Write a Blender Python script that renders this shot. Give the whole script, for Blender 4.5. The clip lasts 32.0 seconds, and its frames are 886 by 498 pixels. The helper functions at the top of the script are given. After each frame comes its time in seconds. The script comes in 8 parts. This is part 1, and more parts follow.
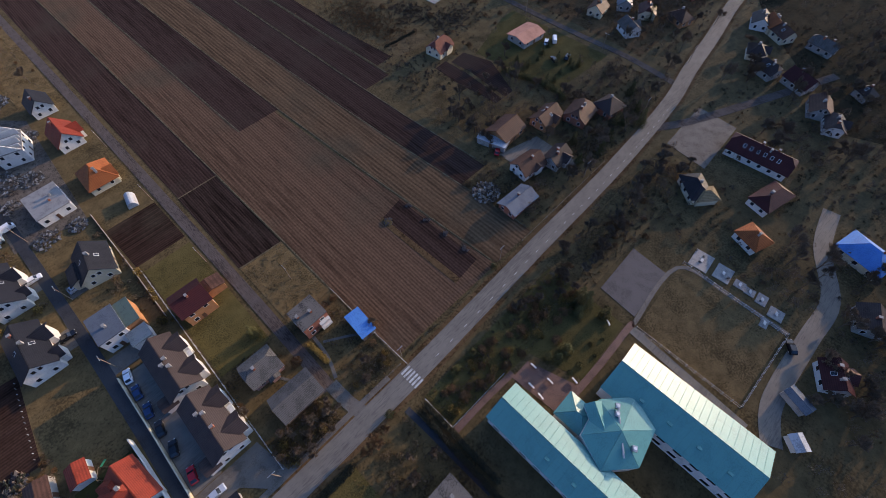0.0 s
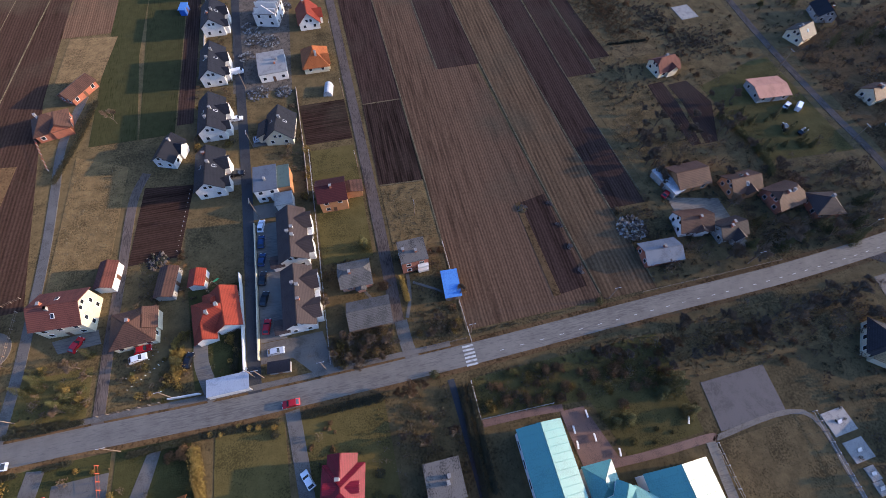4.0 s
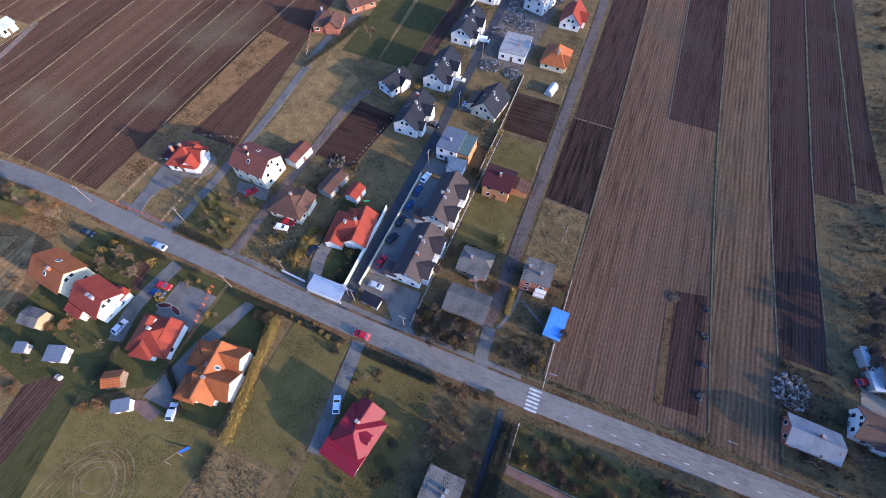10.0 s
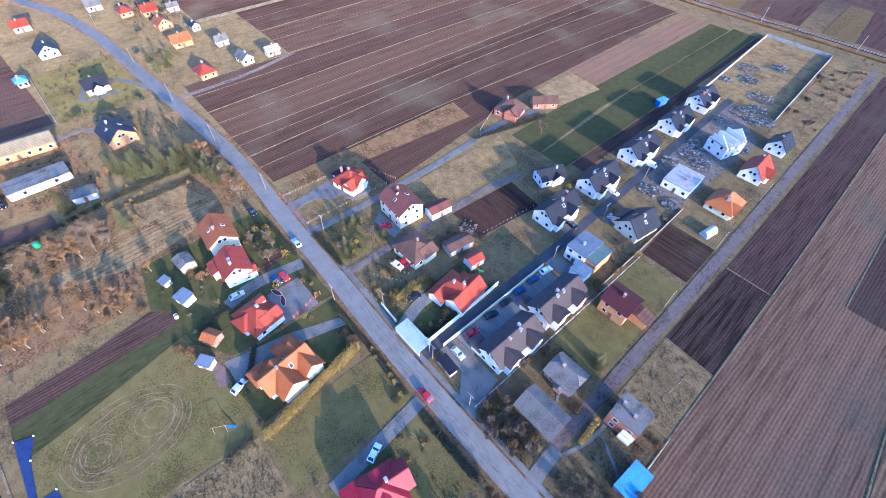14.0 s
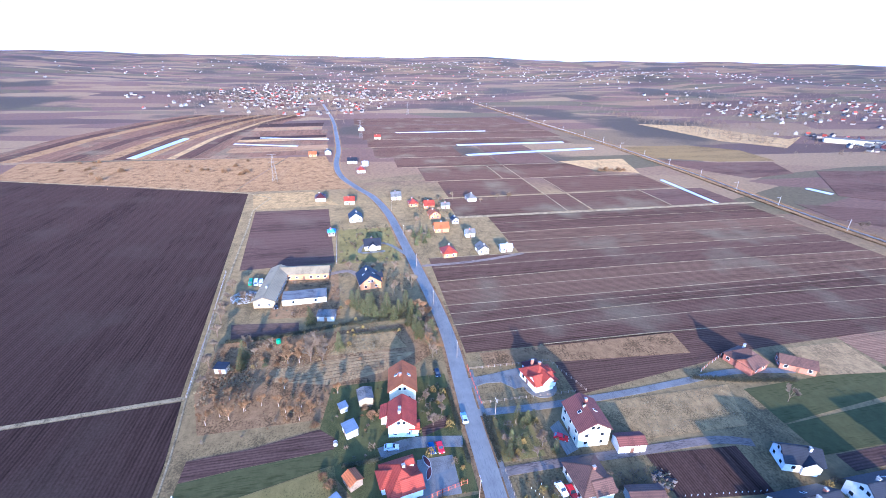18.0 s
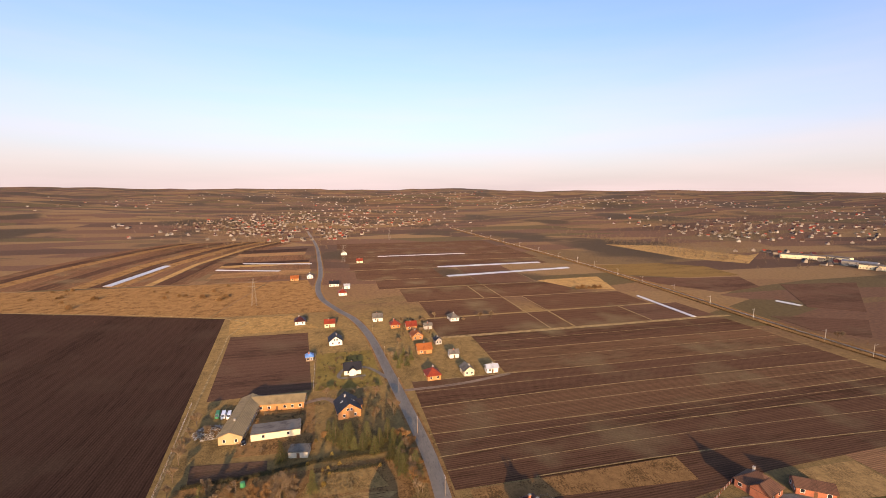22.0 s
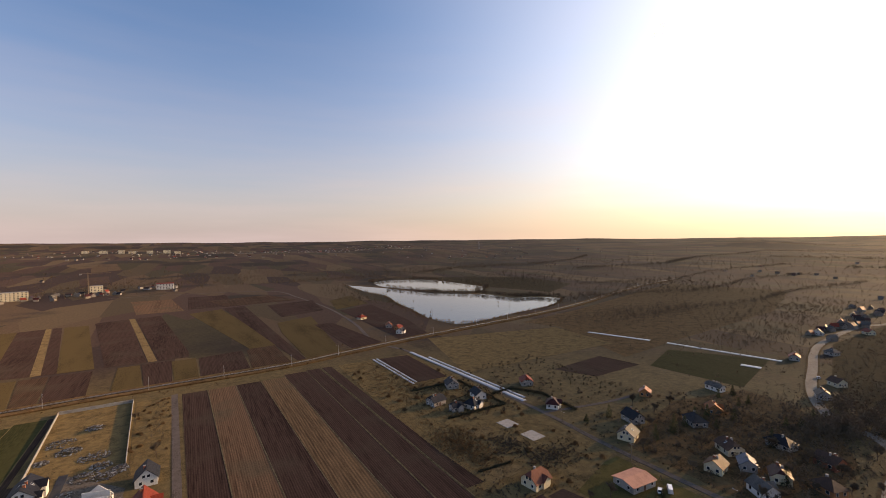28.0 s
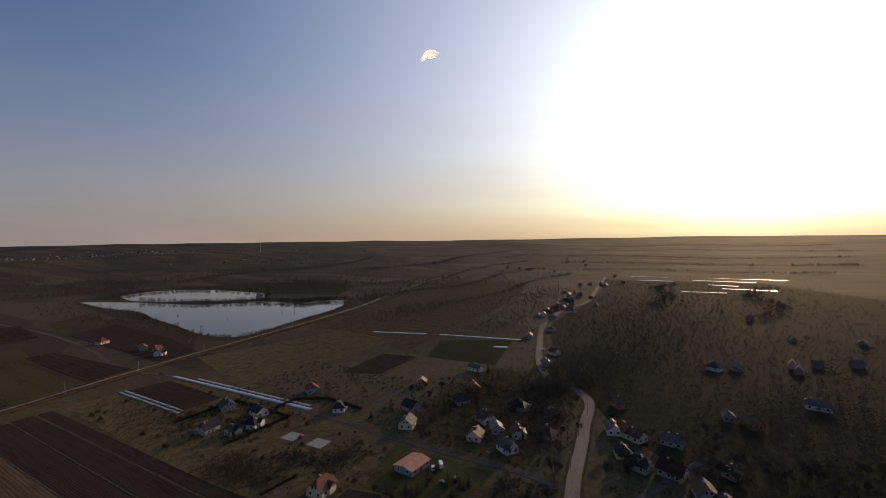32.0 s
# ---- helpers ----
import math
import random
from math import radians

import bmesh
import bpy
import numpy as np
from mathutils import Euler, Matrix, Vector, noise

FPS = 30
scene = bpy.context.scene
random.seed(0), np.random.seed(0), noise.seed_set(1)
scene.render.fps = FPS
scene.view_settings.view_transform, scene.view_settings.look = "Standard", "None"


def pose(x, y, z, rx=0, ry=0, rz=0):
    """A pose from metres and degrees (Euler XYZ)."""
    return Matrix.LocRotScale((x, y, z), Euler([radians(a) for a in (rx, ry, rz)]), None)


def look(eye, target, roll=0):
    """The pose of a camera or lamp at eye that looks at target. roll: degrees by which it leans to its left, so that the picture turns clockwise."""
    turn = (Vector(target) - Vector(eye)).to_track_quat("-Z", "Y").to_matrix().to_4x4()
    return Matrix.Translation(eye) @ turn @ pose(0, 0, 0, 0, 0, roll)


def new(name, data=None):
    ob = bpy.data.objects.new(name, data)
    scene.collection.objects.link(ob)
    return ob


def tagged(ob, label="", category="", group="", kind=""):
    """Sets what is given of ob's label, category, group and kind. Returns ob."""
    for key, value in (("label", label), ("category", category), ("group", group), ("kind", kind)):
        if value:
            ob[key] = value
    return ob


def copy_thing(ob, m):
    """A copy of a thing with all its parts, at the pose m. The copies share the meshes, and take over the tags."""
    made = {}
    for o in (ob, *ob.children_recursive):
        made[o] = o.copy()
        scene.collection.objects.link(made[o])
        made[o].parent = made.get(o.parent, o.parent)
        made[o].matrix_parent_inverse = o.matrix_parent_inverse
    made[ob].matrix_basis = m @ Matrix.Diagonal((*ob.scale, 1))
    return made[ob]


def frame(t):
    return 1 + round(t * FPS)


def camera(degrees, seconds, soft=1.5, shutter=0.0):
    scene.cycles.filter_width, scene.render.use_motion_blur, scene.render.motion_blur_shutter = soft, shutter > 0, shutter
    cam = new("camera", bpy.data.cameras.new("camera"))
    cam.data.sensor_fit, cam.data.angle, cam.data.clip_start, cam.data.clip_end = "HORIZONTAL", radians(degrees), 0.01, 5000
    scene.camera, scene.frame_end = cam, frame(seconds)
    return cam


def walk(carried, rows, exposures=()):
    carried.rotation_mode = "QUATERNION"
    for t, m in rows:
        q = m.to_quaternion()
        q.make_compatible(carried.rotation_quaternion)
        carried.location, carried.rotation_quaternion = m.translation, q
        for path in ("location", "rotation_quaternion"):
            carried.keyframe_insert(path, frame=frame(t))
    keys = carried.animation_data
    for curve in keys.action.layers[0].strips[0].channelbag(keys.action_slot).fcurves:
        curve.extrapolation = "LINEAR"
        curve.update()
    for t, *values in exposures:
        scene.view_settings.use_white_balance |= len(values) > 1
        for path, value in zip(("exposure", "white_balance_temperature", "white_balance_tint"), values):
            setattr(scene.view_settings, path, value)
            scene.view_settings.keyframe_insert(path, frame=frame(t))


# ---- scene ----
import itertools

cam = camera(91.5, 32.0, 0.6)
PATH = [
    (0.0, (-0.61, -0.25, 110.51), (36.036, 37.411, 25.428), -1.25),
    (0.5, (-0.74, -0.57, 110.48), (33.528, 38.103, 24.860), -1.15),
    (1.0, (-0.83, -0.76, 110.48), (30.304, 39.572, 24.438), -0.92),
    (1.5, (-0.80, -0.84, 110.39), (27.281, 40.914, 23.978), -0.57),
    (2.0, (-0.68, -0.71, 110.35), (24.304, 42.225, 23.556), -0.27),
    (2.5, (-0.61, -0.51, 110.26), (21.274, 43.605, 23.224), -0.07),
    (3.0, (-0.54, -0.56, 110.42), (17.993, 44.827, 23.262), 0.01),
    (3.5, (-0.63, -0.71, 110.44), (14.571, 45.938, 23.299), 0.58),
    (5.5, (-0.87, -0.87, 110.13), (2.523, 48.084, 22.996), 1.45),
    (6.0, (0.00, 0.00, 110.00), (-0.000, 48.368, 22.476), 0.54),
    (6.5, (0.43, 0.58, 109.77), (-2.229, 48.567, 22.076), 0.27),
    (7.0, (0.67, 0.75, 109.68), (-4.610, 48.558, 22.010), 0.29),
    (7.5, (0.57, 0.81, 109.50), (-7.129, 48.386, 21.873), 0.65),
    (8.0, (0.36, 0.79, 109.26), (-9.634, 48.070, 21.709), 1.18),
    (8.5, (0.27, 0.74, 108.95), (-11.900, 47.732, 21.527), 1.39),
    (9.0, (0.30, 0.63, 108.64), (-14.134, 47.189, 21.324), 1.57),
    (9.5, (0.28, 0.52, 108.31), (-16.155, 46.714, 21.161), 1.64),
    (10.0, (0.46, 0.37, 108.04), (-17.412, 46.382, 21.074), 1.62),
    (10.5, (0.57, 0.12, 107.87), (-18.601, 46.727, 21.499), 1.57),
    (11.0, (0.61, 0.15, 107.72), (-21.022, 48.807, 23.074), 1.48),
    (11.5, (0.55, 0.22, 107.55), (-23.783, 50.299, 24.488), 1.51),
    (12.0, (0.47, 0.24, 107.53), (-26.846, 50.857, 25.732), 1.65),
    (12.5, (0.37, 0.08, 107.54), (-30.852, 49.968, 26.688), 1.93),
    (13.0, (0.38, -0.31, 107.46), (-35.599, 47.645, 27.420), 2.34),
    (13.5, (0.53, -0.86, 106.90), (-40.750, 45.808, 28.681), 2.58),
    (15.5, (2.50, -0.23, 103.88), (-61.950, 33.564, 35.290), 1.07),
    (16.0, (2.68, -0.16, 103.32), (-68.502, 30.575, 40.164), 1.11),
    (16.5, (2.41, -0.23, 102.86), (-76.051, 26.811, 47.065), 0.93),
    (17.0, (1.89, -0.54, 102.24), (-82.335, 21.419, 53.002), 0.92),
    (17.5, (1.56, -0.96, 101.97), (-86.279, 17.299, 57.794), 1.05),
    (18.0, (1.31, -1.22, 101.80), (-88.345, 17.262, 61.550), 0.96),
    (18.5, (1.23, -1.36, 101.74), (-89.679, 17.273, 64.489), 0.94),
    (19.0, (1.23, -1.34, 101.51), (-90.575, 17.459, 66.605), 0.70),
    (19.5, (1.12, -1.52, 101.58), (-91.176, 17.826, 68.322), 0.76),
    (20.0, (1.14, -1.59, 101.54), (-91.490, 18.826, 69.881), 0.65),
    (20.5, (1.19, -1.58, 101.31), (-92.421, 19.946, 73.491), 0.55),
    (21.0, (1.14, -1.59, 101.02), (-93.553, 20.814, 77.948), 0.37),
    (21.5, (1.04, -1.69, 100.68), (-94.623, 21.395, 82.939), 0.32),
    (22.0, (0.97, -1.87, 100.53), (-95.176, 22.180, 87.181), 0.25),
    (22.5, (0.96, -2.07, 100.36), (-95.232, 23.331, 90.307), 0.14),
    (23.0, (0.91, -2.30, 100.09), (-95.240, 24.160, 92.612), 0.10),
    (23.5, (0.82, -2.66, 99.75), (-95.238, 24.562, 94.148), 0.02),
    (24.0, (0.67, -3.13, 99.24), (-95.265, 24.810, 95.153), -0.04),
    (24.5, (0.45, -3.75, 98.51), (-95.003, 25.858, 95.137), 0.07),
    (26.5, (1.06, -5.34, 95.56), (-30.026, 89.697, 94.206), -0.85),
    (27.0, (1.06, -5.48, 95.34), (-2.655, 94.437, 93.435), -0.51),
    (27.5, (0.86, -5.79, 95.17), (25.469, 91.113, 93.307), -0.67),
    (28.0, (0.64, -6.43, 94.98), (51.632, 79.569, 92.960), -0.69),
    (28.5, (0.57, -6.76, 95.24), (71.654, 63.540, 93.061), -0.78),
    (29.0, (0.67, -7.13, 95.46), (73.890, 60.947, 93.357), -0.73),
    (29.5, (0.72, -7.46, 95.67), (73.520, 61.067, 93.698), -0.79),
    (30.0, (0.76, -7.76, 95.86), (72.279, 62.106, 93.891), -0.83),
    (30.5, (0.54, -8.06, 96.09), (72.170, 61.694, 94.200), -0.71),
    (31.0, (0.15, -8.61, 96.43), (76.208, 56.278, 94.369), -0.87),
    (31.5, (-0.06, -9.26, 96.75), (81.893, 47.996, 94.487), -1.05),
    (32.0, (0.11, -9.59, 96.92), (85.204, 42.880, 94.736), -0.86),
]
# seconds, stops, kelvin, tint
LIGHT = [(0.0, 0.42, 6400, 21), (3.0, 0.8, 6200, 21), (5.5, 1.02, 5900, 20), (9.0, 1.27, 5600, 20), (13.0, 1.82, 5050, 18), (16.5, 2.42, 4500, 17), (18.5, 1.96, 4450, 17),
         (20.0, 1.52, 5900, 23), (21.0, 1.2, 8000, 25), (23.0, 0.75, 9700, 27), (24.5, 0.7, 9900, 27), (26.5, 0.62, 10200, 26), (28.0, 0.42, 9700, 23), (29.0, -0.15, 8900, 22), (32.0, -0.65, 8400, 22)]
walk(cam, [(t, look(eye, target, roll)) for t, eye, target, roll in PATH], LIGHT)

# ---- world and sun ----
SUN_AZ, SUN_EL = -6.0, 13.0          # degrees from +x, and above the horizon
world = bpy.data.worlds.new("world")
scene.world = world
world.use_nodes = True
wn, wl = world.node_tree.nodes, world.node_tree.links
sky = wn.new("ShaderNodeTexSky")
sky.sky_type, sky.sun_disc = "NISHITA", False
sky.sun_elevation, sky.sun_rotation = radians(SUN_EL), radians(90 - SUN_AZ)
sky.air_density, sky.dust_density, sky.ozone_density = 1.0, 2.4, 2.5
# a bank of haze round the whole horizon, thinning upwards
tc, sep, rise, curve_, haze = (wn.new("ShaderNode" + k) for k in ("TexCoord", "SeparateXYZ", "MapRange", "Math", "MixRGB"))
wl.new(tc.outputs["Generated"], sep.inputs["Vector"]), wl.new(sep.outputs["Z"], rise.inputs["Value"])
rise.inputs["From Min"].default_value, rise.inputs["From Max"].default_value = 0.50, -0.01
curve_.operation, curve_.inputs[1].default_value = "POWER", 1.9
# thin streaks in it
flat_, streak, bank, most = wn.new("ShaderNodeMapping"), wn.new("ShaderNodeTexNoise"), wn.new("ShaderNodeMath"), wn.new("ShaderNodeMath")
flat_.inputs["Scale"].default_value = (1.0, 1.0, 9.0)
streak.inputs["Scale"].default_value, streak.inputs["Detail"].default_value = 2.6, 6
wl.new(tc.outputs["Generated"], flat_.inputs["Vector"]), wl.new(flat_.outputs["Vector"], streak.inputs["Vector"])
bank.operation, bank.inputs[1].default_value = "MULTIPLY_ADD", 0.26
most.operation, most.inputs[1].default_value = "MULTIPLY", 0.82
off = wn.new("ShaderNodeMath")
off.operation, off.inputs[1].default_value, off.use_clamp = "ADD", -0.13, True
wl.new(rise.outputs[0], bank.inputs[2]), wl.new(streak.outputs["Fac"], bank.inputs[0]), wl.new(bank.outputs[0], off.inputs[0])
wl.new(off.outputs[0], curve_.inputs[0]), wl.new(curve_.outputs[0], most.inputs[0]), wl.new(most.outputs[0], haze.inputs["Fac"])
tone = wn.new("ShaderNodeMixRGB")
tone.blend_type, tone.inputs["Fac"].default_value, tone.inputs["Color2"].default_value = "MULTIPLY", 1.0, (0.58, 0.98, 1.44, 1)
wl.new(sky.outputs["Color"], tone.inputs["Color1"])
# the bright aureole that haze spreads round the sun
dot, lobe, warm, both = wn.new("ShaderNodeVectorMath"), wn.new("ShaderNodeMath"), wn.new("ShaderNodeMixRGB"), wn.new("ShaderNodeMixRGB")
dot.operation, lobe.operation, lobe.inputs[1].default_value = "DOT_PRODUCT", "POWER", 3.2
se, ce = math.sin(radians(SUN_EL)), math.cos(radians(SUN_EL))
dot.inputs[1].default_value = (ce * math.cos(radians(SUN_AZ)), ce * math.sin(radians(SUN_AZ)), se)
both.blend_type, both.inputs["Fac"].default_value = "ADD", 1.0
warm.inputs["Color1"].default_value, warm.inputs["Color2"].default_value = (0, 0, 0, 1), (5.1, 5.3, 5.2, 1)
clip = wn.new("ShaderNodeClamp")
wl.new(tc.outputs["Generated"], dot.inputs[0]), wl.new(dot.outputs["Value"], clip.inputs["Value"]), wl.new(clip.outputs[0], lobe.inputs[0])
wl.new(lobe.outputs[0], warm.inputs["Fac"]), wl.new(tone.outputs["Color"], both.inputs["Color1"]), wl.new(warm.outputs["Color"], both.inputs["Color2"])
# the haze itself is lavender away from the sun and straw-coloured under it
side, tinge = wn.new("ShaderNodeMath"), wn.new("ShaderNodeMixRGB")
side.operation, side.inputs[1].default_value = "POWER", 1.6
tinge.inputs["Color1"].default_value, tinge.inputs["Color2"].default_value = (3.25, 3.2, 3.85, 1), (6.2, 4.8, 3.2, 1)
wl.new(clip.outputs[0], side.inputs[0]), wl.new(side.outputs[0], tinge.inputs["Fac"]), wl.new(tinge.outputs["Color"], haze.inputs["Color2"])
wl.new(both.outputs["Color"], haze.inputs["Color1"]), wl.new(haze.outputs["Color"], wn["Background"].inputs["Color"])
wn["Background"].inputs["Strength"].default_value = 0.15

sun = new("sun", bpy.data.lights.new("sun", "SUN"))
sun.data.energy, sun.data.angle, sun.data.color = 3.75, radians(0.6), (1.0, 0.73, 0.44)
ca, sa = math.cos(radians(SUN_AZ)), math.sin(radians(SUN_AZ))
sun.matrix_world = look((ca * 500, sa * 500, math.tan(radians(SUN_EL)) * 500), (0, 0, 0))


# ---- materials ----
def mat(name, col, col2=None, rough=0.85, scale=0.6, fine=9.0, bump=0.15, metal=0.0, stretch=(1, 1, 1), place="pos", vary=0.0, spec=0.3, dusty=0.0):
    """A surface with a coarse and a fine noise; vary: difference from object to object."""
    m = bpy.data.materials.new(name)
    m.use_nodes = True
    n, l = m.node_tree.nodes, m.node_tree.links
    b = n["Principled BSDF"]
    b.inputs["Roughness"].default_value, b.inputs["Metallic"].default_value = rough, metal
    b.inputs["Specular IOR Level"].default_value, b.inputs["Diffuse Roughness"].default_value = spec, dusty or (0.9 if rough > 0.94 else 0.0)
    col2 = col2 or tuple(c * 0.72 for c in col)
    src = n.new("ShaderNodeNewGeometry").outputs["Position"] if place == "pos" else n.new("ShaderNodeTexCoord").outputs["Object"]
    mp = n.new("ShaderNodeMapping")
    mp.inputs["Scale"].default_value = stretch
    l.new(src, mp.inputs["Vector"])
    big, small = n.new("ShaderNodeTexNoise"), n.new("ShaderNodeTexNoise")
    big.inputs["Scale"].default_value, small.inputs["Scale"].default_value = scale, fine
    big.inputs["Detail"].default_value, small.inputs["Detail"].default_value = 5, 3
    l.new(mp.outputs["Vector"], big.inputs["Vector"]), l.new(mp.outputs["Vector"], small.inputs["Vector"])
    add = n.new("ShaderNodeMath")
    add.operation = "MULTIPLY_ADD"
    add.inputs[1].default_value = 1.0
    l.new(small.outputs["Fac"], add.inputs[0]), l.new(big.outputs["Fac"], add.inputs[2])
    ramp = n.new("ShaderNodeValToRGB")
    ramp.color_ramp.elements[0].position, ramp.color_ramp.elements[1].position = 0.80, 1.20
    ramp.color_ramp.elements[0].color, ramp.color_ramp.elements[1].color = (*col2, 1), (*col, 1)
    l.new(add.outputs[0], ramp.inputs["Fac"])
    out = ramp.outputs["Color"]
    if vary:
        info, hsv, mr = n.new("ShaderNodeObjectInfo"), n.new("ShaderNodeHueSaturation"), n.new("ShaderNodeMapRange")
        mr.inputs["To Min"].default_value, mr.inputs["To Max"].default_value = 1 - vary, 1 + vary
        l.new(info.outputs["Random"], mr.inputs["Value"]), l.new(mr.outputs[0], hsv.inputs["Value"])
        l.new(out, hsv.inputs["Color"])
        out = hsv.outputs["Color"]
    l.new(out, b.inputs["Base Color"])
    if bump:
        bp = n.new("ShaderNodeBump")
        bp.inputs["Strength"].default_value, bp.inputs["Distance"].default_value = bump, 0.15
        l.new(small.outputs["Fac"], bp.inputs["Height"]), l.new(bp.outputs["Normal"], b.inputs["Normal"])
    return m


def mottle(m, amount=0.45, scale=0.33):
    """Uneven growth and wear at a scale of metres."""
    n, l = m.node_tree.nodes, m.node_tree.links
    b = n["Principled BSDF"]
    src = b.inputs["Base Color"].links[0].from_socket
    t, r, x = n.new("ShaderNodeTexNoise"), n.new("ShaderNodeMapRange"), n.new("ShaderNodeMixRGB")
    t.inputs["Scale"].default_value, t.inputs["Detail"].default_value, t.inputs["Roughness"].default_value = scale, 9, 0.72
    r.inputs["From Min"].default_value, r.inputs["From Max"].default_value = 0.32, 0.68
    r.inputs["To Min"].default_value, r.inputs["To Max"].default_value = 1 - amount, 1 + amount
    x.blend_type, x.inputs["Fac"].default_value = "MULTIPLY", 1.0
    l.new(n.new("ShaderNodeNewGeometry").outputs["Position"], t.inputs["Vector"]), l.new(t.outputs["Fac"], r.inputs["Value"])
    l.new(src, x.inputs["Color1"]), l.new(r.outputs[0], x.inputs["Color2"]), l.new(x.outputs["Color"], b.inputs["Base Color"])
    return m


def tilled(name, col, col2, along="y", pitch=0.9, patch=(0.09, 0.072, 0.046)):
    """Tilled soil: furrows along one axis, broad tonal streaks and a little weed."""
    m = mat(name, col, col2, 0.95, 0.045, 1.1, 0.4, stretch=(1, 0.06, 1) if along == "y" else (0.06, 1, 1), spec=0.02)
    n, l = m.node_tree.nodes, m.node_tree.links
    b, ramp = n["Principled BSDF"], n["Color Ramp"]
    geo = n.new("ShaderNodeNewGeometry")
    w = n.new("ShaderNodeTexWave")
    w.wave_type, w.bands_direction = "BANDS", "X" if along == "y" else "Y"
    w.inputs["Scale"].default_value, w.inputs["Distortion"].default_value = 0.314 / pitch, 1.6
    w.inputs["Detail"].default_value, w.inputs["Detail Scale"].default_value = 2, 0.6
    l.new(geo.outputs["Position"], w.inputs["Vector"])
    mul = n.new("ShaderNodeMixRGB")
    mul.blend_type, mul.inputs["Fac"].default_value = "MULTIPLY", 0.36
    l.new(ramp.outputs["Color"], mul.inputs["Color1"]), l.new(w.outputs["Color"], mul.inputs["Color2"])
    # the wider passes of the tractor
    w2, m2 = n.new("ShaderNodeTexWave"), n.new("ShaderNodeMixRGB")
    w2.wave_type, w2.bands_direction = "BANDS", w.bands_direction
    w2.inputs["Scale"].default_value, w2.inputs["Distortion"].default_value, w2.inputs["Detail"].default_value, w2.inputs["Detail Scale"].default_value = 0.314 / (pitch * 5.3), 2.0, 3, 0.4
    m2.blend_type, m2.inputs["Fac"].default_value = "MULTIPLY", 0.13
    l.new(geo.outputs["Position"], w2.inputs["Vector"]), l.new(mul.outputs["Color"], m2.inputs["Color1"]), l.new(w2.outputs["Color"], m2.inputs["Color2"])
    mul = m2
    pn = n.new("ShaderNodeTexNoise")
    pn.inputs["Scale"].default_value, pn.inputs["Detail"].default_value = 0.03, 8
    l.new(geo.outputs["Position"], pn.inputs["Vector"])
    pr = n.new("ShaderNodeValToRGB")
    pr.color_ramp.elements[0].position, pr.color_ramp.elements[1].position = 0.52, 0.78
    l.new(pn.outputs["Fac"], pr.inputs["Fac"])
    mx = n.new("ShaderNodeMixRGB")
    mx.inputs["Color2"].default_value = (*patch, 1)
    l.new(pr.outputs["Color"], mx.inputs["Fac"]), l.new(mul.outputs["Color"], mx.inputs["Color1"])
    l.new(mx.outputs["Color"], b.inputs["Base Color"])
    return mottle(m, 0.26, 1.1)


M = {}
M["grass"] = mat("dormant_grass", (0.118, 0.092, 0.033), (0.070, 0.056, 0.021), 0.95, 0.09, 2.5, 0.5, spec=0.02)
M["lawn"] = mat("lawn", (0.062, 0.058, 0.022), (0.034, 0.035, 0.014), 0.95, 0.12, 3.0, 0.4, spec=0.02)
M["drygrass"] = mat("dry_grass", (0.178, 0.119, 0.054), (0.098, 0.067, 0.031), 0.95, 0.14, 2.2, 0.6, spec=0.02)
M["tan"] = mat("straw_ground", (0.190, 0.128, 0.062), (0.118, 0.080, 0.040), 0.95, 0.08, 1.5, 0.4, spec=0.02)
M["winter"] = mat("winter_crop", (0.050, 0.048, 0.020), (0.032, 0.032, 0.013), 0.95, 0.05, 2.0, 0.4, stretch=(1, 0.1, 1), spec=0.02)
M["balk"] = mat("bleached_grass", (0.165, 0.128, 0.076), (0.086, 0.066, 0.038), 0.95, 0.3, 2.0, 0.4, spec=0.02)
M["soil"] = tilled("brown_soil", (0.182, 0.106, 0.064), (0.114, 0.066, 0.040))
M["soilm"] = tilled("dusky_brown_soil", (0.076, 0.043, 0.030), (0.046, 0.026, 0.018), pitch=1.1)
M["soilp"] = tilled("pale_dusky_soil", (0.096, 0.056, 0.036), (0.060, 0.035, 0.023), pitch=1.2)
M["olive"] = mat("olive_stubble", (0.098, 0.067, 0.030), (0.062, 0.043, 0.020), 0.95, 0.06, 1.8, 0.4, stretch=(1, 0.2, 1), spec=0.02)
M["soil2"] = tilled("pale_brown_soil", (0.196, 0.120, 0.066), (0.124, 0.076, 0.043), pitch=1.3)
M["dark"] = tilled("dark_soil", (0.080, 0.047, 0.036), (0.046, 0.027, 0.021), patch=(0.070, 0.050, 0.036))
M["darkx"] = tilled("dark_garden_soil", (0.060, 0.034, 0.025), (0.032, 0.018, 0.014), along="x", pitch=0.8)
M["darkw"] = tilled("dark_soil_in_wide_furrows", (0.037, 0.022, 0.018), (0.022, 0.013, 0.011), along="x", pitch=1.15, patch=(0.034, 0.023, 0.018))
M["soilx"] = tilled("brown_soil_across", (0.112, 0.063, 0.040), (0.064, 0.036, 0.024), along="x", pitch=1.2)
M["rough"] = tilled("rough_clods", (0.064, 0.040, 0.031), (0.024, 0.015, 0.012), pitch=0.7, patch=(0.05, 0.034, 0.026))
M["scrubland"] = mat("brown_scrubland", (0.058, 0.043, 0.023), (0.024, 0.019, 0.011), 0.95, 0.12, 1.2, 0.8, spec=0.02)
M["embank"] = mat("brown_rough_grass", (0.138, 0.083, 0.040), (0.066, 0.040, 0.019), 0.95, 0.12, 1.4, 0.7, spec=0.02)
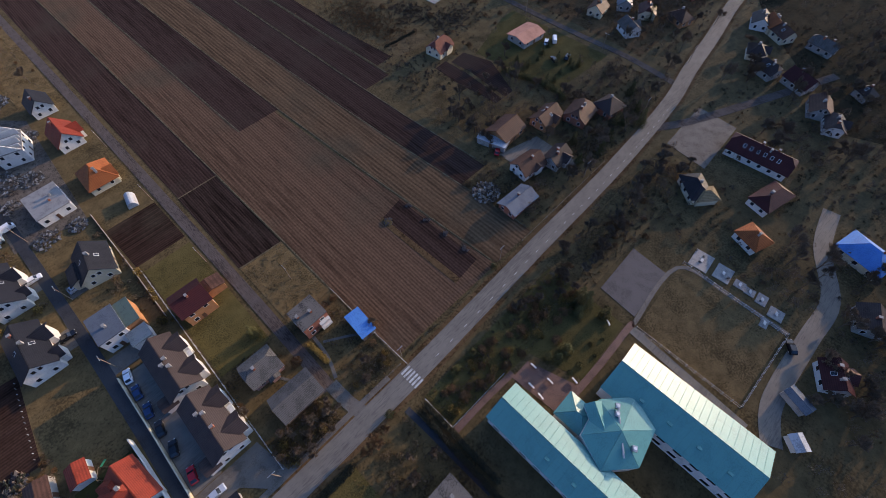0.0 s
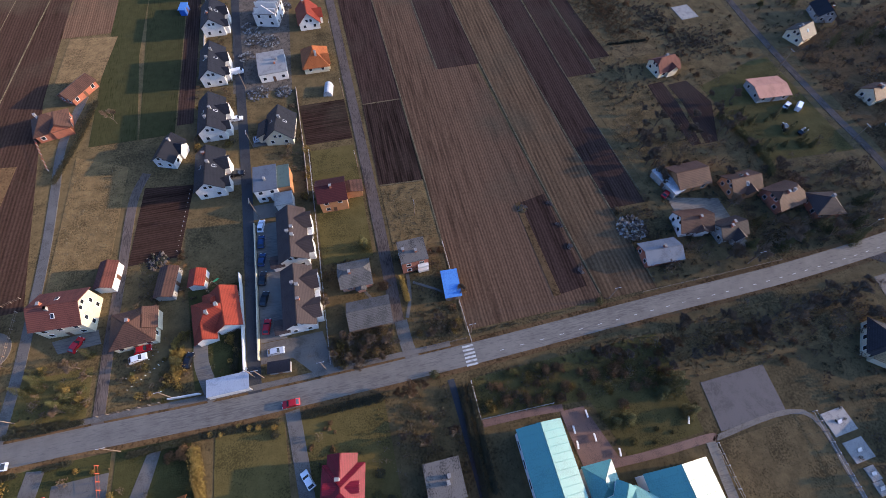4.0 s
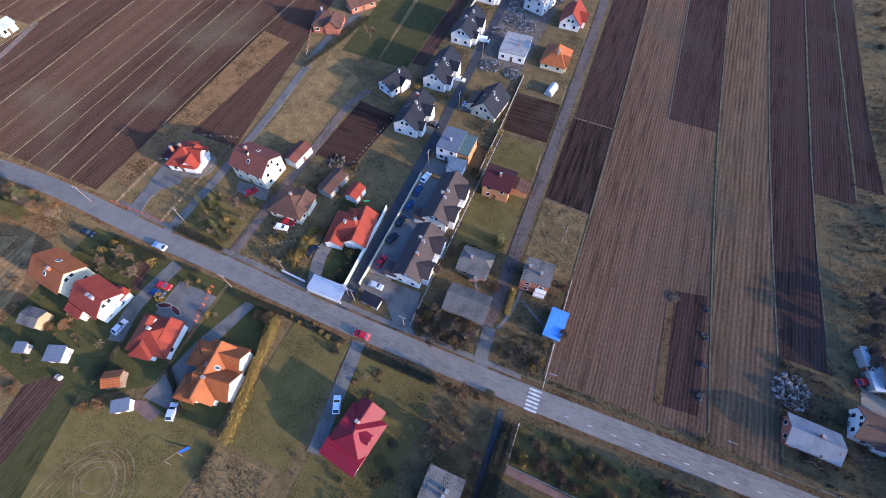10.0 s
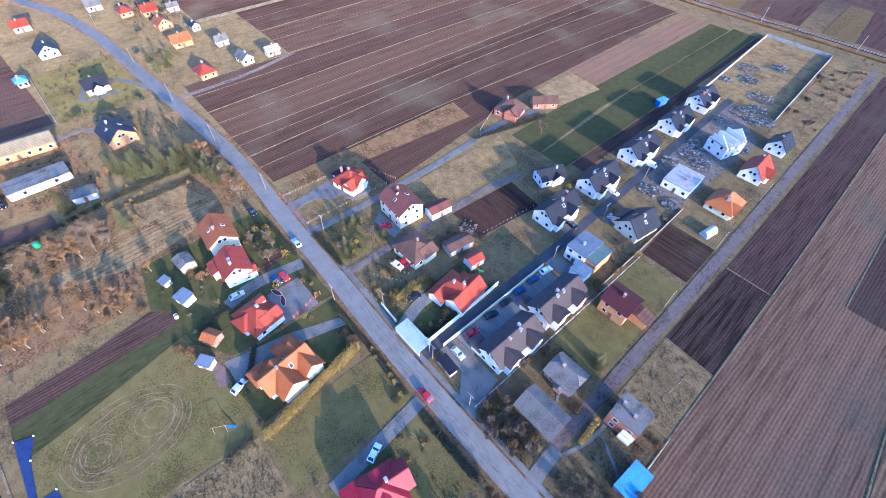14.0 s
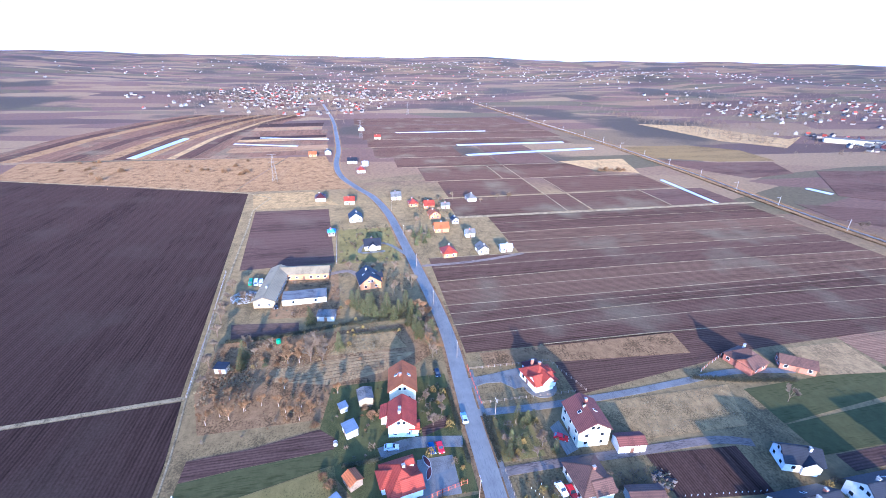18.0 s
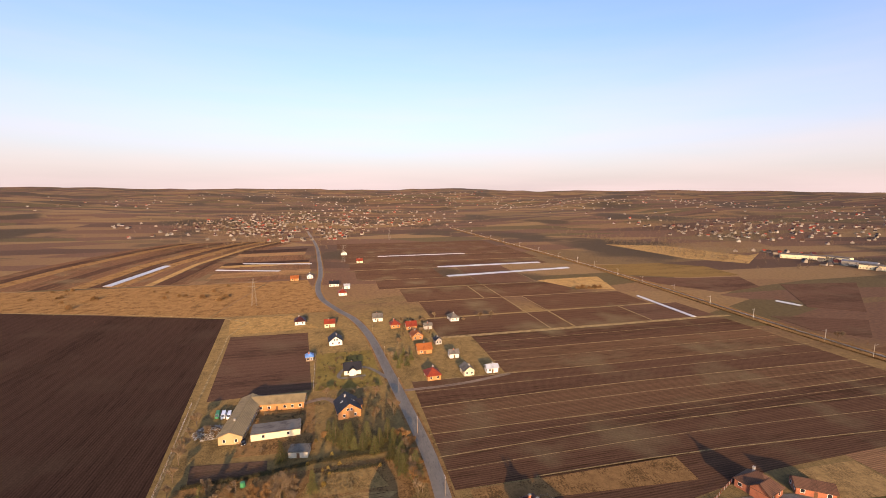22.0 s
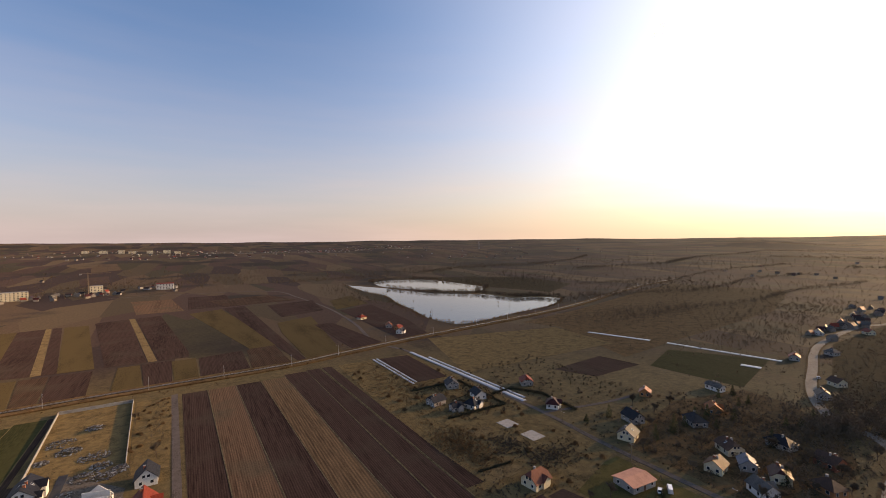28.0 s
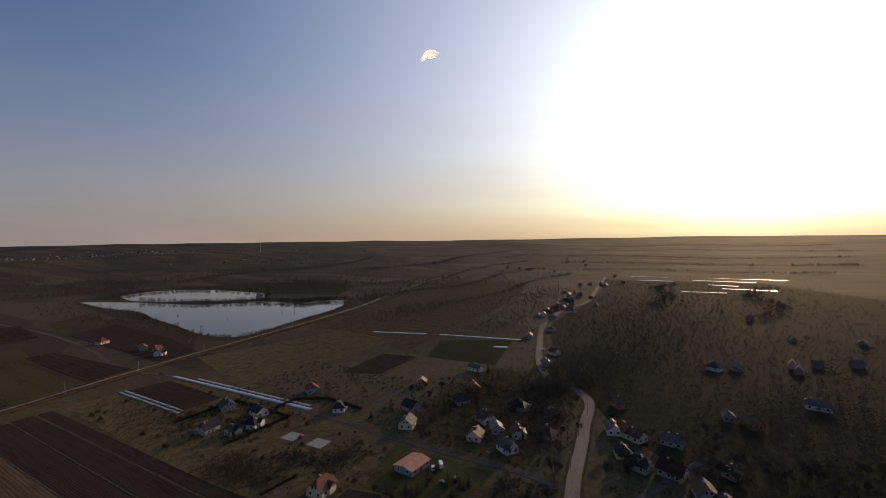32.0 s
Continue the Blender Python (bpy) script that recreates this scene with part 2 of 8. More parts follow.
M["ballast"] = mat("brown_ballast", (0.055, 0.042, 0.031), (0.030, 0.023, 0.017), 0.95, 0.4, 4.0, 0.5, spec=0.02)
M["asphalt"] = mat("worn_asphalt", (0.165, 0.148, 0.126), (0.118, 0.106, 0.092), 0.8, 0.12, 4.0, 0.15, stretch=(0.12, 1, 1), spec=0.08)
M["asphalt_dark"] = mat("dark_asphalt", (0.052, 0.052, 0.055), (0.032, 0.032, 0.034), 0.85, 0.2, 5.0, 0.15, spec=0.08)
M["gravel"] = mat("gravel_track", (0.120, 0.094, 0.080), (0.068, 0.052, 0.045), 0.95, 0.25, 4.0, 0.5, stretch=(1, 0.2, 1), spec=0.08)
M["paving"] = mat("concrete_paving", (0.142, 0.126, 0.108), (0.094, 0.083, 0.071), 0.85, 0.3, 5.0, 0.2, spec=0.08)
M["brickpave"] = mat("reddish_block_paving", (0.154, 0.091, 0.070), (0.098, 0.059, 0.049), 0.85, 0.4, 6.0, 0.2)
M["concrete"] = mat("concrete", (0.27, 0.255, 0.235), (0.17, 0.162, 0.15), 0.85, 0.5, 6.0, 0.2)
M["court"] = mat("purplish_court_asphalt", (0.088, 0.080, 0.080), (0.056, 0.051, 0.052), 0.85, 0.3, 4.0, 0.15)
M["line"] = mat("road_paint", (0.48, 0.48, 0.46), (0.22, 0.22, 0.21), 0.7, 0.8, 8.0, 0.05)
M["tip"] = mat("building_rubble", (0.120, 0.096, 0.074), (0.040, 0.032, 0.025), 0.95, 0.7, 2.5, 0.8)
M["water"] = mat("lake_water", (0.020, 0.028, 0.034), (0.016, 0.022, 0.028), 0.06, 0.02, 0.5, 0.03, spec=0.5)
M["plastic"] = mat("white_film", (0.42, 0.425, 0.43), (0.26, 0.265, 0.27), 0.35, 0.3, 3.0, 0.1, spec=0.5)
M["white"] = mat("white_render", (0.62, 0.60, 0.56), (0.50, 0.485, 0.45), 0.85, 0.5, 5.0, 0.08, place="obj")
M["cream"] = mat("cream_render", (0.576, 0.504, 0.352), (0.480, 0.416, 0.288), 0.85, 0.5, 5.0, 0.08, place="obj")
# dun for a garden wall; also far white houses, with haze put into the colour
M["dun_wall"] = mat("dun_and_hazed_render", (0.235, 0.205, 0.175), (0.17, 0.148, 0.125), 0.9, 0.5, 5.0, 0.1, place="obj")
M["grey_wall"] = mat("grey_render", (0.320, 0.304, 0.280), (0.216, 0.200, 0.184), 0.9, 0.5, 5.0, 0.1, place="obj")
M["ochre_wall"] = mat("ochre_render", (0.40, 0.27, 0.15), (0.30, 0.20, 0.11), 0.88, 0.5, 6.0, 0.1, place="obj")
M["orange_wall"] = mat("orange_brick", (0.416, 0.192, 0.080), (0.304, 0.136, 0.060), 0.9, 0.5, 8.0, 0.15, place="obj")
M["pink_wall"] = mat("salmon_render", (0.464, 0.264, 0.200), (0.368, 0.208, 0.160), 0.9, 0.5, 5.0, 0.1, place="obj")
M["brick"] = mat("red_brick", (0.34, 0.12, 0.07), (0.22, 0.08, 0.05), 0.9, 0.5, 8.0, 0.2, place="obj")
RT = dict(scale=0.35, fine=5.0, bump=0.35, place="obj", stretch=(1, 0.6, 1), vary=0.12, spec=0.14)
M["r_red"] = mat("red_tiles", (0.264, 0.045, 0.024), (0.179, 0.032, 0.018), 0.55, **RT)
M["r_rust"] = mat("dull_rust_red_tiles", (0.165, 0.058, 0.040), (0.110, 0.039, 0.028), 0.7, **RT)
M["r_mag"] = mat("crimson_sheet_roof", (0.238, 0.016, 0.029), (0.174, 0.014, 0.021), 0.4, **RT)
M["r_orange"] = mat("orange_tiles", (0.306, 0.095, 0.029), (0.211, 0.061, 0.021), 0.6, **RT)
M["r_brown"] = mat("brown_tiles", (0.106, 0.055, 0.037), (0.069, 0.037, 0.026), 0.6, **RT)
M["r_maroon"] = mat("maroon_tiles", (0.066, 0.019, 0.018), (0.045, 0.014, 0.014), 0.5, **RT)
M["r_dark"] = mat("graphite_tiles", (0.022, 0.022, 0.027), (0.014, 0.014, 0.018), 0.5, **RT)
M["r_grey"] = mat("weathered_grey_sheets", (0.138, 0.126, 0.114), (0.079, 0.074, 0.066), 0.85, **RT)
M["r_tan"] = mat("sandy_sheet_roof", (0.270, 0.200, 0.110), (0.185, 0.138, 0.078), 0.85, **RT)
M["r_taupe"] = mat("taupe_tiles", (0.060, 0.044, 0.040), (0.040, 0.030, 0.028), 0.6, **RT)
M["r_blue"] = mat("blue_sheet_roof", (0.080, 0.216, 0.496), (0.060, 0.160, 0.400), 0.4, **RT)
M["r_teal"] = mat("teal_metal_roof", (0.095, 0.28, 0.25), (0.075, 0.225, 0.205), 0.43, 0.25, 4.0, 0.1, 0.0, place="obj", spec=0.5)
M["r_flat"] = mat("bitumen_roof", (0.135, 0.120, 0.104), (0.048, 0.043, 0.039), 0.8, **RT)
M["r_slate"] = mat("pale_blue_grey_sheet_roof", (0.120, 0.135, 0.158), (0.085, 0.097, 0.115), 0.5, **RT)
M["r_white"] = mat("pale_sheet_roof", (0.300, 0.335, 0.385), (0.230, 0.258, 0.295), 0.4, **RT)
M["r_salmon"] = mat("faded_orange_sheet_roof", (0.416, 0.200, 0.136), (0.320, 0.152, 0.104), 0.6, **RT)


def courses(m, pitch=0.24):
    """Courses of tiles or ribs of sheet, following the height on the slope."""
    n, l = m.node_tree.nodes, m.node_tree.links
    b = n["Principled BSDF"]
    src = b.inputs["Base Color"].links[0].from_socket
    w, x = n.new("ShaderNodeTexWave"), n.new("ShaderNodeMixRGB")
    w.wave_type, w.bands_direction = "BANDS", "Z"
    w.inputs["Scale"].default_value, w.inputs["Distortion"].default_value = 0.314 / pitch, 0.6
    x.blend_type, x.inputs["Fac"].default_value = "MULTIPLY", 0.3
    l.new(n.new("ShaderNodeTexCoord").outputs["Object"], w.inputs["Vector"])
    l.new(src, x.inputs["Color1"]), l.new(w.outputs["Color"], x.inputs["Color2"]), l.new(x.outputs["Color"], b.inputs["Base Color"])


for k in ("r_red", "r_mag", "r_orange", "r_rust", "r_brown", "r_maroon", "r_dark", "r_grey", "r_taupe", "r_tan"):
    courses(M[k])
M["glass"] = mat("window_glass", (0.02, 0.024, 0.03), (0.015, 0.018, 0.022), 0.08, 1.0, 3.0, 0.0, spec=0.6)
M["frame_w"] = mat("white_window_frame", (0.75, 0.74, 0.71), None, 0.5, 1.0, 5.0, 0.0)
M["door"] = mat("brown_door", (0.12, 0.06, 0.035), None, 0.5, 1.0, 6.0, 0.05)
M["bark"] = mat("bark", (0.130, 0.090, 0.064), (0.070, 0.048, 0.036), 0.95, 1.2, 12.0, 0.5, place="obj")
M["twig"] = mat("twigs", (0.140, 0.098, 0.062), (0.082, 0.058, 0.038), 0.95, 0.8, 9.0, 0.2, place="obj", vary=0.25)
M["birch"] = mat("birch_bark", (0.30, 0.23, 0.18), (0.17, 0.13, 0.1), 0.9, 1.2, 8.0, 0.2, place="obj")
M["needle"] = mat("conifer_needles", (0.088, 0.082, 0.028), (0.036, 0.038, 0.015), 0.9, 0.7, 6.0, 0.3, place="obj", vary=0.3)
M["thuja"] = mat("bronze_thuja", (0.240, 0.160, 0.040), (0.128, 0.088, 0.024), 0.9, 0.7, 5.0, 0.4, vary=0.2)
M["hedge"] = mat("dark_hedge", (0.055, 0.050, 0.026), (0.026, 0.026, 0.014), 0.95, 0.7, 5.0, 0.4, vary=0.25)
M["shrub"] = mat("rusty_shrub", (0.165, 0.090, 0.038), (0.086, 0.048, 0.021), 0.95, 0.8, 6.0, 0.3, place="obj", vary=0.3)
M["metal"] = mat("galvanised_steel", (0.45, 0.45, 0.46), (0.33, 0.33, 0.34), 0.45, 1.0, 5.0, 0.05, 0.7)
M["wood"] = mat("weathered_wood", (0.23, 0.17, 0.12), (0.14, 0.10, 0.07), 0.85, 0.9, 8.0, 0.2)
M["rust"] = mat("red_painted_post", (0.42, 0.09, 0.04), (0.3, 0.06, 0.03), 0.7, 1.0, 6.0, 0.1)
M["rubber"] = mat("tyre_rubber", (0.02, 0.02, 0.02), None, 0.9, 2.0, 9.0, 0.1)
M["alloy"] = mat("alloy", (0.5, 0.5, 0.5), None, 0.35, 2.0, 9.0, 0.0, 0.8)
for k, c in dict(car_white=(0.75, 0.76, 0.78), car_red=(0.42, 0.015, 0.02), car_blue=(0.018, 0.040, 0.110), car_black=(0.012, 0.013, 0.016), car_silver=(0.42, 0.46, 0.52)).items():
    M[k] = mat(k.replace("car_", "") + "_car_paint", c, tuple(x * 0.9 for x in c), 0.25, 0.5, 3.0, 0.0, 0.1, spec=0.6)
M["cloud"] = mat("cloud_white", (0.95, 0.95, 0.95), (0.9, 0.9, 0.9), 1.0, 0.01, 0.1, 0.0)
cn, cl = M["cloud"].node_tree.nodes, M["cloud"].node_tree.links
thin, clear, half = cn.new("ShaderNodeBsdfTranslucent"), cn.new("ShaderNodeBsdfTransparent"), cn.new("ShaderNodeMixShader")
thin.inputs["Color"].default_value = (0.86, 0.95, 1.0, 1)
# it thins out towards its rim and in wisps
c_at, c_sep, c_noise, c_len, c_map = cn.new("ShaderNodeTexCoord"), cn.new("ShaderNodeMapping"), cn.new("ShaderNodeTexNoise"), cn.new("ShaderNodeVectorMath"), cn.new("ShaderNodeMapRange")
c_sep.inputs["Scale"].default_value, c_sep.inputs["Location"].default_value = (0.0, 1 / 92, 1 / 44), (0, 0, -0.1)
c_noise.inputs["Scale"].default_value, c_noise.inputs["Detail"].default_value = 0.03, 6
c_len.operation = "LENGTH"
cl.new(c_at.outputs["Object"], c_sep.inputs["Vector"]), cl.new(c_at.outputs["Object"], c_noise.inputs["Vector"]), cl.new(c_sep.outputs["Vector"], c_len.inputs[0])
c_map.inputs["From Min"].default_value, c_map.inputs["From Max"].default_value, c_map.inputs["To Min"].default_value, c_map.inputs["To Max"].default_value = 0.4, 1.0, 1.5, -0.2
c_mix = cn.new("ShaderNodeMath")
c_mix.operation, c_mix.use_clamp = "MULTIPLY", True
c_fine = cn.new("ShaderNodeMapRange")
c_fine.inputs["From Min"].default_value, c_fine.inputs["From Max"].default_value, c_fine.inputs["To Max"].default_value = 0.22, 0.46, 1.0
cl.new(c_len.outputs["Value"], c_map.inputs["Value"]), cl.new(c_noise.outputs["Fac"], c_fine.inputs["Value"])
cl.new(c_map.outputs[0], c_mix.inputs[0]), cl.new(c_fine.outputs[0], c_mix.inputs[1]), cl.new(c_mix.outputs[0], half.inputs["Fac"])
cl.new(clear.outputs["BSDF"], half.inputs[1]), cl.new(thin.outputs["BSDF"], half.inputs[2])
cl.new(half.outputs["Shader"], cn["Material Output"].inputs["Surface"])
M["toy_green"] = mat("green_plastic", (0.03, 0.20, 0.09), None, 0.5, 1.0, 5.0, 0.0)
M["tarp"] = mat("navy_tarpaulin", (0.022, 0.032, 0.085), (0.012, 0.018, 0.055), 0.5, 0.6, 5.0, 0.3)
M["deck"] = mat("olive_glazed_deck", (0.085, 0.115, 0.090), (0.055, 0.075, 0.060), 0.3, 0.6, 4.0, 0.05, spec=0.5)
M["steel"] = mat("weathered_dark_steel", (0.20, 0.18, 0.165), (0.13, 0.115, 0.105), 0.7, 1.0, 5.0, 0.05, 0.3)
M["toy_blue"] = mat("blue_plastic", (0.03, 0.12, 0.45), None, 0.5, 1.0, 5.0, 0.0)

for k in ("grass", "lawn", "drygrass", "tan", "winter", "balk", "scrubland", "embank", "gravel", "tip"):
    mottle(M[k], 0.2 if k in ("winter", "lawn", "gravel", "grass") else 0.34)
for k in ("asphalt", "paving"):
    mottle(M[k], 0.16, 0.2)

# ---- mesh helpers ----
def finish(bm, name):
    me = bpy.data.meshes.new(name)
    bm.to_mesh(me)
    bm.free()
    return me


def part(name, bm, material, parent=None, label=""):
    me = bm if isinstance(bm, bpy.types.Mesh) else finish(bm, name)
    if not me.materials:
        me.materials.append(M[material])
    ob = new(name, me)
    if parent:
        ob.parent = parent
    return tagged(ob, label)


def put(ob, x, y, z=0.0, rz=0.0):
    ob.matrix_basis = pose(x, y, z, 0, 0, rz)
    return ob


def thing(name, label, category, x=0.0, y=0.0, z=0.0, rz=0.0, group="", kind=""):
    return put(tagged(new(name), label, category, group, kind), x, y, z, rz)


def box(bm, x0, x1, y0, y1, z0, z1):
    v = [bm.verts.new((x, y, z)) for z in (z0, z1) for y in (y0, y1) for x in (x0, x1)]
    for f in ((0, 2, 3, 1), (4, 5, 7, 6), (0, 1, 5, 4), (2, 6, 7, 3), (0, 4, 6, 2), (1, 3, 7, 5)):
        bm.faces.new([v[i] for i in f])
    return bm


def boxm(*a):
    return box(bmesh.new(), *a)


def slab(bm, pts, z0, z1):
    """An upright prism over a flat outline; pts go round anticlockwise, or are turned so."""
    if sum(a[0] * b[1] - b[0] * a[1] for a, b in zip(pts, pts[1:] + pts[:1])) < 0:
        pts = pts[::-1]
    lo, hi = [bm.verts.new((x, y, z0)) for x, y in pts], [bm.verts.new((x, y, z1)) for x, y in pts]
    bm.faces.new(hi), bm.faces.new(lo[::-1])
    for i in range(len(pts)):
        j = (i + 1) % len(pts)
        bm.faces.new((lo[i], lo[j], hi[j], hi[i]))
    return bm


def solid(bm, pts, d):
    """A plate: a face through pts, given thickness d along its normal."""
    p = [Vector(q) for q in pts]
    nrm = (p[1] - p[0]).cross(p[2] - p[0]).normalized() * d
    a, b = [bm.verts.new(q) for q in p], [bm.verts.new(q + nrm) for q in p]
    bm.faces.new(a[::-1]), bm.faces.new(b)
    for i in range(len(p)):
        j = (i + 1) % len(p)
        bm.faces.new((a[i], a[j], b[j], b[i]))
    return bm


def rod(bm, a, b, ra, rb=None, n=6):
    a, b = Vector(a), Vector(b)
    rb = ra if rb is None else rb
    q = (b - a).to_track_quat("Z", "Y")
    lo = [bm.verts.new(a + q @ Vector((math.cos(i * math.tau / n) * ra, math.sin(i * math.tau / n) * ra, 0))) for i in range(n)]
    hi = [bm.verts.new(b + q @ Vector((math.cos(i * math.tau / n) * rb, math.sin(i * math.tau / n) * rb, 0))) for i in range(n)]
    for i in range(n):
        j = (i + 1) % n
        bm.faces.new((lo[i], lo[j], hi[j], hi[i]))
    bm.faces.new(lo[::-1]), bm.faces.new(hi)
    return bm


def offset(pts, d):
    """A polyline moved sideways by d (to its left)."""
    out = []
    for i, p in enumerate(pts):
        a, b = Vector(pts[max(i - 1, 0)]), Vector(pts[min(i + 1, len(pts) - 1)])
        t = (b - a).normalized()
        out.append((p[0] - t.y * d, p[1] + t.x * d))
    return out


def smooth(pts, n=6):
    """Points along a Catmull-Rom curve through pts."""
    out = []
    for i in range(len(pts) - 1):
        p0, p1, p2, p3 = (np.array(pts[min(max(k, 0), len(pts) - 1)]) for k in (i - 1, i, i + 1, i + 2))
        for s in range(n):
            u = s / n
            q = 0.5 * (2 * p1 + (p2 - p0) * u + (2 * p0 - 5 * p1 + 4 * p2 - p3) * u * u + (3 * p1 - p0 - 3 * p2 + p3) * u ** 3)
            out.append((float(q[0]), float(q[1])))
    return out + [tuple(map(float, pts[-1]))]


def ribbon(bm, pts, d0, d1, z0, z1):
    """A band along a polyline between two sideways distances."""
    l, r = offset(pts, d1), offset(pts, d0)
    rows = [[bm.verts.new((*q, z)) for q, z in ((r[i], z0), (r[i], z1), (l[i], z1), (l[i], z0))] for i in range(len(pts))]
    for a, b in zip(rows, rows[1:]):
        for i in range(3):
            bm.faces.new((a[i], b[i], b[i + 1], a[i + 1]))
    for row in (rows[0][::-1], rows[-1]):
        bm.faces.new(row)
    bmesh.ops.recalc_face_normals(bm, faces=bm.faces)
    return bm


def ground_piece(name, pts, material, label, z=0.06, category="field"):
    if material in ("paving", "asphalt", "brickpave", "court", "dark", "darkx", "soil", "soilm", "soil2", "soilx") and max(abs(p[0]) for p in pts) < 240:
        xs, ys = [p[0] for p in pts], [p[1] for p in pts]
        for yy in range(int(min(ys)), int(max(ys)) + 1):
            cut = sorted(p[0] + (yy - p[1]) * (q[0] - p[0]) / (q[1] - p[1]) for p, q in zip(pts, list(pts[1:]) + [pts[0]]) if (p[1] > yy) != (q[1] > yy))
            for l_, r_ in zip(cut[::2], cut[1::2]):
                TAKEN.update((xx, yy) for xx in range(math.ceil(l_ + 0.6), int(r_ - 0.6) + 1))
    ob = part(name, slab(bmesh.new(), list(pts), -0.3, z), material)
    return tagged(ob, label, category, kind="structure")


TAKEN = set()


def claim(pts, half):
    """Marks the square metres that a way or a yard covers, so that nothing grows on them."""
    for p, q in zip(pts, pts[1:]):
        d = max(math.dist(p, q), 0.01)
        nx, ny = -(q[1] - p[1]) / d, (q[0] - p[0]) / d
        for i in range(int(d) + 2):
            u = min(i / d, 1)
            for k in range(-int(half + 1), int(half + 2)):
                TAKEN.add((round(p[0] + (q[0] - p[0]) * u + nx * k), round(p[1] + (q[1] - p[1]) * u + ny * k)))


def free(x, y):
    return (round(x), round(y)) not in TAKEN


def way(name, pts, width, material, label, z=0.09, n=6, category="road"):
    if category == "road":
        claim(smooth(pts, n), width / 2 + (1 if name == "road" else 0))
    ob = part(name, ribbon(bmesh.new(), smooth(pts, n), -width / 2, width / 2, -0.3, z), material)
    return tagged(ob, label, category, kind="structure")


# ---- ground ----
def land_material():
    """Open country: long strips of soil, stubble and grass, with scrub, and plain dormant grass in the village."""
    m = mat("open_country", (0.130, 0.090, 0.040), (0.072, 0.051, 0.023), 0.95, 0.07, 1.6, 0.3, spec=0.1)
    n, l = m.node_tree.nodes, m.node_tree.links
    b, ramp = n["Principled BSDF"], n["Color Ramp"]
    geo, mp, v = n.new("ShaderNodeNewGeometry"), n.new("ShaderNodeMapping"), n.new("ShaderNodeTexVoronoi")
    mp.inputs["Scale"].default_value, mp.inputs["Rotation"].default_value = (0.017, 0.0042, 0.0), (0, 0, 0.35)
    v.inputs["Scale"].default_value, v.inputs["Randomness"].default_value = 1.0, 0.85
    l.new(geo.outputs["Position"], mp.inputs["Vector"]), l.new(mp.outputs["Vector"], v.inputs["Vector"])
    sep, cr = n.new("ShaderNodeSeparateColor"), n.new("ShaderNodeValToRGB")
    l.new(v.outputs["Color"], sep.inputs["Color"]), l.new(sep.outputs[0], cr.inputs["Fac"])
    cr.color_ramp.interpolation = "CONSTANT"
    e = cr.color_ramp.elements
    e[0].color, e[1].position, e[1].color = (0.066, 0.038, 0.026, 1), 0.25, (0.092, 0.058, 0.033, 1)
    for p, c in ((0.42, (0.044, 0.027, 0.020, 1)), (0.6, (0.070, 0.048, 0.026, 1)), (0.74, (0.105, 0.070, 0.038, 1)), (0.86, (0.050, 0.039, 0.020, 1))):
        e.new(p).color = c
    tn, tr, mx = n.new("ShaderNodeTexNoise"), n.new("ShaderNodeValToRGB"), n.new("ShaderNodeMixRGB")
    tn.inputs["Scale"].default_value, tn.inputs["Detail"].default_value = 0.0035, 9
    tr.color_ramp.elements[0].position, tr.color_ramp.elements[1].position = 0.54, 0.60
    mx.inputs["Color2"].default_value = (0.032, 0.024, 0.016, 1)
    l.new(geo.outputs["Position"], tn.inputs["Vector"]), l.new(tn.outputs["Fac"], tr.inputs["Fac"])
    l.new(tr.outputs["Color"], mx.inputs["Fac"]), l.new(cr.outputs["Color"], mx.inputs["Color1"])
    far, fr, mix = n.new("ShaderNodeVectorMath"), n.new("ShaderNodeMapRange"), n.new("ShaderNodeMixRGB")
    far.operation = "LENGTH"
    fr.inputs["From Min"].default_value, fr.inputs["From Max"].default_value = 330, 420
    l.new(geo.outputs["Position"], far.inputs[0]), l.new(far.outputs["Value"], fr.inputs["Value"])
    l.new(fr.outputs[0], mix.inputs["Fac"]), l.new(ramp.outputs["Color"], mix.inputs["Color1"]), l.new(mx.outputs["Color"], mix.inputs["Color2"])
    l.new(mix.outputs["Color"], b.inputs["Base Color"])
    return mottle(m, 0.36)


M["land"] = land_material()


def land_height(x, y):
    r = math.hypot(x, y)
    s = min(max((r - 1150) / 3300, 0), 1)
    if s == 0:
        return 0.0
    h = noise.fractal((x / 900, y / 900, 3.1), 1.0, 2.0, 4)
    west = 0.5 - 0.5 * x / max(r, 1)
    hill = 34 * math.exp(-((x - 2730) / 320) ** 2 - ((y - 1240) / 320) ** 2)
    return s * (86 + 20 * west) + min(1, s * 4) * h * (12 + 22 * west) + hill


def make_ground():
    radii = [0, 40, 90, 160, 260, 400, 600, 850] + [1100 + 95 * i for i in range(40)]
    turns = 220
    co, faces = [(0.0, 0.0, 0.0)], []
    for r in radii[1:]:
        for k in range(turns):
            a = k * math.tau / turns
            x, y = r * math.cos(a), r * math.sin(a)
            co.append((x, y, land_height(x, y)))
    for k in range(turns):
        faces.append((0, 1 + k, 1 + (k + 1) % turns))
    for i in range(len(radii) - 2):
        a, b = 1 + i * turns, 1 + (i + 1) * turns
        for k in range(turns):
            j = (k + 1) % turns
            faces.append((a + k, b + k, b + j, a + j))
    me = bpy.data.meshes.new("ground")
    me.from_pydata(co, [], faces)
    me.polygons.foreach_set("use_smooth", [True] * len(faces))
    me.materials.append(M["land"])
    return tagged(new("ground", me), "open farmland with dormant winter grass rising to low hills", "ground", kind="structure")


make_ground()


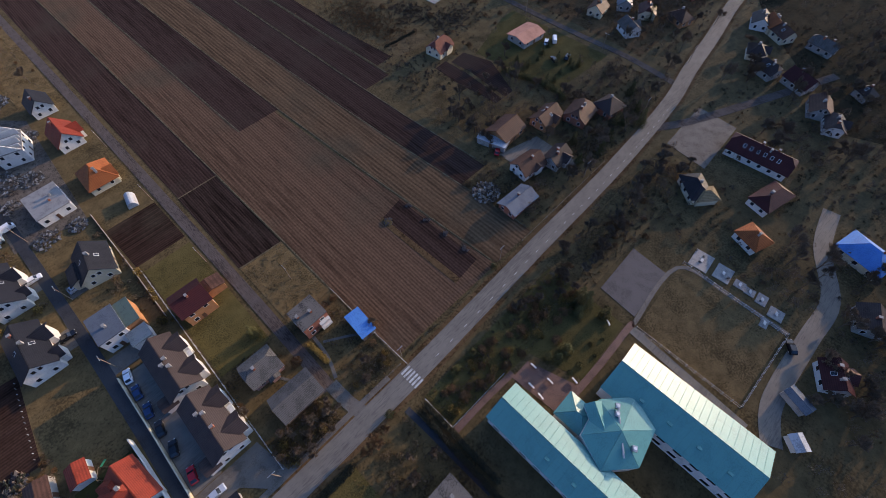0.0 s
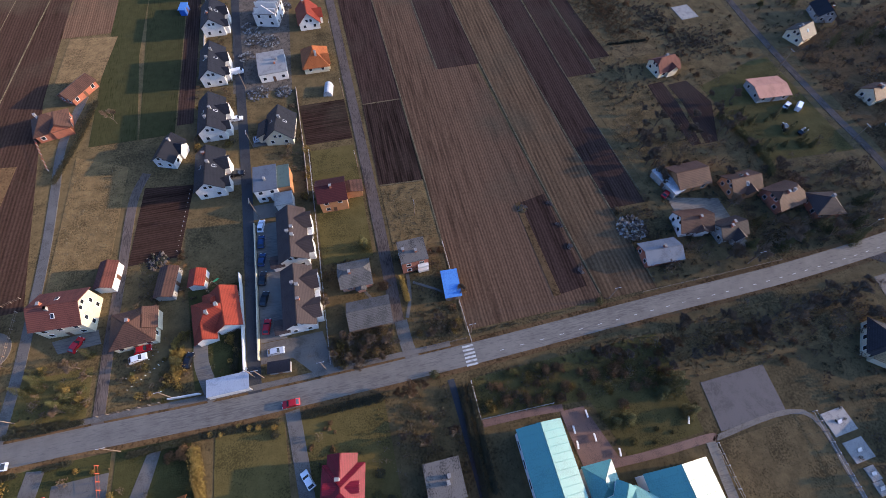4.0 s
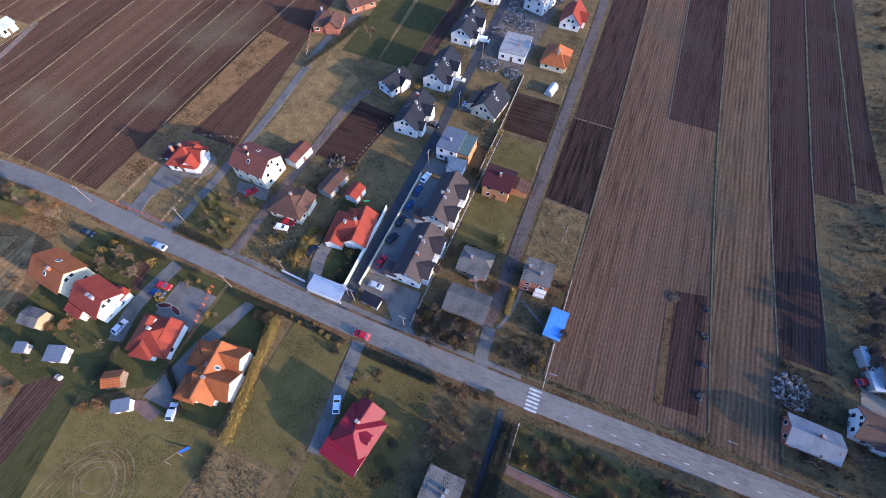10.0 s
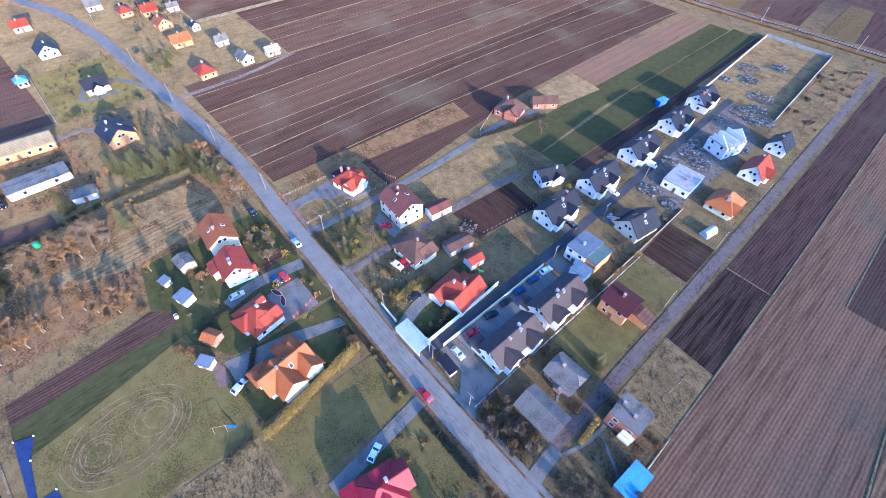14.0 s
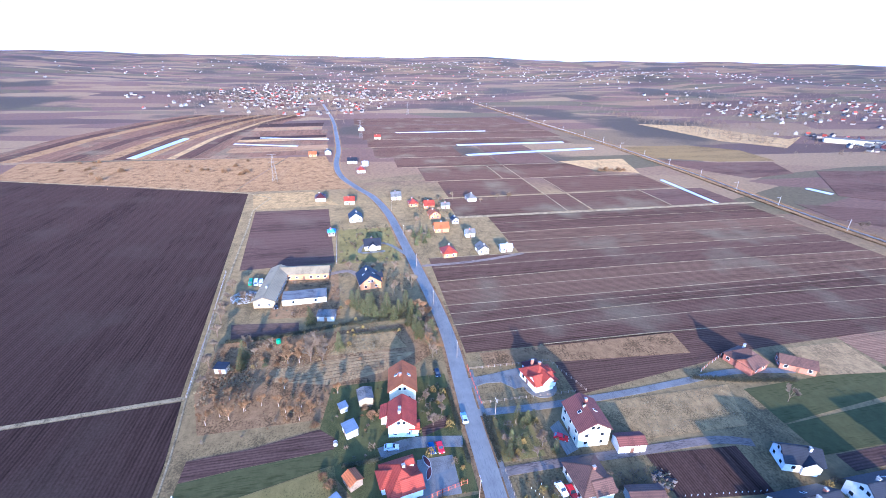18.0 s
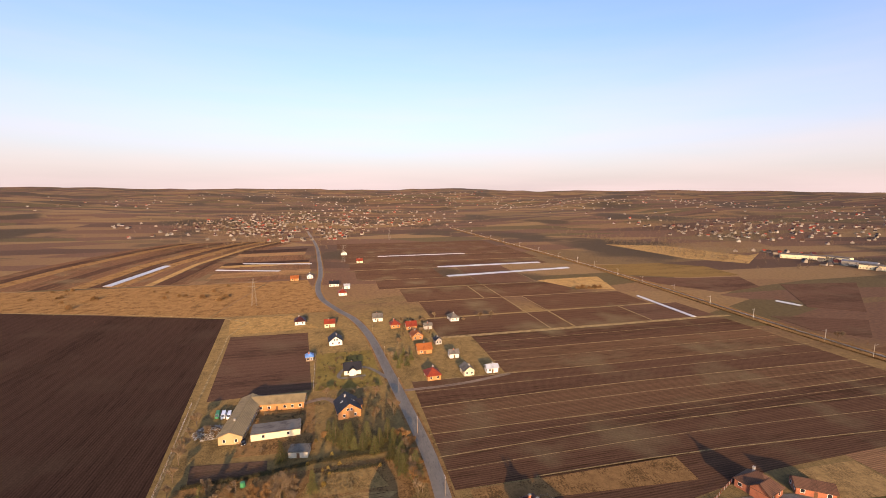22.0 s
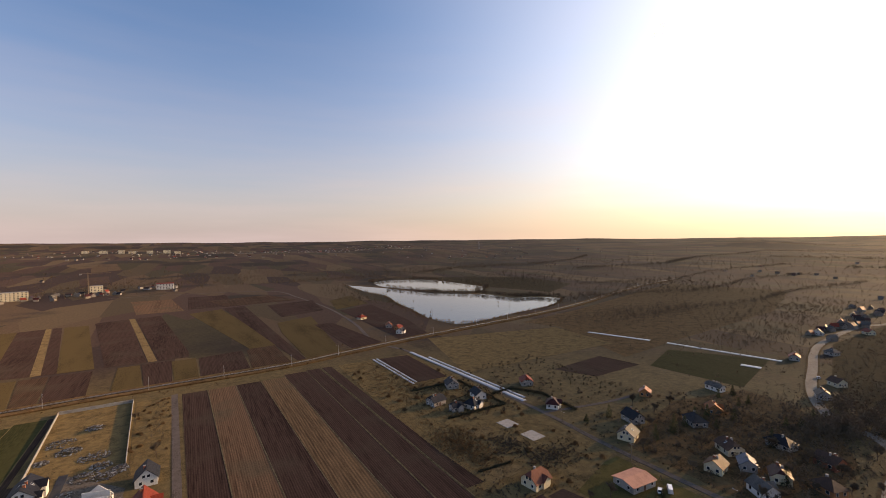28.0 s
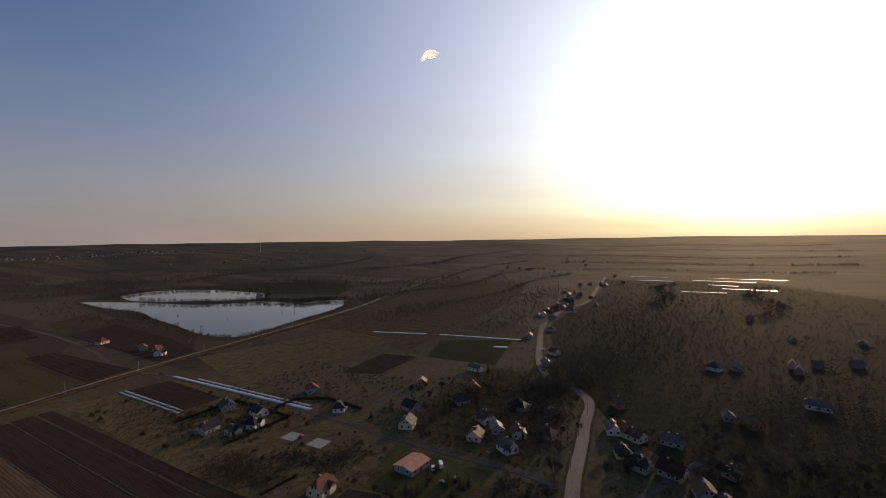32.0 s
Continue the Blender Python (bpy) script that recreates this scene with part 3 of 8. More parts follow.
def strip(x0, x1, material, label, ys=(34, 130, 310), z=0.06):
    """A long field between two edges, each given by its x at three y."""
    ground_piece("field", [(a, y) for a, y in zip(x0, ys)] + [(a, y) for a, y in zip(x1[::-1], ys[::-1])], material, label, z)


def balk(pts, width=0.4, z=0.16, material="balk"):
    """A grown-over balk between two fields."""
    way("field_balk", pts, width, material, "narrow balk of pale dry grass between two fields", z, 3, "field edge")


PLOUGHED, PALE, DARK = "ploughed brown winter field", "pale brown harrowed field strip", "freshly ploughed dark field strip"
# north of the road, from the gravel lane eastwards
strip((0.2, -1.6, -4), (14.1, 12.4, 9.9), "dark", DARK, (124.5, 200, 310))
ground_piece("field", [(0.2, 87), (14.3, 86), (13.8, 124), (0.0, 124)], "rough", "dark rough field of coarse clods beside the gravel lane")
ground_piece("field", [(0.6, 62), (14.8, 62), (14.4, 85.6), (0.4, 86.2)], "drygrass", "rough square of dry tan grass")
strip((15.4, 14.3, 10.4), (54, 46, 42), "soil", PLOUGHED, (34, 135, 310))
ground_piece("field", [(31, 137), (47.6, 137), (41.8, 310), (27, 310)], "dark", "freshly ploughed dark rectangle within the brown field", 0.10)
ground_piece("field", [(41.5, 38), (51.5, 39), (50.5, 72), (40.5, 70)], "dark", "darker unplanted plot with weedy edges", 0.10)
ground_piece("field", [(41.2, 38), (43.4, 38), (42, 71), (40.3, 70)], "embank", "strip of weeds along the darker plot", 0.13)
strip((54.6, 47.8, 42.6), (70.5, 64, 58), "soil2", PALE, (34, 136, 310))
strip((69.2, 64.6, 58.5), (80.6, 77.2, 74), "dark", DARK, (62, 132, 316))
strip((78, 77.7, 74.5), (90, 89, 84), "dark", DARK, (122, 150, 318))
strip((91, 90, 86), (99, 96.5, 93), "dark", DARK, (130, 160, 318))
for a in ([(15.2, 34), (14.2, 130), (10.2, 310)], [(54.3, 36), (47.7, 136), (42.3, 310)], [(70.8, 36), (64.3, 136), (58.2, 312)], [(81, 66), (77.4, 132), (74.2, 316)],
          [(90.4, 124), (89.4, 160), (85, 318)], [(30.7, 137), (26.7, 310)], [(0.2, 124.2), (14, 124.2)], [(0.4, 86.6), (14.4, 85.8)]):
    balk(a)
# between the villages' gardens and the railway, westwards
strip((-64, -64, -66), (-58.5, -58.5, -64), "dark", DARK, (128, 200, 304))
strip((-76, -80, -80), (-64.5, -64.5, -66.5), "winter", "green strip of winter cereal", (124, 200, 304))
strip((-92, -93, -92), (-76.5, -80.5, -80.5), "winter", "green strip of winter cereal", (124, 170, 300))
ground_piece("field", [(-93, 158), (-109, 160), (-108, 186), (-90, 184)], "tan", "pale straw-coloured plot by the brick house", 0.08)
strip((-112, -110, -106), (-93, -92.5, -92.5), "soil", PLOUGHED, (187, 240, 300))
EDGE = [(-99.5, -111, -113), (-128, -126, -113.5), (-147, -149, -143), (-163, -161, -160), (-186, -187, -182), (-214, -211, -210), (-245, -245, -243), (-276, -276, -276)]
KINDS = [("soilm", PLOUGHED), ("soilm", PLOUGHED), ("soilm", PLOUGHED), ("soilp", PALE), ("soilm", PLOUGHED), ("soilp", PALE), ("soilm", PLOUGHED)]
for i, (k, lab) in enumerate(KINDS):
    y0 = 66 if i == 0 else (88 if i > 4 else 35)
    strip([a - 0.5 for a in EDGE[i + 1]], [a for a in EDGE[i]], k, lab, (y0, 150, 300))
    balk([(EDGE[i + 1][0], y0 - 1), (EDGE[i + 1][1], 150), (EDGE[i + 1][2], 304)], 0.42)
    mid = [(a * 0.45 + b * 0.55) for a, b in zip(EDGE[i], EDGE[i + 1])]
    if i:
        balk([(mid[0], y0), (mid[1], 150), (mid[2], 302)], 0.25, 0.12)
ground_piece("field", [(-127, 40), (-119, 40), (-113, 120), (-126, 122)], "embank", "grassy strip along the ploughed field", 0.1)
# west, beyond the last balk
for x0, x1, y0, y1, k, lab in ((-322, -280, 66, 170, "soilm", PLOUGHED), (-322, -280, 172, 238, "soilm", PLOUGHED), (-322, -280, 240, 300, "dark", DARK), (-375, -326, 70, 150, "soilm", PLOUGHED),
                               (-430, -378, 60, 132, "soilm", PLOUGHED), (-375, -327, 170, 275, "soilm", PLOUGHED), (-432, -378, 134, 235, "soilm", PLOUGHED),
                               (-480, -436, 40, 150, "soilm", PLOUGHED), (-545, -484, 20, 120, "soilm", PLOUGHED), (-545, -436, 152, 215, "dark", DARK), (-600, -550, 15, 290, "soilm", PLOUGHED),
                               (-660, -604, 10, 300, "soilm", PLOUGHED), (-740, -664, 5, 300, "soilm", PLOUGHED), (-830, -744, 0, 290, "soilm", PLOUGHED)):
    ground_piece("field", [(x0, y0), (x1, y0), (x1, y1), (x0, y1)], k, lab)
ground_piece("field", [(-442, 219), (-446, 300), (-380, 278), (-397, 240)], "tan", "pale straw-coloured fallow plot", 0.1)
ground_piece("field", [(-122, -62), (-359, -88), (-430, -310), (-124, -300), (-115, -160), (-118.6, -107)], "darkw", "wide bare dark-brown ploughed field")
ground_piece("field", [(-119.6, -61), (-95, -57.5), (-40, -54), (-40, -300), (-121, -300), (-113, -160), (-116.4, -107)], "darkw", "bare dark-brown ploughed field behind the gardens", 0.09)
ground_piece("field", [(-215, -64), (-217, -16), (-310, -23), (-312, -74)], "dark", "small dark ploughed field beside the farm")
ground_piece("field", [(-316, -76), (-320, -16), (-358, -38), (-357, -84)], "drygrass", "fallow rough dry grass plot", 0.08)
ground_piece("field", [(-366, -100), (-362, 0), (-440, -24), (-500, -34), (-500, -74)], "embank", "short-grazed tan meadow by the bend of the road")
ground_piece("field", [(-365, -102), (-498, -76), (-500, -330), (-434, -312)], "embank", "rough heath of dry rusty grass")
for x0, x1, y0, y1, k, lab in ((-528, -503, -140, -34, "soilx", PLOUGHED), (-560, -530, -146, -34, "soil2", PALE), (-600, -562, -152, -36, "soilx", PLOUGHED), (-618, -602, -150, -38, "tan", "pale stubble strip"), (-640, -620, -150, -40, "darkw", DARK),
                               (-690, -643, -150, -40, "soilx", PLOUGHED), (-728, -694, -150, -50, "soil2", PALE), (-770, -732, -150, -50, "darkw", DARK)):
    ground_piece("field", [(x0, y0), (x1, y0), (x1 - 12, y1), (x0 - 12, y1)], k, lab)
LONG = ("soilx", "darkx", "tan", "soilx", "embank", "darkx", "embank", "soilx", "darkx", "soilx", "soilx", "embank", "darkx", "soilx")
for i, k in enumerate(LONG):
    y1 = -157 - sum(9 if q == "tan" else 17 for q in LONG[:i])
    y0 = y1 - (8 if k == "tan" else 16)
    ground_piece("field", [(-506, y0), (-506, y1), (-640, y1 + 9), (-800, y1 + 46), (-900, y1 + 90), (-900, y0 + 84), (-800, y0 + 42), (-640, y0 + 9)], k, "pale stubble strip" if k == "tan" else ("long grassy field strip" if k == "embank" else PLOUGHED), 0.05)
balk([(-121, -60), (-215, -68), (-313, -76), (-360, -88), (-430, -310)], 0.9)
balk([(-122, -300), (-114, -160), (-117.6, -107), (-121, -60)], 1.5, 0.12)
balk([(-121, -60), (-95, -56.5), (-52, -53)], 0.5, 0.12)
balk([(-278, 58), (-277, 180), (-277, 311)], 3.5, 0.12)
for x, y0, y1 in ((-324, 62, 300), (-377, 66, 276), (-434, 45, 240), (-482, 25, 150), (-547, 18, 290), (-602, 12, 296), (-662, 8, 298)):
    balk([(x, y0), (x + 0.5, (y0 + y1) / 2), (x, y1)], 0.7, 0.12)
for y, x0, x1 in ((151, -432, -280), (171, -375, -280), (239, -322, -280), (216, -545, -436), (133, -430, -378)):
    balk([(x0, y), ((x0 + x1) / 2, y + 0.6), (x1, y)], 0.7, 0.12)
# beyond the railway
LEVEL = itertools.count(0.06, 0.004)
for k, lab, pts in (
    ("olive", "wide olive stubble field", [(-181, 418), (-237, 634), (-160, 632), (-121, 414)]),
    ("dark", DARK, [(-121, 414), (-160, 632), (-138, 639), (-99, 412)]),
    ("tan", "narrow pale stubble strip", [(-99, 412), (-138, 639), (-133, 639), (-93, 412)]),
    ("dark", DARK, [(-93, 412), (-132, 639), (-124, 639), (-84, 411)]),
    ("olive", "brownish olive field strip", [(-84, 411), (-122, 639), (-100, 638), (-62, 411)]),
    ("dark", DARK, [(-56, 411), (-96, 650), (-65, 662), (-29, 411)]),
    ("tan", "narrow pale stubble strip", [(-28, 411), (-64, 662), (-58, 662), (-22, 411)]),
    ("dark", DARK, [(-21, 411), (-57, 662), (-31, 670), (0, 431), (0, 411)])):
    ground_piece("field", pts, k, lab, next(LEVEL))
for k, lab, pts in (
    ("soilp", PLOUGHED, [(-191, 327), (-203, 403), (-185, 404), (-171, 328)]),
    ("dark", DARK, [(-154, 330), (-164, 404), (-143, 406), (-134, 331)]),
    ("dark", DARK, [(-134, 331), (-143, 406), (-130, 406), (-119, 332)]),
    ("olive", "olive field strip", [(-110, 334), (-117, 404), (-104, 404), (-92, 336)]),
    ("soilp", PLOUGHED, [(-91, 336), (-103, 404), (-87, 404), (-79, 338)]),
    ("dark", DARK, [(-78, 338), (-86, 404), (-62, 404), (-56, 338)]),
    ("olive", "olive field strip", [(-44, 340), (-47, 404), (-33, 404), (-27, 340)]),
    ("dark", DARK, [(-26, 340), (-32, 404), (-12, 406), (-10, 343)]),
    ("olive", "olive field strip", [(-9, 345), (-12, 402), (5, 404), (6, 346)]),
    ("dark", DARK, [(7, 346), (7, 402), (40, 409), (40, 348)]),
    ("soilp", PLOUGHED, [(41, 348), (44, 409), (68, 422), (70, 349)])):
    ground_piece("field", pts, k, lab, next(LEVEL))
for k, lab, pts in (
    ("olive", "long olive field strip", [(1, 665), (41, 686), (73, 414), (47, 412)]),
    ("dark", DARK, [(44, 690), (73, 703), (82, 350), (75, 349)]),
    ("olive", "wide olive field", [(90, 528), (135, 552), (114, 355), (83, 350), (84, 466)]),
    ("dark", DARK, [(124, 492), (145, 494), (157, 364), (125, 358)]),
    ("dark", DARK, [(103, 688), (174, 705), (162, 593), (102, 568)]),
    ("soilp", PLOUGHED, [(26, 796), (123, 824), (154, 725), (49, 709)]),
    ("dark", DARK, [(180, 576), (235, 602), (228, 465), (209, 372), (178, 368)]),
    ("olive", "olive meadow by the lake", [(195, 681), (245, 727), (237, 619), (179, 589)])):
    ground_piece("field", pts, k, lab, next(LEVEL))
for k, lab, pts in (
    ("olive", "long olive field beyond the railway", [(-515, 328), (-513, 440), (-474, 485), (-414, 476), (-417, 403), (-449, 334)]),
    ("dark", DARK, [(-440, 333), (-412, 398), (-407, 466), (-356, 438), (-345, 374), (-396, 344)]),
    ("dark", DARK, [(-361, 472), (-349, 566), (-258, 435), (-281, 401)]),
    ("tan", "long pale reedy meadow", [(-720, 501), (-681, 593), (-542, 636), (-562, 682), (-481, 567), (-541, 516)]),
    ("dark", DARK, [(-267, 342), (-240, 408), (-208, 360), (-231, 337)])):
    ground_piece("field", pts, k, lab, next(LEVEL))
for x0, x1, y0, y1, q, k, lab in ((-60, -4, 700, 860, -20, "soil", PLOUGHED), (0, 60, 710, 870, 0, "dark", DARK)):
    ground_piece("field", [(x0, y0), (x1, y0), (x1 + q, y1), (x0 + q, y1)], k, lab, 0.04)
# east
ground_piece("field", [(98, 318), (93, 132), (106, 100), (160, 118), (164, 180), (158, 318)], "drygrass", "fallow rough grass with rusty weeds", 0.05)
ground_piece("field", [(130, 318), (131, 250), (155, 250), (156, 316)], "dark", "bare dark field beside the lane", 0.09)
ground_piece("field", [(229, 222), (285, 228), (291, 196), (241, 194)], "dark", "small dark ploughed field among meadows")
ground_piece("field", [(170, 250), (330, 250), (340, 330), (200, 360)], "drygrass", "rusty marsh meadow")
ground_piece("field", [(300, 130), (385, 150), (350, 210), (295, 190)], "winter", "green sports meadow")
ground_piece("field", [(44, 22.8), (130, 23.6), (128, 9.5), (44, 9)], "drygrass", "rough verge of dead grass and brambles south of the road", 0.04)
ground_piece("field", [(82, 100), (100, 118), (132, 108), (134, 66), (110, 64), (84, 66)], "drygrass", "rough meadow behind the farmsteads", 0.03)
WOODED = "dark brown ground under bare trees"
# ground colour carries the shade of the backlit trees, so both read as one mass
ground_piece("field", [(180, -20), (230, 30), (285, 66), (360, 105), (484, 143), (627, 146), (808, 155), (1040, 195), (1060, -100), (800, -260), (400, -240), (220, -120)], "scrubland", WOODED, 0.03)
ground_piece("field", [(170, 56), (232, 56), (262, 70), (292, 100), (296, 128), (240, 140), (172, 120)], "embank", WOODED, 0.035)
ground_piece("field", [(300, 215), (380, 225), (640, 250), (900, 330), (860, 520), (680, 470), (450, 398), (330, 372), (345, 330)], "embank", "dark reedy marsh below the railway", 0.03)
ground_piece("field", [(378, 740), (452, 628), (520, 690), (560, 560), (700, 640), (760, 1000), (520, 960), (520, 700), (457, 645), (390, 722)], "scrubland", "wooded shore between the lakes", 0.03)
# gardens and yards
ground_piece("lawn", [(-118, 24.6), (-72, 24.4), (-72, -5), (-84, -13), (-100, -17), (-118, -14)], "lawn", "dark green winter lawn round the red-roofed houses", 0.053, "lawn")
ground_piece("lawn", [(-71, 24.2), (-54.6, 23.6), (-51, -8), (-60, -10), (-71, -8)], "lawn", "dark green lawn round the orange villa", 0.045, "lawn")
ground_piece("lawn", [(-29, 22), (-9, 22), (-8, -24), (-29, -24)], "grass", "mown winter grass round the crimson-roofed house", 0.04, "lawn")
ground_piece("lawn", [(-96, 46), (-79, 46), (-79, 33.6), (-96, 35)], "grass", "front garden of thin grass", 0.05, "lawn")
ground_piece("lawn", [(124, 112), (160, 116), (161, 66), (130, 68)], "grass", "open mown grass round the warehouse", 0.045, "lawn")
ground_piece("lawn", [(13.2, 21.6), (64, 22), (64, -3), (44, -4), (40, 10), (13.2, 12)], "grass", "worn school lawn of thin grass", 0.05, "lawn")
ground_piece("field", [(-21, 109), (-5.5, 109), (-6, 128.5), (-22, 128.5)], "darkx", "dug dark garden plot beside the gravel lane", 0.09)
ground_piece("lawn", [(-20, 62), (-5.5, 62), (-5.5, 106), (-20, 106)], "grass", "mown winter lawn behind the brick house", 0.05, "lawn")
ground_piece("field", [(-74, 74), (-60, 74), (-57, 100), (-72, 102)], "darkx", "dug garden plot", 0.07)
ground_piece("lawn", [(-95, 68), (-79, 78), (-78, 112), (-95, 120)], "drygrass", "meadow of dry tan grass beside the drive", 0.07, "lawn")
ground_piece("lawn", [(-54, 34), (-42.5, 34), (-42.5, 62), (-57, 62)], "lawn", "dark green lawn round the red-roofed house", 0.07, "lawn")
ground_piece("lawn", [(-49, 22), (-33, 22), (-32, -9), (-49, -9)], "grass", "square mown plot inside a bronze hedge", 0.07, "lawn")
ground_piece("lawn", [(-49, -10), (-34, -10), (-34, -32), (-50, -27)], "drygrass", "tussocky fallow plot", 0.08, "lawn")
ground_piece("lawn", [(-86.5, -12.4), (-50, -7), (-52, -52), (-77.5, -52), (-79.8, -41)], "grass", "large worn lawn with ring-shaped tyre tracks", 0.07, "lawn")
ground_piece("field", [(-91.6, -13), (-86.8, -12.2), (-80, -41), (-77.8, -52), (-88, -52), (-89.8, -38.4)], "winter", "green strip beside the large lawn", 0.08)
ground_piece("field", [(-100, -17), (-95.2, -12), (-91.9, -12.6), (-90, -38.4), (-88.3, -52), (-95, -52), (-96.3, -35.3)], "dark", "dug dark strip behind the sheds", 0.09)
ground_piece("lawn", [(-215, -14), (-214, 20), (-266, 18), (-266, -15)], "grass", "short tan lawn round the white house", 0.08, "lawn")
ground_piece("field", [(-163, -56), (-160, -29), (-152.5, -28.3), (-151.9, -53.8)], "dark", "dark vegetable bed behind the conifers", 0.12)
ground_piece("lawn", [(-150, -57), (-122, -58), (-104, -52), (-104, -16), (-116, 4), (-130, 22), (-152, 20)], "embank", "overgrown orchard meadow of dry grass", 0.04, "lawn")
ground_piece("lawn", [(-123.9, -33.4), (-130.7, -33.6), (-134.4, 3.7), (-132.1, 16.5), (-122.5, 3), (-119.2, -14.9)], "tan", "hay meadow mown in pale stripes", 0.07, "lawn")
ground_piece("lawn", [(-135.5, -16.4), (-135.6, 13.5), (-149.3, 8.1), (-148, -12)], "drygrass", "rough tan meadow with bramble heaps", 0.07, "lawn")
for k in range(6):
    balk([(-121 - 1.9 * k, -31 + k * 0.5), (-122.6 - 1.9 * k, -12), (-124 - 1.7 * k, 3 + 2 * k)], 0.35, 0.1, "embank")
ground_piece("lawn", [(101, 136), (117.3, 135), (119, 130.3), (118, 127.5), (101, 127.6)], "tan", "small fenced tan lawn", 0.09, "lawn")
ground_piece("lawn", [(119.3, 170.4), (129.7, 170.5), (131.9, 166), (119.2, 161.4)], "tan", "tan clearing in the thicket", 0.09, "lawn")
ground_piece("field", [(106.1, 111.3), (112.2, 111.9), (112.6, 100), (110.8, 80), (107.2, 80), (105.5, 100)], "dark", "long dug bed in the meadow", 0.09)
ground_piece("field", [(113.4, 109.7), (121.6, 110.4), (125, 98), (117, 80), (112.4, 80), (114.3, 100)], "dark", "long dug bed in the meadow", 0.09)
ground_piece("yard", [(-90.4, 55.1), (-79.3, 56.1), (-78, 51.9), (-88.3, 51.4)], "asphalt", "paved parking behind the large house", 0.09, "yard")
ground_piece("field", [(-95, 12.8), (-98.6, 22), (-94.8, 21.8), (-91.7, 13)], "dark", "dug brown bed in the front garden", 0.09)
ground_piece("yard", [(-76.7, -10.4), (-66.5, -11.9), (-65.7, -9.3), (-70.7, -8.5)], "brickpave", "reddish paved terrace behind the villa", 0.11, "yard")
for k in range(9):
    r, wob = 2.6 + 0.95 * k, random.Random(k)
    for cx, cy in (((-69, -38.5), (-69.4, -26)) if k < 4 else ((-69.2, -32),)):
        long_ = r * 1.0 if k < 4 else r + 3.6
        way("tyre_track", [(cx + r * math.cos(a) + wob.uniform(-0.25, 0.25), cy + long_ * math.sin(a) + wob.uniform(-0.25, 0.25)) for a in [q * math.tau / 22 + k for q in range(22)]], 0.22, "embank" if k % 2 else "balk", "faint ring-shaped tyre track in the grass", 0.083 + 0.001 * k, 3, "track")
for pts in ([(-84.2, -52), (-82.9, -48.3), (-77.3, -49.9), (-67, -50.6), (-67, -51.8)], [(-67.2, -51.6), (-67.2, -47), (-63.1, -46.3), (-62.6, -51.4)]):
    t = tagged(new("tarpaulin"), "dark blue tarpaulin pegged out on the lawn", "tarpaulin")
    part("sheet", slab(bmesh.new(), pts, 0.05, 0.16), "tarp", t)
    for px, py in pts:
        put(part("peg", boxm(-0.12, 0.12, -0.12, 0.12, 0.0, 0.5), "frame_w", t), px, py)
ground_piece("playing_field", [(92, -5), (91, -35), (65, -34.5), (66, -6)], "drygrass", "worn grass playing field beside the school", 0.07, "lawn")
ground_piece("ball_court", [(69, 7.5), (87, 8), (86, -4), (68, -4)], "court", "grey asphalt ball court beside the school", 0.09, "court")
ground_piece("plaza", [(32, 9), (38, 9), (42, -4), (33, -4)], "brickpave", "reddish paved forecourt of the school", 0.09, "pavement")
ground_piece("yard", [(133, 23), (158, 24), (157, 9), (131, 8)], "paving", "pale worn concrete yard", 0.08, "yard")
ground_piece("yard", [(-38.1, 80), (-31.4, 80), (-31.2, 42.6), (-38.0, 42.6)], "asphalt", "paved parking yard of the terraces", 0.10, "yard")
ground_piece("yard", [(-38, 42.4), (-22, 42.4), (-20, 31.6), (-25, 31.6), (-30, 37), (-38, 37)], "paving", "pale concrete forecourt of the terraces", 0.10, "yard")
ground_piece("yard", [(88, 62), (104, 58), (104, 40), (99, 40), (98, 50), (88, 56)], "asphalt", "grey farmyard between barns", 0.09, "yard")
ground_piece("yard", [(-205, -42), (-165, -42), (-163, -12), (-205, -14)], "embank", "muddy farmyard", 0.08, "yard")
ground_piece("yard", [(-45, 140), (-24, 138), (-22, 200), (-46, 226)], "tip", "churned building site strewn with rubble", 0.06, "yard")
ground_piece("yard", [(-62, 224), (-23, 222), (-28, 309), (-63, 309)], "drygrass", "fenced fallow plot with rubble heaps", 0.07, "yard")
ground_piece("yard", [(-22, 210), (-8, 210), (-8, 309), (-27, 309)], "drygrass", "strip of tall dry grass", 0.08, "yard")
ground_piece("yard", [(-84, 20), (-72, 20), (-72, 9), (-84, 10)], "paving", "block-paved front yard with parked cars", 0.08, "yard")
ground_piece("yard", [(-113.9, 31), (-108.9, 31), (-110.6, 38), (-110, 43), (-106.2, 46.7), (-106.8, 51.6), (-116.4, 52.1), (-114.7, 40.8)], "paving", "curved pale paved drive", 0.1, "yard")
ground_piece("yard", [(-72, -8), (-65, -8), (-64.5, 9), (-61, 22), (-64, 22), (-69, 8)], "paving", "paved drive along the orange house", 0.09, "yard")

for y in (101, 125.5, 153.5, 183, 209):
    ground_piece("driveway", [(-46.6, y - 4), (-42.4 - (y - 100) * 0.02, y - 4), (-42.4 - (y - 100) * 0.02, y + 3), (-46.6, y + 3)], "paving", "pale paved apron beside the duplex", 0.085, "driveway")
ground_piece("driveway", [(-38.4, 112), (-33, 112), (-33, 117), (-38.6, 117)], "paving", "pale paved apron of the cream house", 0.085, "driveway")
ground_piece("driveway", [(-40, 82), (-31, 82), (-31, 87.4), (-40, 87.4)], "paving", "pale paved court of the modern house", 0.085, "driveway")
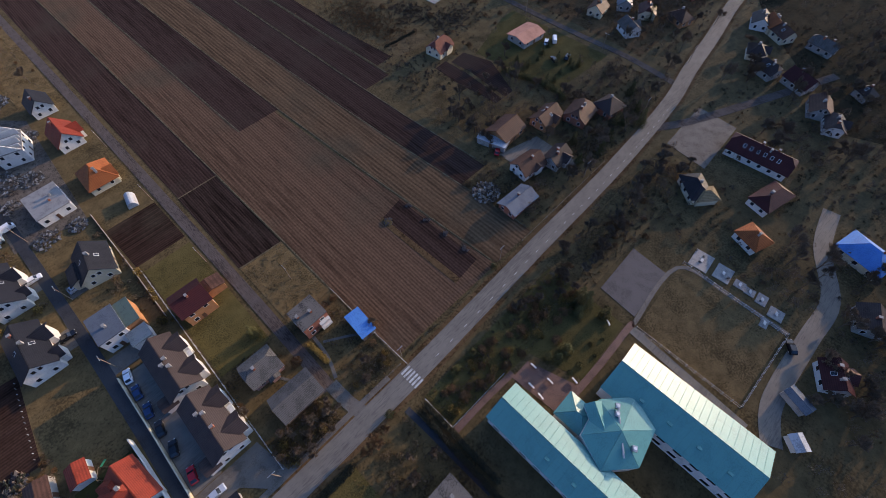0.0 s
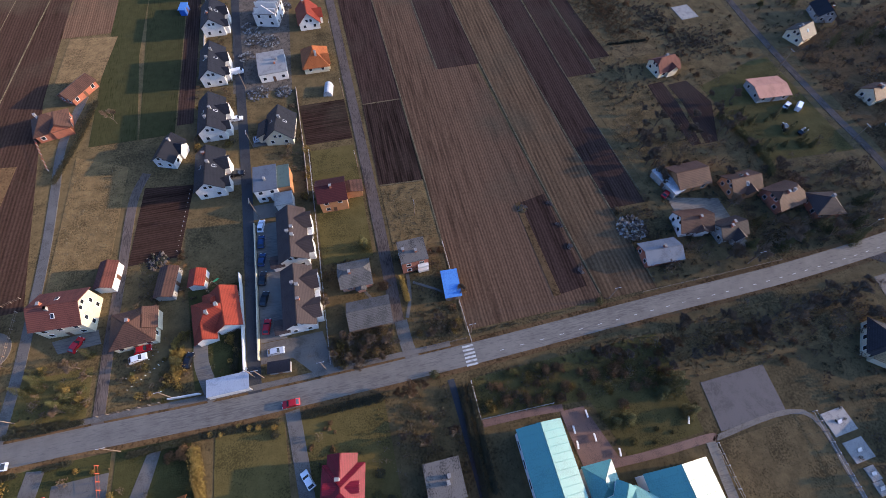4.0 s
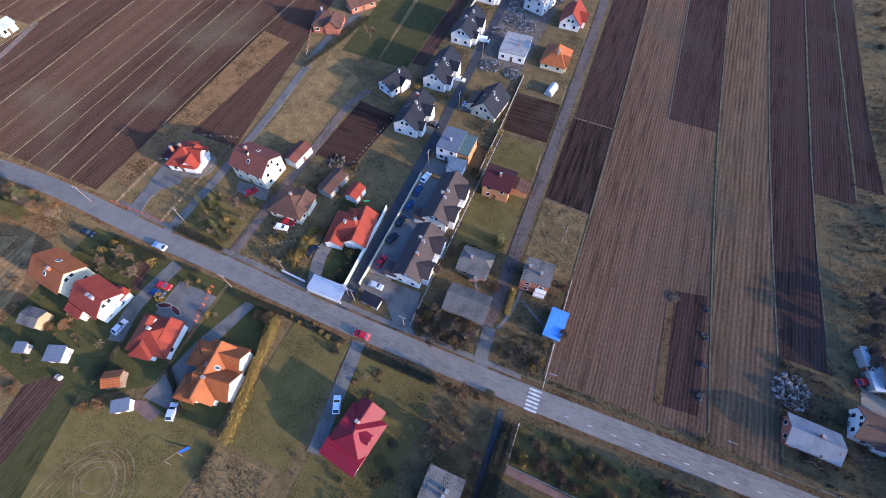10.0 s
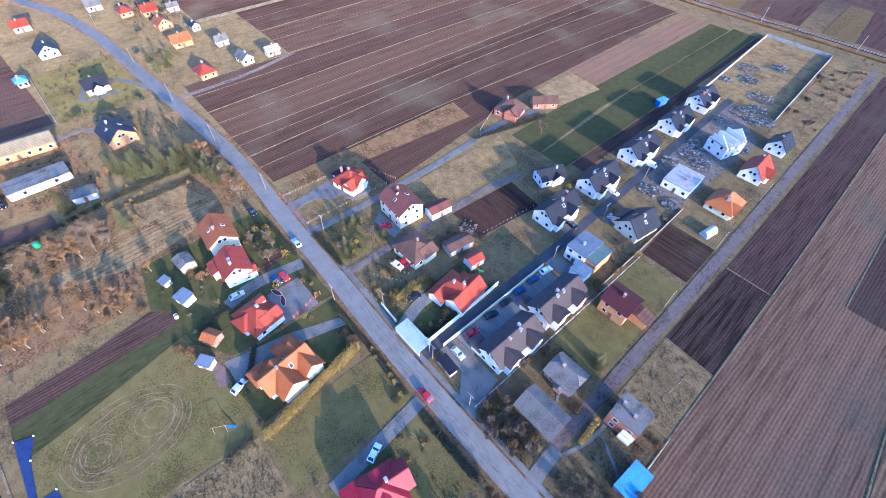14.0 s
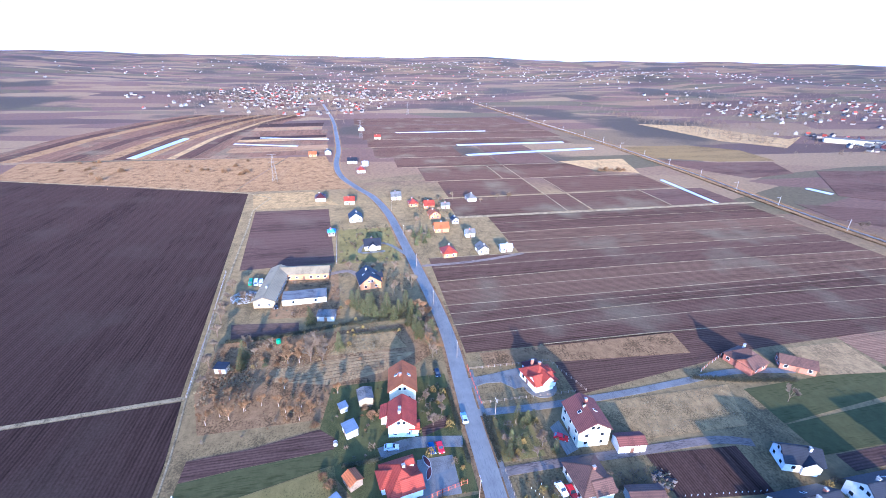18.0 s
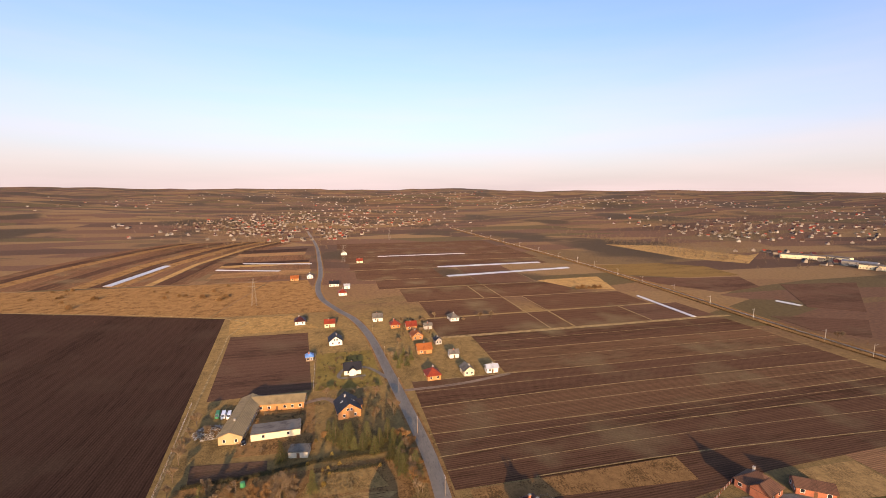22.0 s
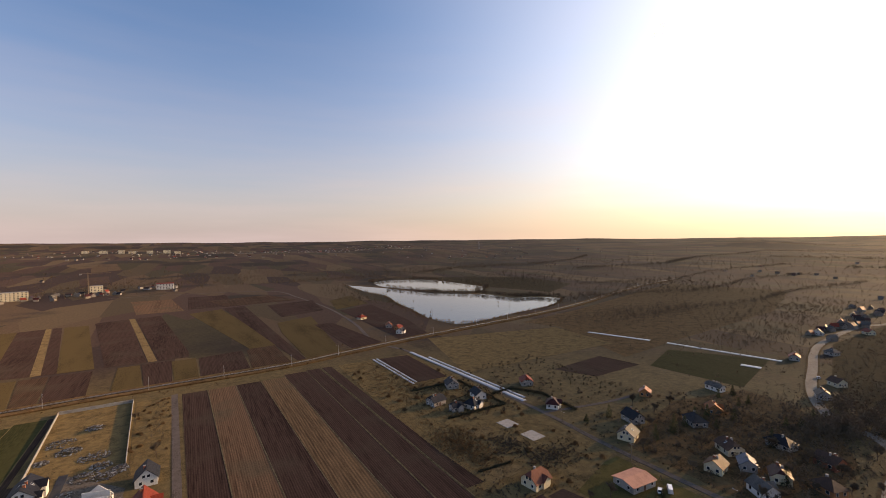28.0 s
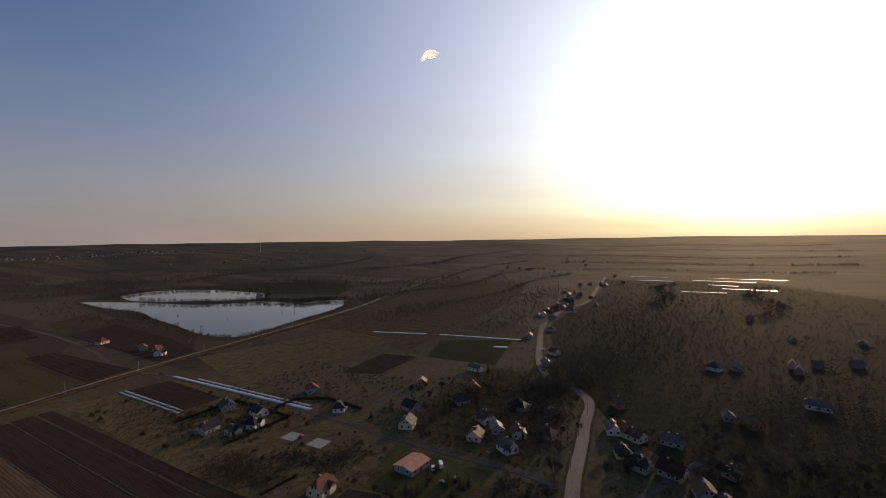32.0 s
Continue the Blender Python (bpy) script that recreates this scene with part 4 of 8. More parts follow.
# ---- roads ----
MAIN = [(-1120, -70), (-827, -38), (-664, -27), (-537, -21), (-461, -21.5), (-409, -16), (-366, -2), (-335, 10.5), (-290, 19.5), (-233, 24.5), (-188, 28), (-165, 29.7), (-137, 30.6), (-102, 29), (-76, 28.5), (-40, 27.4), (12, 27.6), (66, 29), (111, 30), (152, 33),
        (176, 37.3), (202, 41), (228, 45.5), (257, 50), (275, 62), (288, 83), (324, 103), (380, 122), (470, 148), (590, 157), (655, 146), (780, 161), (966, 187), (1100, 205)]
way("road", MAIN, 5.6, "asphalt", "worn grey asphalt village road", 0.12, 10)
curve = smooth(MAIN, 10)
for sgn in (1, -1):
    ob = part("verge", ribbon(bmesh.new(), curve, *sorted((sgn * 2.8, sgn * 4.0)), -0.3, 0.066), "embank")
    tagged(ob, "trodden grassy road shoulder", "verge", kind="structure")
ob = part("pavement", ribbon(bmesh.new(), smooth([(-118, 34.2), (-102, 33.2), (-79, 32.6), (-40, 31.5), (10, 31.5)], 5), -0.7, 0.7, -0.3, 0.22), "paving")
tagged(ob, "narrow concrete pavement with a raised kerb", "pavement", kind="structure")


def bars(name, label, rows, z0, z1, material="line"):
    """Painted bars, each a part of its marking."""
    t = tagged(new(name), label, "road marking", kind="structure")
    for cx, cy, lx, ly, rz in rows:
        put(part("bar", boxm(-lx / 2, lx / 2, -ly / 2, ly / 2, z0, z1), material, t), cx, cy, 0, rz)
    return t


bars("crosswalk", "white zebra crossing on the asphalt", [(14.3, 24.9 + i * 0.97, 3.0, 0.5, 1) for i in range(6)], 0.10, 0.128)
dashes, run = [], 0.0
for a, b in zip(curve, curve[1:]):
    d = math.dist(a, b)
    run += d
    if 20 < a[0] < 150 and run > 1.9:
        run = 0
        dashes.append((a[0], a[1] - 1.0, 1.1, 0.13, math.degrees(math.atan2(b[1] - a[1], b[0] - a[0]))))
bars("centre_line", "dashed white line along the road", dashes, 0.10, 0.127)
way("lane", [(-39.6, 30), (-40, 50), (-40.3, 70), (-40.8, 95), (-42, 130), (-44, 182), (-45, 225)], 3.2, "asphalt_dark", "dark asphalt lane between the terraces and gardens", 0.11)
way("track", [(-2.2, 40), (-2.2, 60), (-2.6, 90), (-3.6, 140), (-5, 200), (-8, 312)], 3.4, "gravel", "unpaved gravel field track", 0.10)
way("driveway", [(-0.2, 30), (-1.0, 34), (-1.4, 40.5)], 3.4, "paving", "pale concrete driveway apron", 0.115)
way("driveway", [(-98, 30.5), (-97, 50), (-97.5, 82), (-99, 105), (-100.5, 128), (-97, 150)], 2.8, "paving", "long paved drive to the brick house", 0.10)
way("track", [(-76, 30.5), (-76, 50), (-75.5, 72), (-75, 97), (-72, 108)], 2.8, "gravel", "gravel drive between gardens", 0.10)
way("driveway", [(-31, 24), (-29.3, 8), (-28.2, -3)], 3.4, "paving", "pale concrete drive to the crimson-roofed house", 0.10)
way("driveway", [(-88, 24), (-90, 10), (-88, 0)], 4.0, "paving", "paved drive between two red-roofed houses", 0.09)
way("driveway", [(-49, 30.8), (-52.5, 40), (-53, 46)], 3.6, "asphalt", "dark paved drive behind the carport", 0.10)
way("footpath", [(3, 54), (2.4, 47), (0.5, 41)], 0.9, "paving", "narrow concrete garden path", 0.09)
way("footpath", [(4, 51), (9, 48), (12, 46)], 0.7, "paving", "narrow concrete garden path", 0.10)
way("footpath", [(-10, 52), (-7, 47)], 0.7, "paving", "narrow concrete garden path", 0.10)
way("footpath", [(8, 22.5), (8.5, 12), (9, -4)], 1.6, "asphalt_dark", "dark footpath beside the hedge", 0.08)
way("footpath", [(13, 10.6), (24, 10.4), (33, 9.8)], 1.6, "brickpave", "reddish paved path to the school", 0.08)
way("footpath", [(37, -4.4), (50, -4.8), (64, -4.6), (66, -5)], 1.8, "brickpave", "reddish paved path along the school", 0.12)
way("footpath", [(66, -5), (90, -4.6), (92, -20), (92, -36)], 1.2, "paving", "concrete path round the playing field", 0.11)
way("footpath", [(64.5, -4), (63, -20), (61.5, -38)], 2.4, "asphalt", "asphalt path between school and field", 0.10)
way("lane", [(62, -44), (72, -40), (94, -40), (110, -40), (126, -32), (142, -29)], 5.0, "asphalt", "asphalt lane behind the playing field", 0.09)
way("lane", [(161, 340), (163, 300), (167, 182), (165, 128), (165, 88), (166, 60), (164, 36)], 3.0, "gravel", "pale concrete-surfaced lane", 0.10)
way("lane", [(161, 336), (156, 350), (150, 377), (166, 480), (172, 615), (162, 760), (140, 880), (16, 927), (-120, 940)], 3.6, "gravel", "pale winding lane beyond the railway", 0.10)
way("lane", [(166, 168), (205, 160), (230, 158)], 2.5, "gravel", "gravel side lane", 0.08)
way("lane", [(137, 30), (150, 22), (176, 10), (212, -6)], 3.4, "gravel", "gravel lane between the villas", 0.09)
way("lane", [(-220, 24), (-238, 14), (-240, 2), (-228, -2), (-228, 12)], 2.2, "paving", "curved paved drive of the white house", 0.11)
way("lane", [(-185, 2), (-205, -8), (-200, -24)], 3.0, "gravel", "rough farm drive", 0.10)
way("lane", [(-205, 30), (-206, 60), (-212, 90)], 2.5, "gravel", "farm track beside barns", 0.10)

# ---- railway ----
RAIL = [(1200, 610), (860, 550), (673, 497), (447, 418), (210, 372), (120, 352), (60, 338), (-42, 332), (-120, 325), (-235, 322), (-384, 330), (-560, 332), (-876, 316), (-1060, 307), (-1200, 300)]
way("embankment", RAIL, 13, "embank", "overgrown low railway embankment", 0.9, 6, "embankment")
way("track_bed", RAIL, 3.0, "ballast", "stony railway track bed", 1.15, 6, "railway")
for d in (-0.75, 0.75):
    tagged(part("rail", ribbon(bmesh.new(), smooth(RAIL, 6), d - 0.05, d + 0.05, 1.1, 1.32), "metal"), "worn steel rail", "rail", kind="structure")

# ---- lake ----
MAIN_LAKE = [(295, 900), (340, 795), (376, 672), (444, 602), (452, 540), (486, 528), (510, 490), (446, 447), (362, 424), (300, 406), (262, 404), (253, 452), (266, 526), (276, 600), (294, 680), (286, 770)]
POND = [(362, 918), (420, 952), (474, 925), (502, 875), (514, 705), (457, 650), (393, 727), (348, 816)]
for pts, lab in ((MAIN_LAKE, "calm grey lake reflecting the evening sky"), (POND, "smaller pond behind a narrow causeway")):
    tagged(part("lake", slab(bmesh.new(), smooth(pts + pts[:1], 4)[:-1], -0.5, 0.15), "water"), lab, "lake", kind="structure")


# ---- houses ----
def ring_mesh(name, depth, glazed):
    """A window frame as one ring of four sides; glazed: with a recessed pane in the same mesh."""
    bm = bmesh.new()
    loop = lambda w, h, y: [bm.verts.new(q) for q in ((-w, y, -h), (w, y, -h), (w, y, h), (-w, y, h))]
    a, b, c, d = loop(0.6, 0.68, -depth), loop(0.52, 0.6, -depth), loop(0.52, 0.6, 0.0), loop(0.6, 0.68, 0.05)
    for p, q in ((a, b), (b, c), (d, a)):
        for i in range(4):
            k = (i + 1) % 4
            bm.faces.new((p[i], p[k], q[k], q[i]))
    bm.faces.new(d[::-1])
    if glazed:
        bm.faces.new(c).material_index = 1
    else:
        bm.faces.new(c)
    bmesh.ops.recalc_face_normals(bm, faces=bm.faces)
    me = finish(bm, name)
    me.materials.append(M["frame_w"]), me.materials.append(M["glass"])
    return me


WIN_FRAME, WIN_PLAIN = ring_mesh("window", 0.05, False), ring_mesh("window", 0.05, True)
WIN_PANE = finish(boxm(-0.51, 0.51, -0.03, -0.01, -0.59, 0.59), "pane")
WIN_PANE.materials.append(M["glass"])


def window(parent, x, y, z, rz, sx=1.0, sz=1.0):
    far = Vector(parent.matrix_basis.translation).length > 125
    w = part("window", WIN_PLAIN if far else WIN_FRAME, "frame_w", parent)
    w.matrix_basis = pose(x, y, z, 0, 0, rz) @ Matrix.Diagonal((sx, 1, sz, 1))
    if not far:
        part("pane", WIN_PANE, "glass", w)


def skylight(parent, x, y, z, tilt, rz):
    w = part("roof_window", boxm(-0.45, 0.45, -0.65, 0.65, 0.0, 0.09), "frame_w", parent)
    w.matrix_basis = pose(x, y, z, 0, 0, rz) @ pose(0, 0, 0, tilt, 0, 0)
    part("pane", boxm(-0.37, 0.37, -0.57, 0.57, 0.085, 0.1), "glass", w)


def chimney(parent, x, y, z, h=1.4, material="brick"):
    c = part("chimney", boxm(-0.3, 0.3, -0.4, 0.4, -1.2, h), material, parent)
    put(c, x, y, z)
    part("cap", boxm(-0.38, 0.38, -0.48, 0.48, h, h + 0.1), "concrete", c)


def body(parent, l, w, he, pitch, roof, wall, tiles, x=0.0, y=0.0, rz=0.0, over=0.5, label=""):
    """Walls and roof of one wing: ridge along its own x, l long, w wide, eaves at he."""
    rise = math.tan(radians(pitch)) * w / 2
    m = pose(x, y, 0, 0, 0, rz)
    hip = min(l, w) / 2 if roof == "hip" else (min(l, w) * 0.2 if roof == "half" else 0)
    bm = bmesh.new()
    box(bm, -l / 2, l / 2, -w / 2, w / 2, 0, he)
    if roof in ("gable", "half"):
        cut = 1 - hip / (w / 2) if roof == "half" else 1
        for s in (-1, 1):
            x0, x1 = sorted((s * (l / 2 - 0.25), s * l / 2))
            top = [(-w / 2, he), (w / 2, he), (w / 2 * (1 - cut), he + rise * cut), (-w / 2 * (1 - cut), he + rise * cut)] if cut < 1 else [(-w / 2, he), (w / 2, he), (0, he + rise)]
            a, b = [bm.verts.new((x0, p, q)) for p, q in top], [bm.verts.new((x1, p, q)) for p, q in top]
            bm.faces.new(a[::-1]), bm.faces.new(b)
            for i in range(len(top)):
                j = (i + 1) % len(top)
                bm.faces.new((a[i], a[j], b[j], b[i]))
    wl_ = part("wall", bm, wall, parent)
    wl_.matrix_basis = m
    bm = bmesh.new()
    if roof == "flat":
        box(bm, -l / 2 - 0.15, l / 2 + 0.15, -w / 2 - 0.15, w / 2 + 0.15, he, he + 0.25)
    elif roof == "mono":
        solid(bm, [(-l / 2 - 0.3, -w / 2 - 0.3, he), (l / 2 + 0.3, -w / 2 - 0.3, he), (l / 2 + 0.3, w / 2 + 0.3, he + rise), (-l / 2 - 0.3, w / 2 + 0.3, he + rise)], 0.18)
    else:
        k = rise / (w / 2)
        ex, ey, drop = l / 2 + over, w / 2 + over, over * k
        zr, ze = he + rise, he - drop
        if roof == "hip":
            rx = max(l / 2 - w / 2, 0.0)
            zr = he + k * min(w, l) / 2
            for s in (-1, 1):
                solid(bm, [(-s * ex, -s * ey, ze), (s * ex, -s * ey, ze), (s * rx, 0, zr), (-s * rx, 0, zr)] if rx > 0.05 else [(-s * ex, -s * ey, ze), (s * ex, -s * ey, ze), (0, 0, zr)], 0.16)
                solid(bm, [(s * ex, -s * ey, ze), (s * ex, s * ey, ze), (s * rx, 0, zr)], 0.16)
        elif roof == "half":
            rx, q = l / 2 - hip, hip / (w / 2)
            ym, zm = ey * q, zr - (zr - ze) * q
            for s in (-1, 1):
                solid(bm, [(-s * ex, -s * ey, ze), (s * ex, -s * ey, ze), (s * ex, -s * ym, zm), (s * rx, 0, zr), (-s * rx, 0, zr), (-s * ex, -s * ym, zm)], 0.16)
                solid(bm, [(s * ex, -s * ym, zm), (s * ex, s * ym, zm), (s * rx, 0, zr)], 0.16)
        else:
            for s in (-1, 1):
                solid(bm, [(-s * ex, -s * ey, ze), (s * ex, -s * ey, ze), (s * ex, 0, zr), (-s * ex, 0, zr)], 0.16)
    r = part("roof", bm, tiles, parent, label)
    r.matrix_basis = m
    return rise


def house(name, label, x, y, l, w, he=3.0, pitch=38, rz=0.0, roof="gable", wall="white", tiles="r_red", wings=(), dormers=(), chim=1, sky=0, storeys=1, category="house", group="", win=True, door=True):
    t = thing(name, label, category, x, y, 0, rz, group)
    if category == "house" and (x > 80 or x < -210):
        l, w, he = l * 0.82, w * 0.82, min(he, 3.0)
        wings = [(wx * 0.82, wy * 0.82, wl * 0.82, ww * 0.82, min(wh, 3.0), *wr) for wx, wy, wl, ww, wh, *wr in wings]
    rise = body(t, l, w, he, pitch, roof, wall, tiles)
    rnd = random.Random(int(x * 31 + y * 17))
    for wg in wings:
        wx, wy, wl, ww, wh, wp, wr, rf, *mats = wg
        body(t, wl, ww, wh, wp, rf, mats[0] if mats else wall, mats[1] if len(mats) > 1 else tiles, wx, wy, wr)
    for dx, side in dormers:
        zc = he + rise * 0.45
        d = part("dormer", boxm(-0.9, 0.9, 0, w * 0.22, 0, 1.25), wall, t)
        d.matrix_basis = pose(dx, side * (w / 2 - 0.5), zc - 0.75, 0, 0, 180 if side > 0 else 0)
        bm = bmesh.new()
        for s in (-1, 1):
            solid(bm, [(s * 1.15, -s * 0.0 - 0.2 if s > 0 else w * 0.34, 1.1), (s * 1.15, w * 0.34 if s > 0 else -0.2, 1.1), (0, w * 0.34 if s > 0 else -0.2, 1.95), (0, -0.2 if s > 0 else w * 0.34, 1.95)], 0.1)
        part("dormer_roof", bm, tiles, d)
        part("dormer_window", boxm(-0.55, 0.55, -0.03, 0.05, 0.2, 1.05), "glass", d)
    for i in range(chim):
        cx = (rnd.random() - 0.5) * l * 0.5 + (i - (chim - 1) / 2) * 1.8
        chimney(t, cx, rnd.choice((-1, 1)) * w * 0.08, he + (rise * 0.9 if roof != "flat" else 0.3), 0.9, rnd.choice(("brick", "grey_wall")))
    for i in range(sky):
        s = 1 if i % 2 else -1
        xx, f = (i // 2 - (sky / 2 - 1) / 2) * 2.2, 0.5
        skylight(t, xx, s * w / 2 * f, he + rise * (1 - f) + 0.17, -s * pitch if s > 0 else pitch, 0)
    if win:
        for st in range(storeys):
            z = 1.6 + st * 2.8
            if z + 0.7 > he:
                break
            n = max(1, int(l // 3.2))
            for s in (-1, 1):
                for i in range(n):
                    if st == 0 and s < 0 and i == n // 2 and door:
                        continue
                    window(t, (i - (n - 1) / 2) * l / n, s * (w / 2 + 0.01), z, 0 if s < 0 else 180, 1.1, 1.0)
                for i in range(2):
                    window(t, s * (l / 2 + 0.01), (i - 0.5) * w * 0.5, z, 90 * s, 1.0, 1.0)
        if roof in ("gable", "half") and rise > 2.4:
            for s in (-1, 1):
                for i in (-1, 1):
                    window(t, s * (l / 2 + 0.01), i * 0.8, he + 0.85, 90 * s, 0.9, 0.9)
    if door:
        d = part("door", boxm(-0.5, 0.5, -0.05, 0.04, 0, 2.05), "door", t)
        put(d, 0 if l // 3.2 % 2 else 0.0, -w / 2 - 0.01, 0.02)
    return t


def shed(name, label, x, y, l, w, he=2.3, rz=0.0, roof="mono", wall="wood", tiles="r_grey", pitch=10):
    t = thing(name, label, "shed", x, y, 0, rz)
    body(t, l, w, he, pitch, roof, wall, tiles, over=0.25)
    put(part("door", boxm(-0.55, 0.55, -0.04, 0.04, 0, 1.95), "door", t), 0, -w / 2 - 0.01, 0.02)
    return t


# terraces along the dark lane
for cx, cy, l in ((-26.9, 71.2, 16.6), (-26.6, 51.6, 16.4)):
    t = house("terraced_house", "white terraced house with a taupe tiled roof and cross gables", cx, cy, l, 7.4, 4.6, 36, 90, "gable", "white", "r_taupe",
              wings=[(-4.2, -2.4, 6.0, 4.6, 5.0, 34, 90, "gable"), (4.2, -2.4, 6.0, 4.6, 5.0, 34, 90, "gable"), (-l / 2 + 1.4, 4.8, 3.0, 3.0, 3.0, 30, 90, "gable")], chim=3, storeys=2, group="terraces")
    for k in (-1, 0, 1):
        put(part("balcony", boxm(-1.4, 1.4, -1.2, 0, 2.6, 3.5), "white", t), k * 5.2, -4.3, 0)
# duplexes with graphite roofs
for cx, cy, l in ((-50.5, 101, 15), (-50.5, 125.5, 15.5), (-51, 153.5, 16), (-51.6, 183, 14.5), (-52.8, 209, 13)):
    house("duplex_house", "white duplex with a graphite tiled roof and cross gable", cx, cy, l, 8.2, 4.2, 38, 90, "gable", "white", "r_dark",
          wings=[(2.2, -3.2, 5.0, 4.4, 4.6, 36, 90, "gable"), (-4.5, -3.6, 4.0, 3.6, 3.6, 34, 90, "gable")], chim=2, sky=2, storeys=2, group="duplexes")
house("house", "small white house with a graphite roof", -64, 113.5, 9.5, 6.5, 3.4, 38, 70, "gable", "white", "r_dark", wings=[(1.5, -2, 4, 4, 3.4, 36, 90, "gable")], chim=1)
house("house", "cream house with a steep graphite roof", -28.5, 116.5, 11, 9, 3.2, 42, 82, "gable", "cream", "r_dark", wings=[(-1, 4.5, 6, 5, 2.8, 30, 0, "gable")], chim=1, sky=2)
house("house", "orange hip-roofed house with roof windows", -14, 150.5, 11, 9, 2.8, 42, 90, "hip", "cream", "r_orange", wings=[(-2, -2.5, 5, 5, 3, 40, 90, "gable")], chim=1)
house("house", "house with a steep red tiled roof and brick front", -14.5, 177.5, 11, 8, 3.0, 46, 92, "gable", "white", "r_red", wings=[(0, -2, 7, 4.5, 3.2, 42, 90, "gable")], chim=1)
house("house", "white gabled house with a graphite roof", -15, 201.5, 9, 7.5, 3.2, 44, 90, "gable", "white", "r_dark", chim=1)
house("modern_house", "modern flat-roofed house with pale blue-grey sheeting and a roof terrace", -33.5, 93, 6.8, 9.5, 5.4, 6, 0, "flat", "white", "r_slate", chim=1, storeys=2,
      wings=[(5.2, 0.2, 3.8, 8.5, 4.8, 6, 0, "flat", "orange_wall", "deck"), (4.6, -7.2, 5, 4.6, 3.2, 6, 0, "flat", "white", "concrete")])
house("unfinished_house", "white flat unfinished house of aerated blocks", -30, 150, 10, 12.5, 3.4, 5, 3, "flat", "white", "concrete", chim=2)
t = house("unfinished_house", "white gabled shell of aerated blocks without a roof", -29.8, 183, 11, 9, 5.2, 5, 75, "flat", "white", "concrete", chim=0, storeys=2)
for s in (-1, 1):
    bm = bmesh.new()
    solid(bm, [(s * 5.4, -4.4, 5.4), (s * 5.4, 4.4, 5.4), (s * 5.4, 0, 9.0)], 0.25)
    part("gable", bm, "white", t)
for i in range(4):
    part("inner_wall", boxm(-3.6 + i * 2.4, -3.4 + i * 2.4, -4.3, 4.3, 5.4, 6.6 + (i % 2)), "white", t)
house("house", "orange brick house with a maroon roof", -14.2, 84, 8, 8, 5.6, 30, 0, "gable", "orange_wall", "r_maroon", wings=[(5.6, 1.6, 3.6, 6.5, 3.2, 12, 90, "gable", "orange_wall", "r_brown")], chim=1, storeys=2)
house("old_house", "old salmon-walled house with weathered grey sheets", -11.2, 55.8, 8, 7, 3.0, 36, 0, "half", "pink_wall", "r_grey", wings=[(1, -3.2, 3, 2, 2.4, 20, 90, "gable")], chim=1)
house("barn", "long barn with a weathered grey roof", -9, 43.6, 10.5, 7, 3.0, 34, 0, "gable", "wood", "r_grey", chim=0, win=False, category="barn")
t = house("flat_roofed_house", "flat-roofed brick house with white loggias", 5.5, 57.8, 7.4, 7, 5.8, 5, 2, "flat", "brick", "r_flat", chim=2, storeys=2)
part("loggia", boxm(0.6, 3.6, -4.4, -3.4, 2.6, 3.6), "white", t), part("loggia", boxm(0.6, 3.6, -4.4, -3.4, 0.1, 1.0), "white", t)
shed("garden_shed", "shed with a bright blue sheet roof", 14, 47, 4, 7.6, 2.6, -3, "mono", "wood", "r_blue", 6)
# gardens west of the lane
t = house("house", "white villa with an orange-red hip roof and round terrace", -108.6, 55.6, 9, 8.6, 3.2, 38, 12, "hip", "white", "r_red", wings=[(2.8, -0.6, 7, 4.8, 3.4, 40, 90, "gable"), (3.2, 0.4, 4.6, 4.4, 4.0, 42, 0, "gable"), (-4.6, 1.2, 5.4, 5.4, 3.0, 34, 0, "hip", "white", "r_maroon"), (-1, 3.4, 5, 4, 3, 36, 90, "hip")], chim=2)
part("terrace", slab(bmesh.new(), [(2.4 + 6.0 * math.cos(q * math.tau / 28), -0.6 + 5.6 * math.sin(q * math.tau / 28)) for q in range(28)], 0.0, 0.2), "paving", t, "pale round paved terrace")
part("balcony", boxm(4.4, 6.2, -2.0, 2.0, 2.6, 3.5), "white", t)
house("house", "tall cream house with a red tiled roof", -85.3, 60.8, 11.5, 9.5, 6.2, 30, -3, "gable", "cream", "r_rust", chim=3, storeys=2, sky=2)
house("house", "cream house with a brown hip roof", -68.5, 53, 10, 9, 3.4, 32, 3, "hip", "cream", "r_brown", wings=[(3, 1.5, 5, 5, 3.4, 32, 90, "gable")], chim=1)
shed("outbuilding", "white outbuilding with a red roof", -77.5, 70.6, 8, 4.4, 3.0, 84, "gable", "white", "r_rust", 24)
shed("outbuilding", "long outbuilding with a brown roof", -61.6, 65, 9, 4.6, 2.6, 82, "gable", "grey_wall", "r_brown", 18)
shed("outbuilding", "white outbuilding with a bright red roof", -53.6, 64.4, 5, 4, 2.6, 85, "gable", "white", "r_red", 26)
house("house", "white villa with a many-gabled bright red roof", -48, 52.2, 11, 8.4, 3.2, 40, 8, "hip", "white", "r_red", wings=[(2.6, 0.5, 11, 6, 3.4, 40, 90, "gable"), (-3.4, -2.8, 7, 4.6, 3.0, 38, 90, "gable"), (0, 3, 6, 5, 3.2, 40, 90, "hip")], chim=2)
t = thing("carport", "long carport with a pale sheet roof", "carport", -45.2, 33.2)
part("roof", solid(bmesh.new(), [(-5, -2.1, 2.3), (5, -2.1, 2.3), (5, 2.1, 2.7), (-5, 2.1, 2.7)], 0.12), "r_white", t)
part("back_wall", boxm(-5, 5, -2.05, -1.9, 0, 2.2), "white", t)
